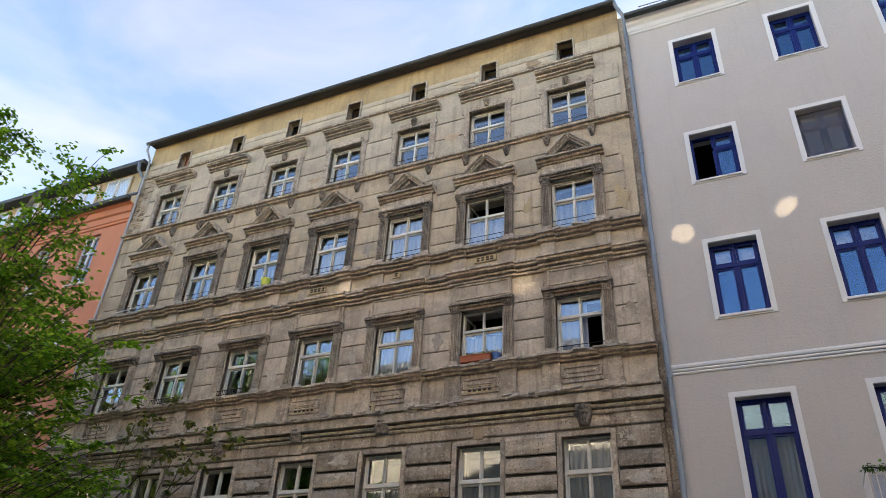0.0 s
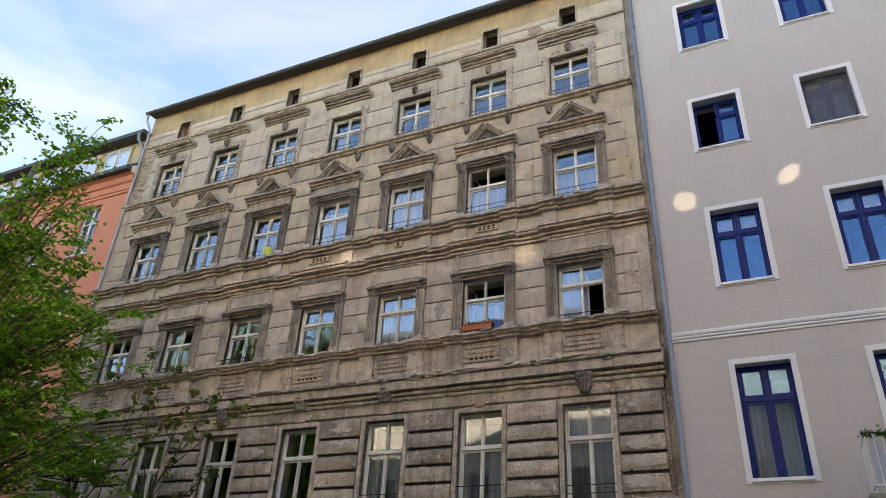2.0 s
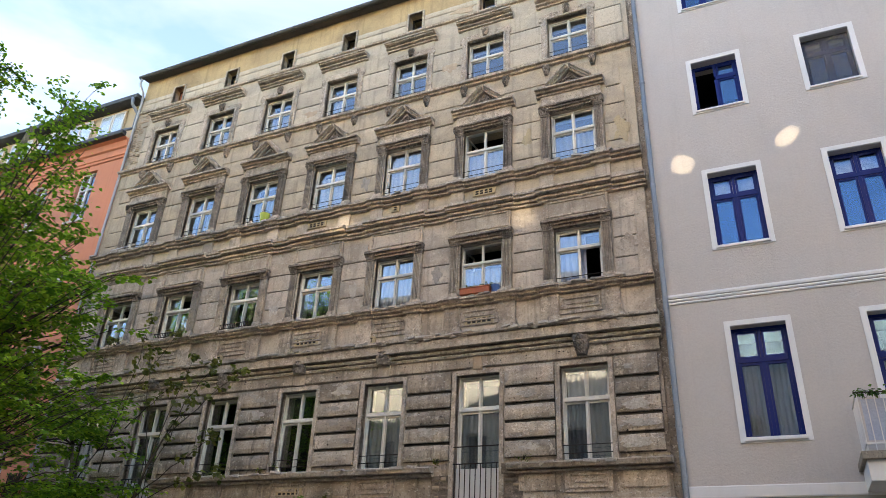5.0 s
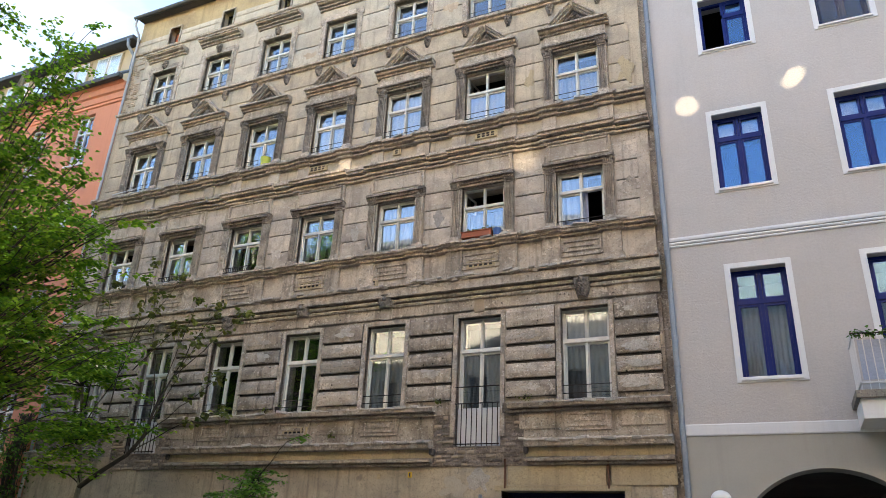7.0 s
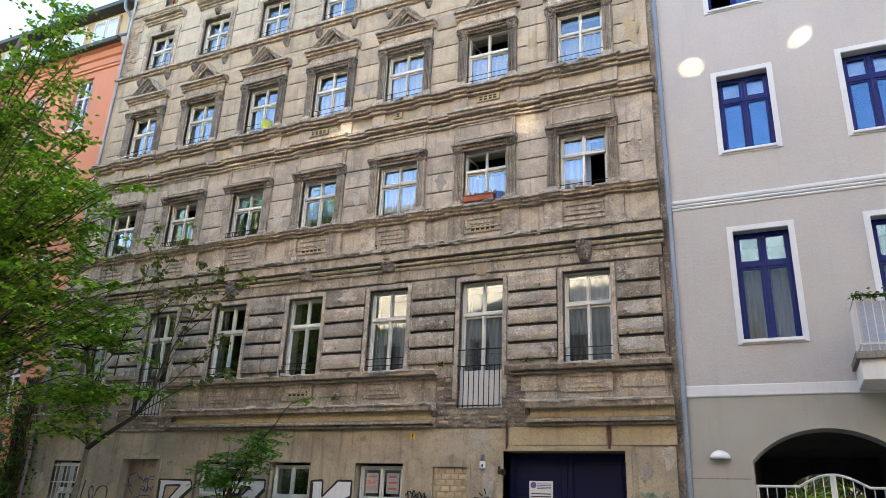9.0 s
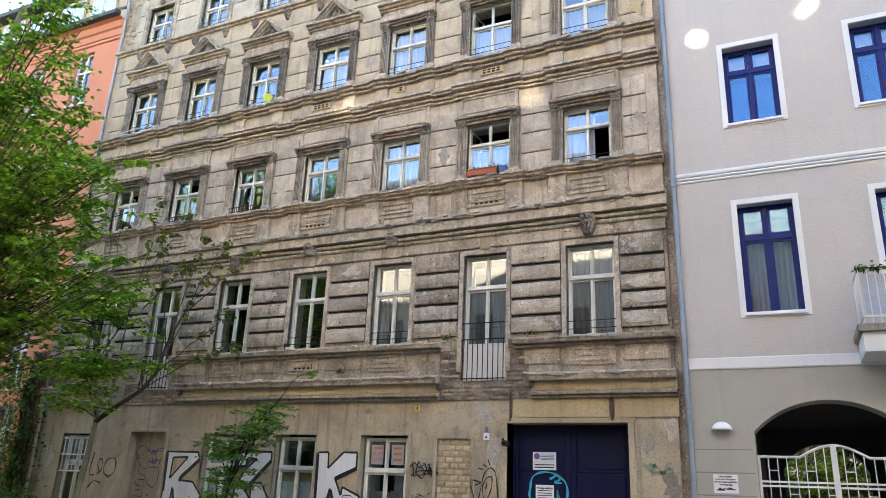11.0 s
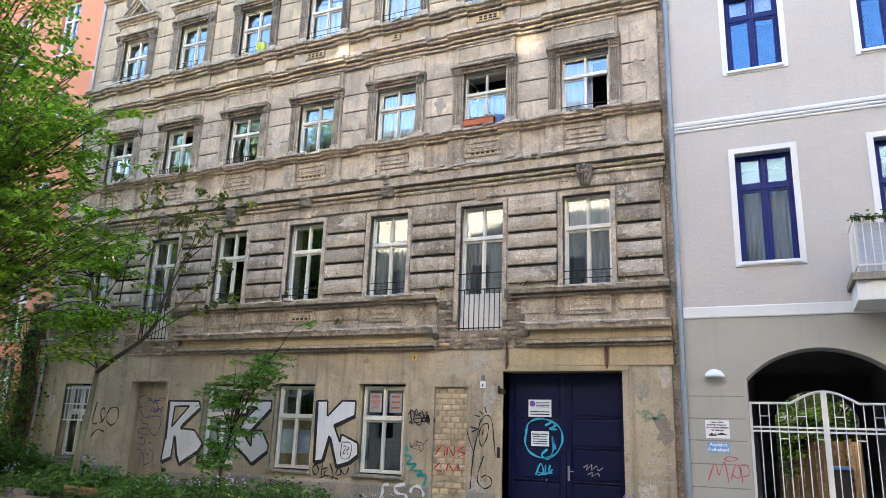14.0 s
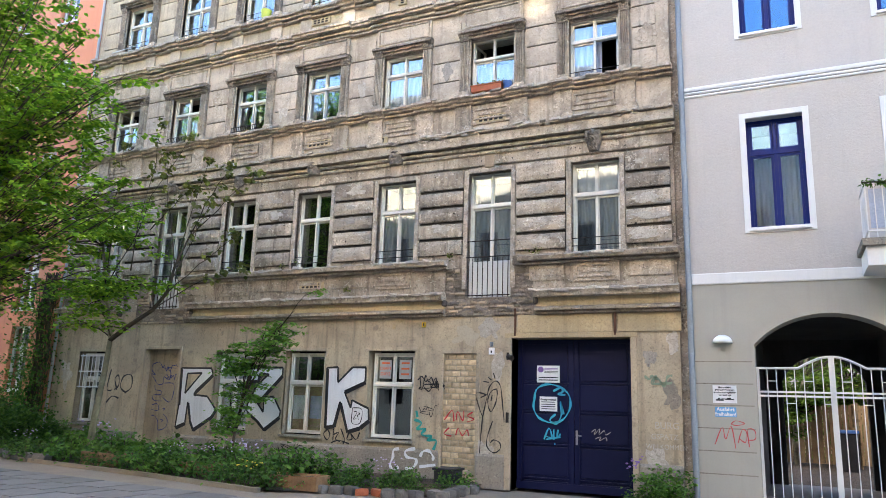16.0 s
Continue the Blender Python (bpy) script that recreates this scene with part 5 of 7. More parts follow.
# gateway
part("gate_jamb", boxes((-0.07, 0.07, -0.02, 0.45, 0, 3.0), bevel=0.01), M["plaster_g"], house)
part("gate_jamb", boxes((2.47, 2.585, -0.02, 0.45, 0, 3.0), bevel=0.01), M["plaster_g"], house)
part("lintel_band", boxes((-0.07, 2.6, -0.03, 0.02, 3.035, 3.09), bevel=0.006), M["cream_frieze"], house)
part("lintel_beam", boxes((-0.07, 2.6, -0.04, 0.45, 2.995, 3.035), bevel=0.006), M["cream_frieze"], house, "cream plastered lintel edge")
part("strap", boxes((0.13, 0.165, -0.05, 0.0, 3.035, 3.6), bevel=0.006), M["rust"], house, "rusty iron strap")
part("strap", boxes((2.17, 2.21, -0.05, 0.0, 3.035, 3.6), bevel=0.006), M["rust"], house, "rusty iron strap")
part("fascia", boxes((0.2, 2.14, -0.015, 0.02, 3.1, 3.46), bevel=0.006), M["cream_frieze"], house, "cream fascia over the gate")
part("fascia", boxes((2.24, 3.42, -0.015, 0.02, 3.1, 3.46), bevel=0.006), M["cream_frieze"], house)
# near-black blocks behind the gate leaves, shade of the gateway in their colour
part("gate_ceiling", boxes((0.07, 2.47, 0.45, 0.6, 2.6, 3.0)), M["hole_shade"], house)

gate = thing("carriage_gate", "dark navy double-leaf wooden carriage gate with stickers and graffiti", "gate")
GY = 0.38
part("gate_backing", boxes((0.07, 2.47, 0.5, 0.56, 0.02, 3.0)), M["hole_shade"], gate)
for x0, x1 in ((0.08, 1.265), (1.275, 2.46)):
    lf = part("leaf", boxes((x0, x1, GY, GY + 0.06, 0.03, 2.98)), M["gate_blue"], gate)
    for zz0, zz1 in ((0.06, 0.2), (0.3, 0.86), (0.95, 1.5), (1.58, 2.08), (2.16, 2.9)):
        part("panel", boxes((x0 + 0.13, x1 - 0.13, GY - 0.02, GY + 0.01, zz0, zz1), bevel=0.012), M["gate_blue"], lf)
    part("stile", boxes((x0, x0 + 0.1, GY - 0.03, GY, 0.03, 2.98), bevel=0.008), M["gate_blue"], lf)
    part("stile", boxes((x1 - 0.1, x1, GY - 0.03, GY, 0.03, 2.98), bevel=0.008), M["gate_blue"], lf)
    for z in (0.25, 0.905, 1.54, 2.12):
        part("ledge", boxes((x0 + 0.1, x1 - 0.1, GY - 0.035, GY, z - 0.012, z + 0.012), bevel=0.004), M["gate_blue"], lf)
part("kick_board", boxes((0.08, 2.46, GY - 0.045, GY - 0.03, 0.03, 0.17), bevel=0.006), M["gate_blue"], gate)
hd = part("door_plate", boxes((1.30, 1.345, GY - 0.04, GY - 0.03, 0.92, 1.2), bevel=0.004), M["steel"], gate, "steel door plate")
v, f = tube([(1.32, GY - 0.04, 1.1), (1.32, GY - 0.09, 1.1), (1.43, GY - 0.09, 1.1)], 0.011, 8)
hang("handle", mesh_of("handle", v, f, M["steel"], True), hd)


def sign(name, label, x0, x1, z0, z1, y, mat, rows, ink, parent=None, bars=()):
    s = thing(name, label, "sign")
    pl = part("plate", boxes((x0, x1, y - 0.006, y, z0, z1), bevel=0.002), mat, s)
    for txt, xx, zz, size in rows:
        words(txt, xx, y - 0.008, zz, size, ink, pl, 0.002)
    for a, b, c, d, m in bars:
        part("print", boxes((a, b, y - 0.009, y - 0.0075, c, d)), m, pl)
    return s


sy = GY - 0.04
sign("notice", "white no-parking notice with violet roundel screwed to the gate", 0.50, 0.98, 2.12, 2.46, sy, M["sign_white"], [], M["ink"],
     bars=[(0.66, 0.94, 2.40 - k * 0.03, 2.412 - k * 0.03, M["ink_violet"] if k < 2 else M["ink"]) for k in range(4)] + [(0.54, 0.94, 2.21, 2.23, M["ink"]), (0.54, 0.94, 2.16, 2.18, M["ink"])])
bm = bmesh.new()
cyl(bm, (0.585, sy - 0.006, 2.38), (0.585, sy - 0.010, 2.38), 0.06, None, 20)
rd = thing("parking_roundel", "violet no-parking roundel on the white notice", "sign")
part("disc", bm, M["ink_violet"], rd)
sign("private_sign", "white private-property sign on the navy gate", 0.56, 0.93, 1.55, 1.84, sy, M["sign_white"], [("Privatgrundstück", 0.745, 1.78, 0.048)], M["ink"],
     bars=[(0.6, 0.89, 1.725 - k * 0.045, 1.74 - k * 0.045, M["ink"]) for k in range(4)])
strokes("graffito", [[(0.45, 1.75), (0.5, 1.98), (0.7, 2.08), (0.95, 2.05), (1.16, 1.9), (1.2, 1.65), (1.05, 1.4), (0.8, 1.33), (0.55, 1.42), (0.44, 1.6), (0.45, 1.78)],
                     [(0.85, 1.95), (1.0, 2.02), (1.05, 1.95), (0.95, 1.9), (1.1, 1.88)], [(0.9, 1.5), (0.78, 1.38), (0.92, 1.32), (1.02, 1.5), (1.0, 1.75), (1.06, 1.5)]], 0.045, GY - 0.056, M["cyan_paint"], gate, "cyan spray-painted ring")
strokes("graffito", [[(0.66, 1.0), (0.76, 1.22), (0.82, 1.05), (0.7, 1.06)], [(0.7, 1.0), (1.0, 1.06)], [(0.86, 1.2), (0.86, 1.0)], [(0.95, 1.2), (0.93, 1.04), (1.0, 1.12)], [(0.88, 0.94), (0.88, 0.9)]], 0.035, GY - 0.056, M["cyan_paint"], gate)
strokes("graffito", [[(1.62, 1.18), (1.7, 1.24), (1.68, 1.14), (1.78, 1.25), (1.77, 1.14), (1.87, 1.22), (1.9, 1.14), (2.0, 1.2)], [(1.7, 1.06), (1.8, 1.1), (1.78, 1.03), (1.9, 1.09), (1.92, 1.02)]], 0.014, GY - 0.056, M["chalk"], gate)

# ---- painted tags on the ground-floor wall ----
tag = thing("graffiti", "large white and black spray-painted letters on the plaster", "graffiti")
gy = 0.002


def letter(pts, x, z, w, h, hole=()):
    """A block letter: white fill with a black rim, heavier along its foot."""
    loops = [[(x + u * w, z + v * h) for u, v in q] for q in (pts, hole) if q]
    flat = [p for q in loops for p in q]
    tri = tessellate_polygon([[Vector((px, pz, 0)) for px, pz in q] for q in loops])
    hang("letter_fill", mesh_of("letter_fill", [(px, gy, pz) for px, pz in flat], [tuple(t) for t in tri], M["white_paint"]), tag)
    strokes("letter_outline", [[q[i], q[(i + 1) % len(q)]] for q in loops for i in range(len(q))], 0.05, gy - 0.004, M["black_paint"], tag)
    P = loops[0]
    foot = [[(a[0] + 0.02, a[1] - 0.03), (b[0] + 0.02, b[1] - 0.03)] for a, b in zip(P, P[1:] + P[:1]) if b[0] < a[0] - 0.03]
    strokes("letter_shadow", foot, 0.075, gy - 0.002, M["black_paint"], tag)


K_ = [(0.02, 1.01), (0.82, 1.01), (0.87, 0.91), (0.46, 0.63), (0.42, 0.57), (0.78, 0.55), (1.02, 0.35), (0.93, 0.23), (0.48, 0.01), (0.38, 0.15), (0.28, 0.45), (0.26, 0.11), (0.01, 0.03), (0.05, 0.41)]
KH = [(0.20, 0.92), (0.58, 0.93), (0.18, 0.59)]
K2 = [(0.00, 0.99), (0.25, 1.00), (0.27, 0.76), (0.58, 1.00), (0.88, 1.00), (0.88, 0.78), (0.43, 0.62), (0.59, 0.37), (0.61, 0.49), (0.98, 0.37), (1.00, 0.20), (0.81, 0.08), (0.53, 0.01), (0.34, 0.46), (0.23, 0.09), (0.03, 0.06)]
Z_ = [(0.00, 0.99), (0.96, 1.00), (0.96, 0.88), (0.31, 0.42), (0.50, 0.28), (0.48, 0.52), (0.76, 0.53), (0.98, 0.30), (0.96, 0.22), (0.55, 0.01), (0.34, 0.14), (0.03, 0.28), (0.03, 0.40), (0.23, 0.68), (0.57, 0.89), (0.31, 0.90), (0.28, 0.78), (0.04, 0.77)]
letter(K_, -8.9, 0.8, 1.25, 1.5, KH)
letter(Z_, -6.68, 0.9, 1.05, 1.45)
letter(K2, -4.42, 0.95, 1.18, 1.42)
strokes("scribble", [[(-3.67, 1.48), (-3.43, 1.45), (-3.46, 1.16), (-3.67, 1.16), (-3.67, 1.48)], [(-3.63, 1.4), (-3.55, 1.38), (-3.63, 1.24), (-3.56, 1.25)], [(-3.51, 1.38), (-3.47, 1.34), (-3.53, 1.32), (-3.5, 1.22)]], 0.02, gy - 0.008, M["black_paint"], tag)


def scrawl(x, z, w, h, n, seed):
    r = random.Random(seed)
    return [[(x + w * (k + r.uniform(-0.5, 0.5)) / n, z + h * (r.random() if k % 2 else 1 - r.random() * 0.4)) for k in range(n + 1)], [(x + w * r.random(), z + h * r.random()) for _ in range(4)]]


T = thing("tags", "assorted spray-paint tags in black, red and teal on the plaster", "graffiti")
strokes("tag", [[(-11.4, 2.26), (-11.48, 1.75), (-11.3, 1.7)], [(-11.1, 1.72), (-11.22, 2.0), (-11.1, 2.1), (-11.05, 1.85), (-11.2, 1.72)], [(-10.75, 1.65), (-10.98, 1.8), (-10.9, 2.08), (-10.62, 2.1), (-10.58, 1.8), (-10.8, 1.65)], [(-11.45, 1.38), (-11.25, 1.55), (-11.0, 1.5)]], 0.045, gy, M["black_paint"], T)
strokes("tag", [[(-10.1, 2.41), (-9.88, 2.47), (-9.72, 2.34), (-9.44, 2.22), (-9.47, 2.02), (-9.65, 2.09), (-9.66, 1.92), (-9.85, 1.9), (-9.97, 2.02), (-10.11, 2.16), (-9.96, 2.14), (-10.11, 2.26), (-10.1, 2.41)], [(-9.62, 1.93), (-9.29, 1.91), (-9.27, 1.62), (-9.38, 1.45), (-9.63, 1.57)], [(-9.95, 1.87), (-9.89, 1.75), (-9.72, 1.73), (-9.69, 1.64), (-9.97, 1.61), (-9.93, 1.49), (-9.65, 1.47)], [(-9.97, 1.37), (-9.77, 1.39), (-9.74, 1.23), (-9.98, 1.25)], [(-9.95, 1.1), (-9.82, 1.08), (-9.7, 0.95), (-9.66, 0.74), (-9.41, 0.82), (-9.38, 1.01), (-9.53, 1.14)], [(-9.59, 1.29), (-9.5, 1.28), (-9.55, 1.24)], [(-9.62, 1.01), (-9.53, 0.99), (-9.58, 0.95)]] + scrawl(-9.75, 2.2, 0.55, 0.2, 12, 8) + scrawl(-9.6, 2.0, 0.4, 0.16, 9, 9), 0.022, 0.195, M["blue_paint"], T, "thin dark blue outlines")
strokes("tag", [[(-4.27, 1.0), (-4.4, 0.89), (-4.3, 0.76), (-4.23, 0.87), (-4.29, 0.98)], [(-4.14, 1.01), (-4.14, 0.75)], [(-4.13, 0.88), (-4.0, 0.93), (-4.07, 0.79), (-3.95, 0.73)], [(-3.95, 1.02), (-3.83, 0.78), (-3.87, 0.7)], [(-3.73, 0.94), (-3.77, 0.79), (-3.64, 0.81), (-3.68, 0.92), (-3.54, 0.8), (-3.45, 0.95), (-3.49, 0.82)], [(-4.19, 0.7), (-3.98, 0.76), (-3.71, 0.7)]], 0.03, gy - 0.01, M["black_paint"], T)
strokes("tag", scrawl(-5.6, 0.3, 1.0, 0.34, 10, 12), 0.02, -0.062, M["black_paint"], T)
strokes("tag", scrawl(-2.05, 1.85, 0.6, 0.36, 11, 14) + scrawl(-2.05, 1.85, 0.6, 0.36, 9, 15) + [[(-1.6, 2.1), (-1.5, 1.8), (-1.55, 1.6)]], 0.026, gy, M["black_paint"], T)
strokes("tag", scrawl(-2.0, 1.3, 0.4, 0.3, 7, 16), 0.014, gy, M["black_paint"], T)
strokes("tag", [[(-2.07, 1.47), (-2.04, 1.34)], [(-2.11, 1.28), (-1.94, 1.22), (-2.03, 1.09), (-1.84, 1.1), (-1.93, 0.98), (-1.69, 0.95), (-1.79, 0.88), (-1.58, 0.87), (-1.64, 0.68)]], 0.06, gy - 0.006, M["teal_paint"], T, "teal tag")
strokes("tag", [[(-1.42, 1.3), (-1.25, 1.5), (-1.2, 1.28)], [(-1.15, 1.3), (-1.12, 1.48), (-1.0, 1.3), (-0.98, 1.5)], [(-0.78, 1.48), (-0.9, 1.4), (-0.75, 1.34), (-0.9, 1.28)], [(-1.3, 1.15), (-1.42, 1.02), (-1.25, 0.98)], [(-1.15, 1.0), (-1.1, 1.14), (-1.0, 1.0), (-0.9, 1.12), (-0.86, 1.0)]], 0.028, 0.034, M["red_paint"], T, "red tag on the bricks")
strokes("tag", [[(-0.46, 1.84), (-0.69, 1.87), (-0.64, 1.63), (-0.54, 1.39)], [(-0.46, 1.84), (-0.59, 1.78)], [(-0.54, 1.39), (-0.46, 1.76), (-0.4, 2.0), (-0.27, 2.12), (-0.16, 2.01), (-0.11, 1.65), (-0.06, 1.21)], [(-0.54, 1.39), (-0.58, 0.92), (-0.6, 0.5)], [(-0.24, 1.96), (-0.35, 1.92), (-0.43, 1.76), (-0.41, 1.58), (-0.35, 1.51), (-0.26, 1.68), (-0.23, 1.86), (-0.24, 1.96)], [(-0.34, 1.84), (-0.36, 1.72)], [(-0.32, 1.32), (-0.43, 1.0), (-0.43, 0.81), (-0.29, 0.7), (-0.15, 0.78), (-0.16, 0.9), (-0.29, 0.95), (-0.36, 0.89)], [(-0.54, 2.11), (-0.42, 2.09)], [(-0.44, 2.2), (-0.36, 2.14)], [(-0.32, 2.28), (-0.28, 2.17)]], 0.026, gy - 0.012, M["black_paint"], T)
strokes("tag", [[(-2.42, 0.67), (-2.55, 0.63), (-2.56, 0.49), (-2.62, 0.33), (-2.54, 0.23), (-2.41, 0.3)], [(-2.03, 0.69), (-2.26, 0.63), (-2.22, 0.51), (-2.0, 0.47), (-2.06, 0.31), (-2.25, 0.27)], [(-1.91, 0.53), (-1.85, 0.64), (-1.71, 0.66), (-1.61, 0.55), (-1.62, 0.47)], [(-1.55, 0.39), (-1.92, 0.33)]], 0.065, -0.062, M["white_paint"], T, "white rounded tag")
ch = thing("chalk_writing", "faint white chalk writing on the plaster beside the gate", "writing")
words("WILLKOMMEN", 3.08, gy, 0.98, 0.13, M["chalk"], ch, 0.0, squeeze=0.85)
words("GSPATZ", 3.05, gy, 1.16, 0.14, M["chalk"], ch, 0.0, squeeze=0.95)
words("BURG", 3.1, gy, 1.36, 0.17, M["chalk"], ch, 0.0)
strokes("smear", scrawl(2.75, 2.05, 0.5, 0.22, 8, 31), 0.05, gy, M["green_paint"], ch, "faded green smear")

nb = thing("number_plate", "small white house plate on the wall beside the gate", "sign")
part("plate", boxes((-0.43, -0.31, -0.02, 0.018, 2.66, 2.8), bevel=0.004), M["sign_white"], nb)
part("print", boxes((-0.385, -0.355, -0.023, -0.019, 2.69, 2.74)), M["ink"], nb)
part("housing", boxes((-0.40, -0.34, -0.05, 0.018, 2.82, 2.92), bevel=0.01), M["zinc"], nb)
wl = thing("gate_lamp", "small black wall lamp in the gateway jamb", "lamp")
bm = bmesh.new()
cyl(bm, (0.0, -0.03, 2.62), (0.12, -0.12, 2.58), 0.045, 0.06, 12)
box(bm, -0.03, 0.02, -0.04, 0.0, 2.55, 2.7, bevel=0.008)
part("housing", bm, M["iron"], wl)
ip = thing("intercom", "grey door intercom panel on the gate jamb", "intercom")
part("panel", boxes((-0.03, 0.03, -0.035, -0.015, 1.3, 1.5), bevel=0.004), M["iron"], ip)
yt = thing("marker_plate", "small yellow pipe marker plate", "sign")
part("plate", boxes((-2.02, -1.93, -0.006, 0.018, 3.25, 3.36), bevel=0.003), M["yellow_tag"], yt)
part("print", boxes((-1.99, -1.96, -0.009, -0.005, 3.27, 3.34)), M["ink"], yt)
y2 = thing("marker_plate", "small grey metal cover plate on the plaster", "sign")
part("plate", boxes((-2.75, -2.68, -0.006, 0.018, 3.22, 3.32), bevel=0.003), M["cream_frieze"], y2)

# things on sills
fb = thing("flower_box", "long terracotta plastic flower box with dry plants on a sill", "flower box")
part("trough", boxes((COL[5] - 0.42, COL[5] + 0.3, -0.22, -0.05, 8.48, 8.63), (COL[5] - 0.44, COL[5] + 0.32, -0.24, -0.03, 8.61, 8.635), bevel=0.012), M["terracotta"], fb)
pt = thing("flower_pot", "blue plastic flower pot on a sill", "pot")
bm = bmesh.new()
cyl(bm, (COL[5] + 0.42, -0.12, 8.47), (COL[5] + 0.42, -0.12, 8.64), 0.075, 0.1, 16)
part("pot", bm, M["bin_blue"], pt)
bk = thing("bucket", "small yellow-green plastic bucket on a window sill", "bucket")
bm = bmesh.new()
cyl(bm, (COL[2] + 0.33, -0.1, 11.71), (COL[2] + 0.33, -0.1, 11.93), 0.11, 0.15, 20)
part("body", bm, M["yellow_green"], bk)
v, f = tube([(COL[2] + 0.33 + 0.15 * math.cos(a), -0.1 - 0.05 * math.sin(a), 11.93 + 0.1 * math.sin(a)) for a in [math.pi * k / 10 for k in range(11)]], 0.006, 6)
hang("handle", mesh_of("handle", v, f, M["iron"], True), bk)
hp = thing("awning_pole", "thin white pole leaning out of a window", "pole")
v, f = tube([(COL[0] - 0.5, -0.45, 11.55), (COL[0] - 0.2, 0.1, 12.0)], 0.014, 6)
hang("pole", mesh_of("pole", v, f, M["white_metal"], True), hp)
ob = thing("sill_pot", "small dark pot with a plant on a window sill", "pot")
bm = bmesh.new()
cyl(bm, (COL[3] - 0.4, -0.12, 4.71), (COL[3] - 0.4, -0.12, 4.84), 0.05, 0.07, 12)
part("pot", bm, M["iron"], ob)

# ---- the grey house ----
grey = thing("grey_house", "light grey rendered apartment house with dark blue windows", "building")
GX0, GX1, GYF = 3.62, 13.2, -0.05
GC = [(4.61, 5.79), (6.92, 8.08), (9.23, 10.4), (11.54, 12.7)]
GR = [(4.86, 7.19), (8.74, 10.69), (12.19, 13.77), (15.32, 17.0)]
gh = []
for r, (z0, z1) in enumerate(GR):
    for c, (a, b) in enumerate(GC):
        gh.append((a + 0.1, b - 0.1, z0 + 0.06 if not (r == 0 and c == 1) else 4.45, z1 - 0.1))
wall("wall", GX0, GX1, 4.05, 18.0, GYF, 0.45, gh, M["grey_wall"], grey, "light grey textured render")
rm_cache = {}


def blue_window(a, b, z0, z1, opened=False, blind=False, curtain=False, cur=(0, 1, 0, 1), screen=False):
    w, h = b - a, z1 - z0
    zt = h * 0.70
    win = hang("window", ring(w, h, 0.06, 0.08, M["navy"], "window"), grey, "dark blue painted window", Matrix.Translation((a, GYF + 0.19, z0)))
    part("transom", boxes((w / 2 if opened else 0.06, w - 0.06, -0.01, 0.07, zt - 0.045, zt + 0.045), bevel=0.008), M["navy"], win)
    part("mullion", boxes((w / 2 - 0.035, w / 2 + 0.035, -0.012, 0.07, 0.06, zt - 0.045), bevel=0.008), M["navy"], win)
    part("mullion", boxes((w / 2 - 0.03, w / 2 + 0.03, -0.012, 0.07, zt + 0.045, h - 0.06), bevel=0.008), M["navy"], win)
    sw = w / 2 - 0.06 - 0.035
    for side in (0, 1):
        x = 0.06 if side == 0 else w / 2 + 0.035
        for zz, hh in ((0.06, zt - 0.105), (zt + 0.045, h - zt - 0.105)):
            m = Matrix.Translation((x, 0.012, zz))
            if opened and side == 0:
                m = Matrix.Translation((0.06, 0.05, zz)) @ pose(0, 0, 0, 0, 0, 97)
            hang("sash", ring(sw, hh, 0.045, 0.05, M["navy"], "sash", 0.004), win, "", m)
            p = hang("pane", pane_mesh(sw - 0.08, hh - 0.08, M["glass_blue"]), win, "", m @ Matrix.Translation((0.04, 0.02, 0.04)))
            p.visible_shadow = False
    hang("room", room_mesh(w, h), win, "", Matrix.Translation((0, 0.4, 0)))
    if blind:
        part("blind", boxes((0.08, w - 0.08, 0.14, 0.145, zt - 0.02, h - 0.05)), M["paper"], win, "pale roller blind")
    if screen:
        part("fly_screen", boxes((0.01, w - 0.01, -0.03, -0.026, 0.01, h - 0.01)), M["fly_screen"], win, "grey fly screen before the window")
    if curtain:
        hang("curtain", drape(w - 0.12, cur[1] * h - 0.1, M["curtain"], 9, 0.03, a), win, "white net curtain", Matrix.Translation((0.06, 0.2, 0.05)))
    return win


for r, (z0, z1) in enumerate(GR):
    for c, (a, b) in enumerate(GC):
        zb = 4.45 if (r == 0 and c == 1) else z0
        blue_window(a + 0.1, b - 0.1, zb + 0.06, z1 - 0.1, opened=(r == 2 and c == 0), blind=(r == 1), curtain=r == 0, cur=(0, 0.7), screen=(r == 2 and c == 1))
        hang("surround", ring(b - a, z1 - zb, 0.105, 0.05, M["white_trim"], "surround", 0.004), grey, "white painted surround", Matrix.Translation((a, GYF - 0.022, zb)))
        part("sill", boxes((a + 0.08, b - 0.08, GYF - 0.06, GYF + 0.2, zb + 0.03, zb + 0.065), bevel=0.006), M["white_metal"], grey, "white metal sill")
for z0, z1, o in ((7.66, 7.705, 0.07), (7.725, 7.77, 0.078), (7.79, 7.87, 0.086)):
    mould("string_course", [(o, z0), (o + 0.01, (z0 + z1) / 2), (o, z1)], GX0, GX1, M["white_trim"], grey, "white string course", 0.0, 1.0)
mould("base_band", [(0.065, 3.94), (0.075, 3.96), (0.075, 4.13), (0.065, 4.15)], GX0, GX1, M["white_trim"], grey, "white band over the ground floor", 0.0, 1.0)
mould("eaves_cornice", [(0.06, 17.62), (0.08, 17.64), (0.08, 17.68), (0.11, 17.72), (0.13, 17.84), (0.19, 17.9), (0.22, 17.98), (0.3, 18.02)], GX0, GX1, M["white_trim"], grey, "white eaves cornice", 0.0, 1.0)
part("gutter", boxes((GX0, GX1, -0.46, -0.3, 18.0, 18.12), bevel=0.04), M["gutter"], grey, "dark eaves gutter")
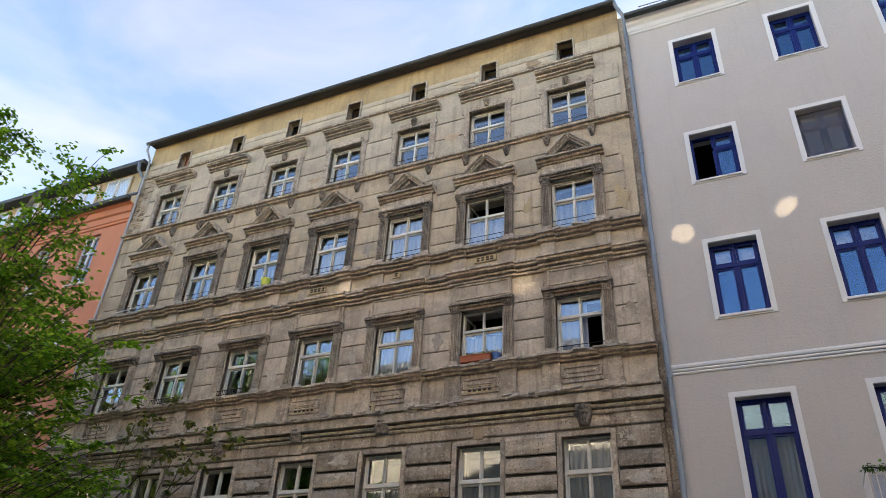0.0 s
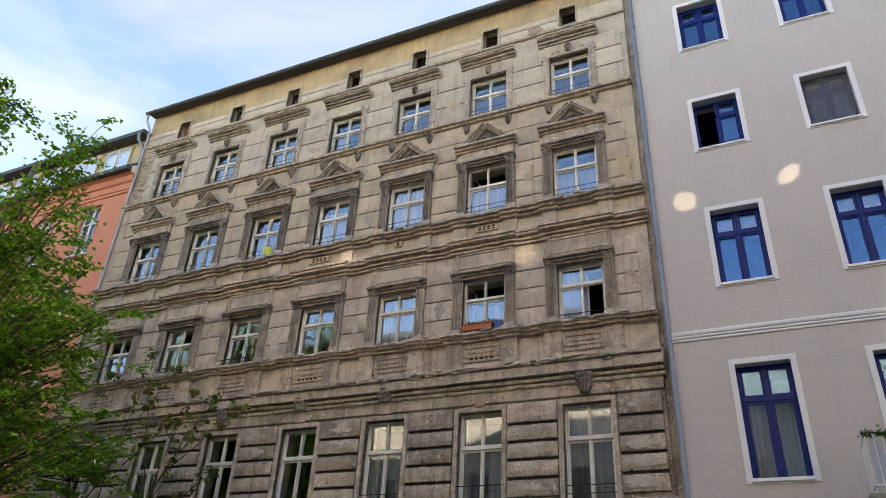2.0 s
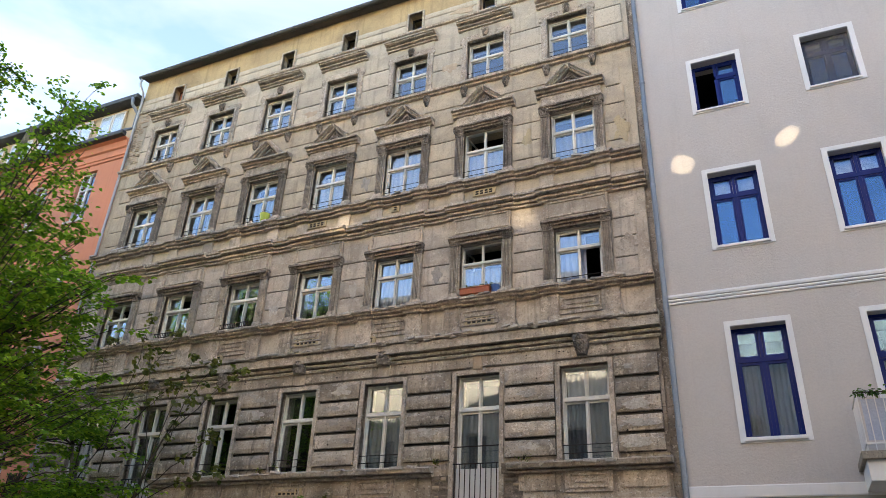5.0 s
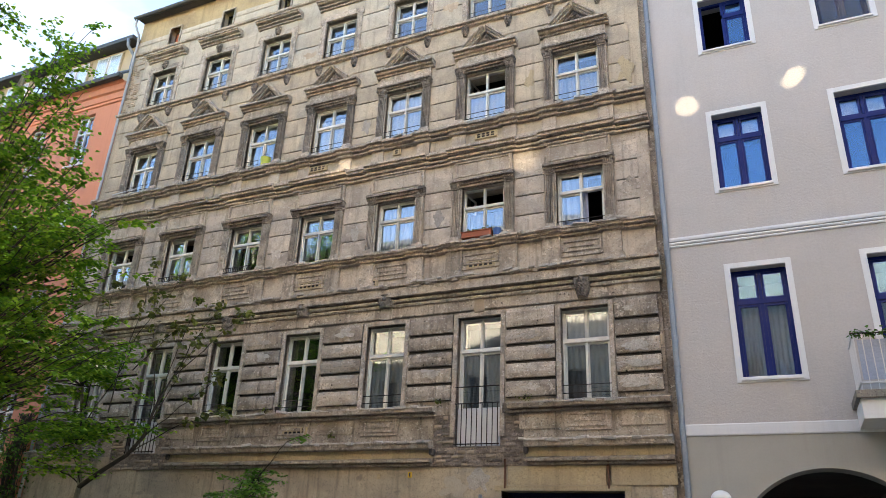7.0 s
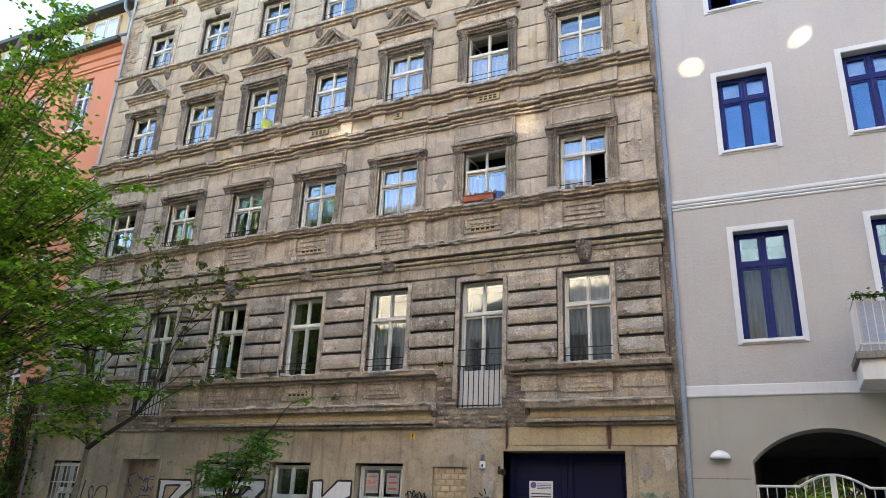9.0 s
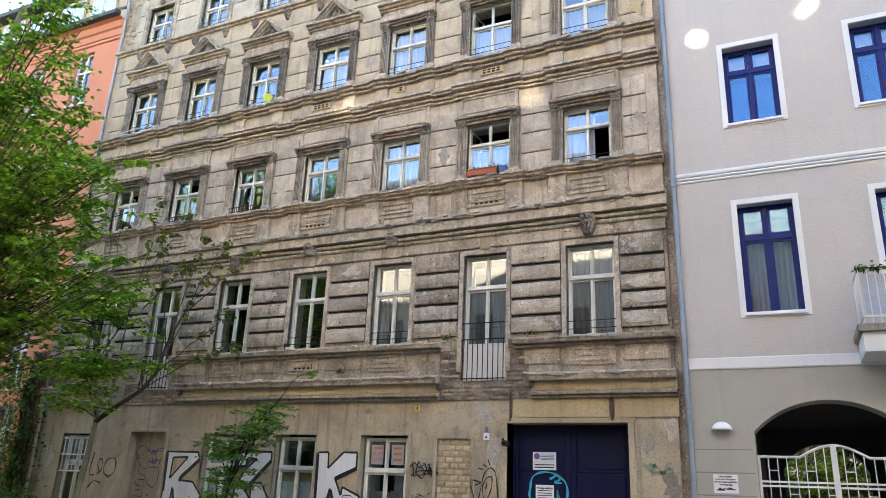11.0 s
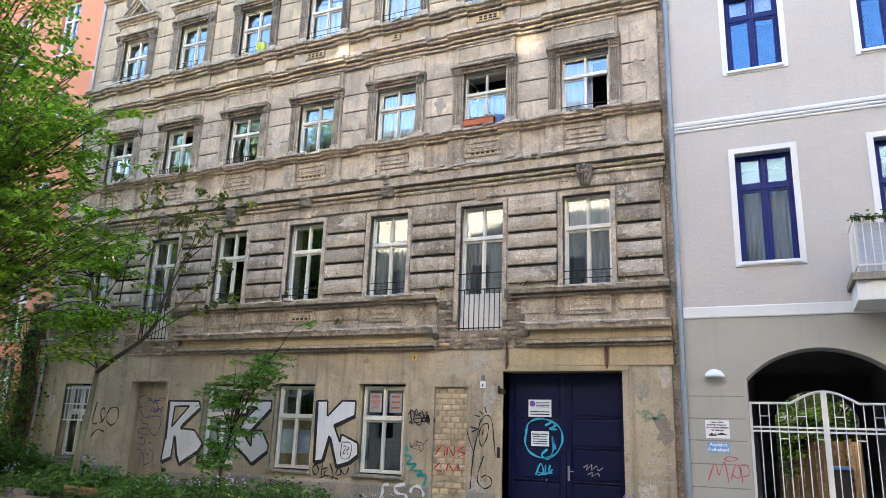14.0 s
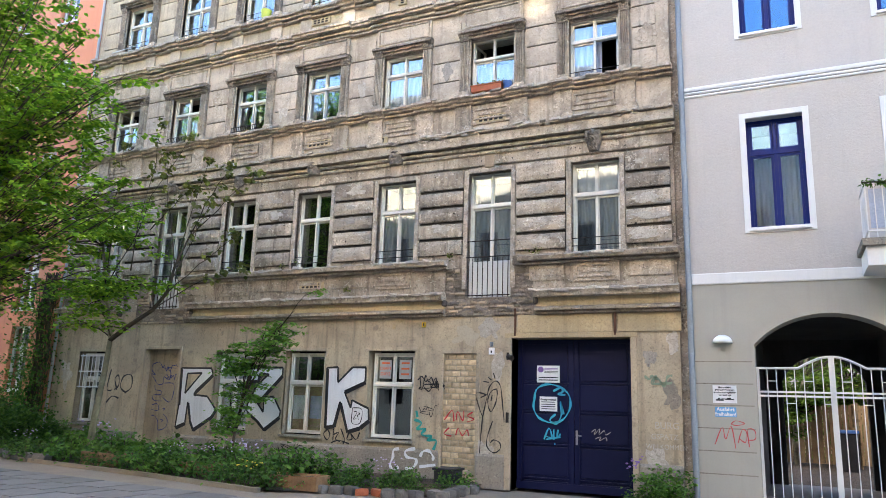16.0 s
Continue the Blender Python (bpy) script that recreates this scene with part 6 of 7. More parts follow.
part("roof", boxes((GX0, GX1, -0.3, 6.4, 18.03, 18.13)), M["roof"], grey, "flat dark roof")
rr = part("roof_rail", boxes((4.0, GX1, -0.2, -0.18, 18.5, 18.52)), M["zinc"], grey, "thin snow guard rail")
for k in range(28):
    x = 4.0 + k * 0.33
    part("rail_post", boxes((x, x + 0.015, -0.2, -0.18, 18.12, 18.5)), M["zinc"], rr)
bm = boxes((3.7, 4.05, 0.3, 0.7, 18.1, 18.75), (3.66, 4.09, 0.26, 0.74, 18.75, 18.82), bevel=0.02)
cyl(bm, (3.87, 0.5, 18.82), (3.87, 0.5, 19.1), 0.12, None, 12)
part("roof_vent", bm, M["zinc"], grey, "silvery roof vent")
part("side_wall", boxes((GX0, GX0 + 0.2, 0.45, 6.2, 4.05, 18.0)), M["grey_wall"], grey)
part("side_wall", boxes((GX1 - 0.2, GX1, 0.45, 6.2, 0, 18.0)), M["grey_wall"], grey)
part("back_wall", boxes((GX0, GX1, 6.0, 6.2, 4.05, 18.0)), M["grey_wall"], grey)

# ground floor with the arched passage
AX, AW, AS, AT = 5.845, 1.195, 2.84, 3.37
AR = (AW * AW + (AT - AS) ** 2) / (2 * (AT - AS))


def arch_z(x, ax=AX, at=AT, ar=AR):
    return at - ar + math.sqrt(max(0, ar * ar - (x - ax) ** 2))


def arch_wall(name, x0, x1, ztop, y0, y1, ax, aw, a_s, a_t, mat, parent, label=""):
    ar = (aw * aw + (a_t - a_s) ** 2) / (2 * (a_t - a_s))
    xs = [ax - aw + 2 * aw * k / 28 for k in range(29)]
    bm = bmesh.new()

    def quad(*p):
        bm.faces.new([bm.verts.new(q) for q in p])
    for y, fl in ((y0, 1), (y1, -1)):
        for p in ([(x0, y, 0), (ax - aw, y, 0), (ax - aw, y, ztop), (x0, y, ztop)], [(ax + aw, y, 0), (x1, y, 0), (x1, y, ztop), (ax + aw, y, ztop)]):
            quad(*(p[::fl]))
        for a, b in zip(xs, xs[1:]):
            quad(*[(a, y, arch_z(a, ax, a_t, ar)), (b, y, arch_z(b, ax, a_t, ar)), (b, y, ztop), (a, y, ztop)][::fl])
    for a, b in zip(xs, xs[1:]):
        quad((a, y1, arch_z(a, ax, a_t, ar)), (b, y1, arch_z(b, ax, a_t, ar)), (b, y0, arch_z(b, ax, a_t, ar)), (a, y0, arch_z(a, ax, a_t, ar)))
    quad((ax - aw, y0, 0), (ax - aw, y1, 0), (ax - aw, y1, a_s), (ax - aw, y0, a_s))
    quad((ax + aw, y1, 0), (ax + aw, y0, 0), (ax + aw, y0, a_s), (ax + aw, y1, a_s))
    bmesh.ops.remove_doubles(bm, verts=bm.verts, dist=0.0005)
    return part(name, bm, mat, parent, label)


arch_wall("wall", GX0, GX1, 4.05, GYF, 0.5, AX, AW, AS, AT, M["grey_base"], grey, "beige-grey smooth ground-floor render")
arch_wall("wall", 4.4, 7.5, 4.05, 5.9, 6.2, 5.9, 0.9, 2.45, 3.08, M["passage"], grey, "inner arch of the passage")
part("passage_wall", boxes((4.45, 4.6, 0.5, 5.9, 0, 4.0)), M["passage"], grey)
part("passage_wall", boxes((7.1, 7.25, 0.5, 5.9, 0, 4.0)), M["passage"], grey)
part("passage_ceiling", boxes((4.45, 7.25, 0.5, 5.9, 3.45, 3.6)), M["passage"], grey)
for z in (2.53, 2.14, 1.76, 1.36, 0.97, 0.58):
    for xa, xb in ((GX0, AX - AW - 0.05), (AX + AW + 0.05, GX1)):
        part("joint", boxes((xa, xb, GYF - 0.002, GYF + 0.01, z - 0.009, z + 0.009)), M["plinth"], grey)
gl = thing("wall_lamp", "round white opal wall lamp on grey render", "lamp")
bm = bmesh.new()
bmesh.ops.create_uvsphere(bm, u_segments=20, v_segments=12, radius=0.17)
bmesh.ops.delete(bm, geom=[v for v in bm.verts if v.co.z < -0.03], context="VERTS")
bmesh.ops.holes_fill(bm, edges=bm.edges)
for v in bm.verts:
    v.co = Vector((v.co.x, v.co.y * 0.75, v.co.z * 0.85))
bmesh.ops.translate(bm, verts=bm.verts, vec=(4.13, -0.12, 2.86))
part("shade", bm, M["lamp_shell"], gl, smooth=True)
s1 = sign("towing_sign", "white sign about towing of wrongly parked vehicles", 3.92, 4.32, 1.80, 2.11, GYF, M["sign_white"],
          [("Unberechtigt", 4.12, 2.075, 0.04), ("parkende Fahrzeuge", 4.12, 2.03, 0.04), ("werden kostenpflichtig", 4.12, 1.985, 0.04), ("abgeschleppt", 4.12, 1.94, 0.04)], M["ink"],
          bars=[(3.97, 4.1, 1.84, 1.865, M["ink"]), (4.0, 4.04, 1.865, 1.89, M["ink"]), (4.12, 4.27, 1.855, 1.875, M["ink"]), (4.15, 4.22, 1.875, 1.895, M["ink"]), (4.06, 4.14, 1.868, 1.88, M["ink"])])
s2 = sign("exit_sign", "light blue enamel sign asking to keep the exit clear", 3.945, 4.30, 1.56, 1.73, GYF, M["sign_blue"],
          [("Ausfahrt", 4.12, 1.69, 0.085), ("freihalten!", 4.12, 1.605, 0.085)], M["sign_white"])
mp = thing("red_tag", "red spray-painted tag on grey render", "graffiti")
strokes("tag", [[(3.92, 1.08), (4.05, 1.38), (4.1, 1.18), (4.2, 1.4), (4.26, 1.02)], [(4.3, 1.12), (4.38, 1.35), (4.45, 1.3), (4.42, 1.14), (4.32, 1.2)], [(4.48, 1.06), (4.47, 1.36), (4.58, 1.34), (4.58, 1.2), (4.46, 1.18)], [(4.2, 1.44), (4.28, 1.5), (4.42, 1.46), (4.3, 1.42), (4.2, 1.44)]], 0.016, GYF - 0.004, M["red_paint"], mp)

# passage gate
pg = thing("passage_gate", "white painted steel gate with arched top in the passage", "gate")
gyy = 0.12


def gate_top(x):
    u = abs(x - AX)
    return 2.43 if u > 0.52 else 2.43 + 0.2 * math.cos(u / 0.52 * math.pi / 2)


v, f = tube([(4.68 + 2.33 * k / 40, gyy, gate_top(4.68 + 2.33 * k / 40)) for k in range(41)], 0.022, 6)
hang("top_rail", mesh_of("top_rail", v, f, M["white_metal"]), pg)
for z in (2.02, 1.95, 0.2):
    part("cross_rail", boxes((4.68, 7.01, gyy - 0.018, gyy + 0.018, z - 0.016, z + 0.016)), M["white_metal"], pg)
part("centre_post", boxes((AX - 0.045, AX + 0.045, gyy - 0.03, gyy + 0.03, 0.04, 2.63), bevel=0.006), M["white_metal"], pg)
part("side_post", boxes((4.655, 4.7, gyy - 0.025, gyy + 0.025, 0.02, 2.45), bevel=0.004), M["white_metal"], pg)
part("side_post", boxes((6.99, 7.035, gyy - 0.025, gyy + 0.025, 0.02, 2.45), bevel=0.004), M["white_metal"], pg)
for k in range(1, 16):
    x = 4.68 + 2.33 * k / 16
    if abs(x - AX) < 0.08:
        continue
    v, f = tube([(x, gyy, 0.12), (x, gyy, gate_top(x))], 0.0085, 6)
    hang("bar", mesh_of("bar", v, f, M["white_metal"]), pg)
    if k % 4 in (1, 3):
        part("link", boxes((x, x + 2.33 / 16, gyy - 0.01, gyy + 0.01, 2.2 if k % 4 == 1 else 1.82, 2.215 if k % 4 == 1 else 1.835)), M["white_metal"], pg)

# balcony
bal = thing("balcony", "white balcony with steel railing and green garland", "balcony")
part("slab", boxes((6.42, 8.7, -1.05, GYF, 3.98, 4.30), bevel=0.01), M["white_trim"], bal)
part("slab_edge", boxes((6.36, 8.76, -1.12, GYF, 4.30, 4.42), bevel=0.012), M["plinth"], bal, "grey slab edge")
for x0, x1, y0, y1 in ((6.46, 8.66, -1.03, -1.0), (6.46, 6.49, -1.03, GYF), (8.63, 8.66, -1.03, GYF)):
    for z in (5.36, 4.55):
        part("rail", boxes((x0, x1, y0, y1, z - 0.015, z + 0.015), bevel=0.004), M["white_metal"], bal)
for k in range(19):
    x = 6.47 + k * 0.12
    part("baluster", boxes((x, x + 0.014, -1.022, -1.008, 4.42, 5.36)), M["white_metal"], bal)
for k in range(8):
    y = -0.95 + k * 0.12
    part("baluster", boxes((6.468, 6.482, y, y + 0.014, 4.42, 5.36)), M["white_metal"], bal)
part("screen", boxes((6.52, 8.62, -0.985, -0.98, 4.6, 5.25)), M["blue_curtain"], bal, "pale cloth screen behind the railing")

# ---- the red house ----
red = thing("red_house", "terracotta-orange apartment house with white windows and zinc attic", "building")
RC = [-15.4, -17.75, -20.1, -22.4]
RR = [(1.62, 3.5), (4.0, 5.75), (7.1, 9.0), (10.25, 12.15), (13.4, 15.4)]
RX0, RX1 = -25.0, XL - 0.03
rh = [(c - 0.42, c + 0.42, a, b) for c in RC for a, b in RR]
wall("wall", RX0, RX1, 0, 16.3, 0.0, 0.45, rh, M["red_wall"], red, "terracotta-orange render")
for c in RC:
    for a, b in RR:
        w, h = 0.84, b - a
        win = hang("window", ring(w, h, 0.055, 0.08, M["white_metal"], "window"), red, "white window", Matrix.Translation((c - 0.42, 0.12, a)))
        part("transom", boxes((0.05, w - 0.05, -0.01, 0.06, h * 0.64, h * 0.64 + 0.07), bevel=0.008), M["white_metal"], win)
        part("mullion", boxes((w / 2 - 0.035, w / 2 + 0.035, -0.012, 0.06, 0.05, h - 0.05), bevel=0.008), M["white_metal"], win)
        p = hang("pane", pane_mesh(w - 0.1, h - 0.1, M["glass"]), win, "", Matrix.Translation((0.05, 0.04, 0.05)))
        p.visible_shadow = False
        hang("room", room_mesh(w, h), win, "", Matrix.Translation((0, 0.35, 0)))
        part("sill", boxes((c - 0.46, c + 0.46, -0.06, 0.12, a - 0.05, a), bevel=0.008), M["white_metal"], red)
mould("eaves_cornice", [(0.02, 15.62), (0.05, 15.64), (0.05, 15.72), (0.09, 15.74), (0.09, 15.98), (0.16, 16.02), (0.18, 16.25), (0.3, 16.32)], RX0, RX1 + 0.05, M["red_wall"], red, "orange eaves cornice", 0.0, 2.0)
part("gutter", boxes((RX0, RX1 + 0.08, -0.5, -0.28, 16.3, 16.48), bevel=0.07), M["gutter"], red, "dark gutter")
part("attic_wall", boxes((RX0, RX1, 0.1, 0.4, 16.3, 18.1)), M["attic_cream"], red, "cream attic wall")
for k in range(5):
    x = -14.45 - k * 1.62
    w = part("attic_window", boxes((x - 1.28, x, 0.04, 0.11, 16.82, 17.9)), M["attic_cream"], red)
    for s in (0, 1):
        xx = x - 1.22 + s * 0.62
        hang("sash", ring(0.56, 0.98, 0.05, 0.05, M["white_metal"], "sash"), w, "", Matrix.Translation((xx, 0.01, 16.87)))
        part("pane", boxes((xx + 0.04, xx + 0.52, 0.026, 0.03, 16.91, 17.81)), M["glass"], w)
        part("blind", boxes((xx + 0.04, xx + 0.52, 0.036, 0.039, 16.91, 17.81)), M["sign_white"], w, "pale blind")
part("attic_roof", boxes((RX0, RX1 + 0.05, -0.32, 5.0, 18.02, 18.2), bevel=0.03), M["gutter"], red, "dark zinc attic roof edge")
part("attic_side", boxes((RX1 - 0.02, RX1 + 0.02, 0.1, 4.0, 16.3, 18.02)), M["zinc"], red, "zinc-clad attic side")
pipe("downpipe", [(RX1 - 0.15, -0.3, 18.05), (RX1 - 0.15, -0.26, 17.8), (RX1 - 0.1, 0.02, 17.55), (RX1 - 0.1, 0.02, 16.9), (RX1 - 0.2, -0.3, 16.6), (RX1 - 0.25, -0.38, 16.45)], 0.06, M["zinc"], red, "zinc downpipe", 10)
part("side_wall", boxes((RX0, RX0 + 0.3, 0.45, 8, 0, 16.3)), M["red_wall"], red)
part("side_wall", boxes((RX1 - 0.3, RX1, 0.45, 8, 0, 16.3)), M["red_wall"], red)

# unseen walls and roof added to shade the lower part of the opposite house
part("next_house_wall", boxes((GX1, 70, -0.05, 0.4, 0, 19.4), (GX1, 70, 7.6, 8, 0, 19.4)), M["grey_base"], grey, "plain unseen wall added to keep the low sun off the opposite front")
part("next_house_roof", boxes((GX1, 70, -0.05, 8, 19.4, 19.6)), M["roof"], grey)

# ---- houses across the street ----
opp = thing("opposite_house", "sunlit cream apartment house across the street", "building")
OH = [(x, x + 1.1, z, z + 1.9) for x in [-38 + 2.6 * k for k in range(30)] for z in (1.6, 5.2, 8.8)]
wall("wall", -95, 40, 0, 18.6, -20.5, -20.0, OH, M["opposite"], opp, "cream render")
part("back_wall", boxes((-95, 40, -21.2, -21.0, 0, 18.6)), M["room"], opp)
part("roof", boxes((-95.2, 40.2, -26, -19.6, 18.6, 18.9)), M["roof"], opp)

# ---- ground ----
def gz(x):
    return max(0.0, -x) * 0.009


g = boxes((-600, 600, -600, 600, -0.5, -0.16))
tagged(part("ground", g, M["asphalt"]), "grey asphalt street and open ground", "ground", kind="structure")
bm = bmesh.new()
xs = [-60, -14, -10, -6, -3, 0, 4, 60]
for y0, y1 in ((-7.4, 0.3),):
    t0 = [bm.verts.new((x, y0, gz(x) - 0.03)) for x in xs]
    t1 = [bm.verts.new((x, y1, gz(x) - 0.03)) for x in xs]
    b0 = [bm.verts.new((x, y0, -0.2)) for x in xs]
    for i in range(len(xs) - 1):
        bm.faces.new((t0[i], t0[i + 1], t1[i + 1], t1[i]))
        bm.faces.new((b0[i], b0[i + 1], t0[i + 1], t0[i]))
pav = tagged(part("pavement", bm, M["sand"]), "sandy pavement bed with granite slabs", "pavement", kind="structure")
part("passage_floor", boxes((4.45, 7.25, 0.3, 6.2, -0.1, 0.0)), M["paving"], pav)
far_pav = tagged(part("pavement", boxes((-60, 60, -20.0, -11.5, -0.16, 0.0)), M["paving"]), "far pavement of granite slabs", "pavement", kind="structure")
slabs_m = [slab(0.76, 0.76, 0.03, M["paving"], s, 0.006, 0.003, 4) for s in (1, 2, 3)]


def edge_y(x):
    P = [(-30, -2.2), (-14, -2.45), (-10.5, -2.85), (-6.75, -3.05), (-3.6, -3.45), (-3.0, -3.2), (-2.4, -2.6), (-0.6, -2.3), (-0.4, -0.3), (60, -0.3)]
    for (a, b), (c, d) in zip(P, P[1:]):
        if a <= x <= c:
            return b + (d - b) * (x - a) / (c - a)
    return -0.3


n = 0
for j in range(5):
    for i in range(26):
        x, y = -16 + i * 0.78 + 0.39 * (j % 2), -7.3 + j * 0.78
        if y + 0.78 > edge_y(x + 0.4) - 0.7 or y + 0.78 > edge_y(x) - 0.7:
            continue
        hang("paving_slab", slabs_m[(i + j) % 3], pav, "", Matrix.Translation((x, y, gz(x) - 0.025)) @ pose(0, 0, 0, -90, 0, 0))
# planting bed
bm = bmesh.new()
rows = []
for i in range(60):
    x = -16 + i * (15.5 / 59)
    r = []
    for j in range(9):
        y = 0.02 + (edge_y(x) + 0.06 - 0.02) * j / 8
        z = gz(x) + 0.0 + (0.10 + 0.05 * noise.noise(Vector((x * 1.3, y * 1.3, 0)))) * min(1, (8 - j) / 2)
        r.append(bm.verts.new((x, y, z)))
    rows.append(r)
for a, b in zip(rows, rows[1:]):
    for j in range(8):
        bm.faces.new((a[j], a[j + 1], b[j + 1], b[j]))
tagged(part("planting_bed", bm, M["soil"]), "dark soil of the planted strip along the house", "soil", kind="structure")
bm = boxes((2.55, 3.75, -0.55, -0.06, -0.02, 0.1), bevel=0.04)
tagged(part("planting_bed", bm, M["soil"]), "small patch of soil beside the gate", "soil", kind="structure")
kb = thing("bed_edging", "low stone edging strip along the planted bed", "edging")
for i in range(28):
    x = -10.6 + i * 0.27
    if x > -3.4:
        break
    y = edge_y(x)
    part("edging_stone", boxes((x, x + 0.262, y - 0.05, y + 0.03, gz(x) - 0.05, gz(x) + 0.055), bevel=0.008), M["sand"], kb)


def rock(w, d, h, seed, mat):
    bm = bmesh.new()
    bmesh.ops.create_cube(bm, size=1.0)
    bmesh.ops.subdivide_edges(bm, edges=bm.edges, cuts=3, use_grid_fill=True)
    for v in bm.verts:
        q = v.co.copy()
        s = q.normalized() * 0.62
        q = q.lerp(s, 0.35)
        q += Vector((1, 1, 1)) * 0.05 * noise.noise(v.co * 2.5 + Vector((seed, seed, 0)))
        v.co = Vector((q.x * w, q.y * d, q.z * h))
    me = bpy.data.meshes.new("sett")
    bm.to_mesh(me)
    bm.free()
    me.materials.append(mat)
    return me


setts = [rock(0.24, 0.2, 0.17, s, M["cobble"]) for s in (1.1, 4.7, 8.2)]
brs = [rock(0.23, 0.11, 0.12, 3.3, M["terracotta"])]
rl = random.Random(4)
for k in range(9):
    x = -2.5 + k * 0.24
    o = hang("granite_sett", setts[k % 3] if k not in (3, 4) else brs[0], None, "", Matrix.Translation((x, edge_y(x) + rl.uniform(-0.06, 0.06), 0.05)) @ pose(0, 0, 0, rl.uniform(-6, 6), rl.uniform(-6, 6), rl.uniform(-25, 25)))
    tagged(o, "rough granite sett edging the bed" if k not in (3, 4) else "reddish brick lying at the bed's edge", "stone", "edging stones")
for k in range(7):
    y = -2.1 + k * 0.26
    o = hang("granite_sett", setts[k % 3], None, "", Matrix.Translation((-0.45 + rl.uniform(-0.05, 0.05), y, 0.05)) @ pose(0, 0, 0, 0, 0, rl.uniform(-30, 60)))
    tagged(o, "rough granite sett edging the bed", "stone", "edging stones")
for k in range(9):
    x = -13.3 + k * 0.42
    o = hang("boulder", setts[k % 3], None, "", Matrix.Translation((x, edge_y(x) + 0.1, gz(x) + 0.07)) @ pose(0, 0, 0, 0, 0, rl.uniform(-40, 40)) @ Matrix.Diagonal((1.5, 1.2, 1.1, 1)))
    tagged(o, "field stone edging the planted strip", "stone", "edging stones")


def planter(x, y, w, d, h, rz):
    p = thing("planter_box", "weathered wooden planter box in the bed", "planter", "planter boxes", at=(x, y, gz(x)))
    p.rotation_euler = (0, 0, radians(rz))
    for nm, r in (("front_board", (-w / 2, w / 2, -d / 2, -d / 2 + 0.03, 0, h)), ("back_board", (-w / 2, w / 2, d / 2 - 0.03, d / 2, 0, h)),
                  ("side_board", (-w / 2, -w / 2 + 0.03, -d / 2 + 0.03, d / 2 - 0.03, 0, h)), ("side_board", (w / 2 - 0.03, w / 2, -d / 2 + 0.03, d / 2 - 0.03, 0, h)), ("soil", (-w / 2 + 0.03, w / 2 - 0.03, -d / 2 + 0.03, d / 2 - 0.03, 0, h - 0.04))):
        part(nm, boxes(r, bevel=0.004), M["soil"] if nm == "soil" else M["plank"], p)


planter(-3.05, -2.7, 1.05, 0.5, 0.25, 4)
planter(-5.6, -2.5, 0.75, 0.45, 0.27, 2)
planter(-8.3, -2.45, 1.1, 0.5, 0.3, -4)
bn = thing("plant_tub", "black plastic tub in the bed", "tub")
part("tub", boxes((-1.25, -0.8, -0.75, -0.35, 0.08, 0.38), (-1.28, -0.77, -0.78, -0.32, 0.35, 0.4), bevel=0.02), M["bin_black"], bn)

# courtyard seen through the passage
tagged(part("courtyard_ground", boxes((-2, 16, 6.2, 30, -0.12, -0.01)), M["soil"]), "trodden courtyard ground", "ground", kind="structure")
fen = thing("courtyard_fence", "brown wooden board fence in the courtyard", "fence")
for k in range(34):
    x = 3.5 + k * 0.2
    part("board", boxes((x, x + 0.185, 15.0, 15.03, 0.05, 2.05)), M["fence_wood"], fen)
for k in range(20):
    z = 0.1 + k * 0.1
    part("slat", boxes((7.0, 7.03, 12.2, 15.0, z, z + 0.085)), M["fence_wood"], fen)
bb = thing("waste_bin", "black waste bin with blue lid in the courtyard", "bin")
part("body", boxes((6.35, 6.95, 12.0, 12.7, 0.0, 1.15), bevel=0.04), M["bin_black"], bb)
part("lid", boxes((6.32, 6.98, 11.95, 12.75, 1.15, 1.25), bevel=0.03), M["bin_blue"], bb)
part("courtyard_wall", boxes((-2, 16, 24, 24.3, 0, 2.2)), M["opposite"], opp)
# walls added to keep the sun off the courtyard
rear = thing("courtyard_sun_block", "plain rendered walls added behind the courtyard to shade it", "building")
part("wall", boxes((-22, 45, 27.0, 27.5, 0, 11.0)), M["grey_base"], rear)
part("side_wall", boxes((16.2, 16.6, 8.0, 27.0, 0, 9.0)), M["grey_base"], rear)
# old iron fence before the red house
iff = thing("iron_fence", "dark iron front-garden fence overgrown by shrubs", "fence")
for k in range(22):
    x = -16.9 + k * 0.14
    part("bar", boxes((x, x + 0.014, -0.9, -0.886, gz(x), gz(x) + 1.25)), M["iron"], iff)
part("rail", boxes((-16.95, -13.85, -0.905, -0.88, 1.18, 1.21)), M["iron"], iff)
part("rail", boxes((-16.95, -13.85, -0.905, -0.88, 0.3, 0.33)), M["iron"], iff)

# broken plaster lying and hanging on along the ledges
crumb_m = [rock(0.22, 0.08, 0.06, s, M["stucco_light"]) for s in (2.1, 6.3, 9.9)]
rc = random.Random(77)
for z, n, y0 in ((7.52, 90, -0.29), (7.46, 40, -0.23), (3.93, 46, -0.25), (8.42, 44, -0.23), (4.66, 40, -0.22), (10.9, 40, -0.22), (11.61, 34, -0.23)):
    for k in range(n):
        x = XL + 0.3 + (XR - XL - 0.6) * (k + rc.uniform(-0.4, 0.4)) / n
        if z < 5 and (abs(x - COL[1]) < 1.1 or abs(x - COL[5]) < 1.1):
            continue
        s = rc.uniform(0.5, 1.5)
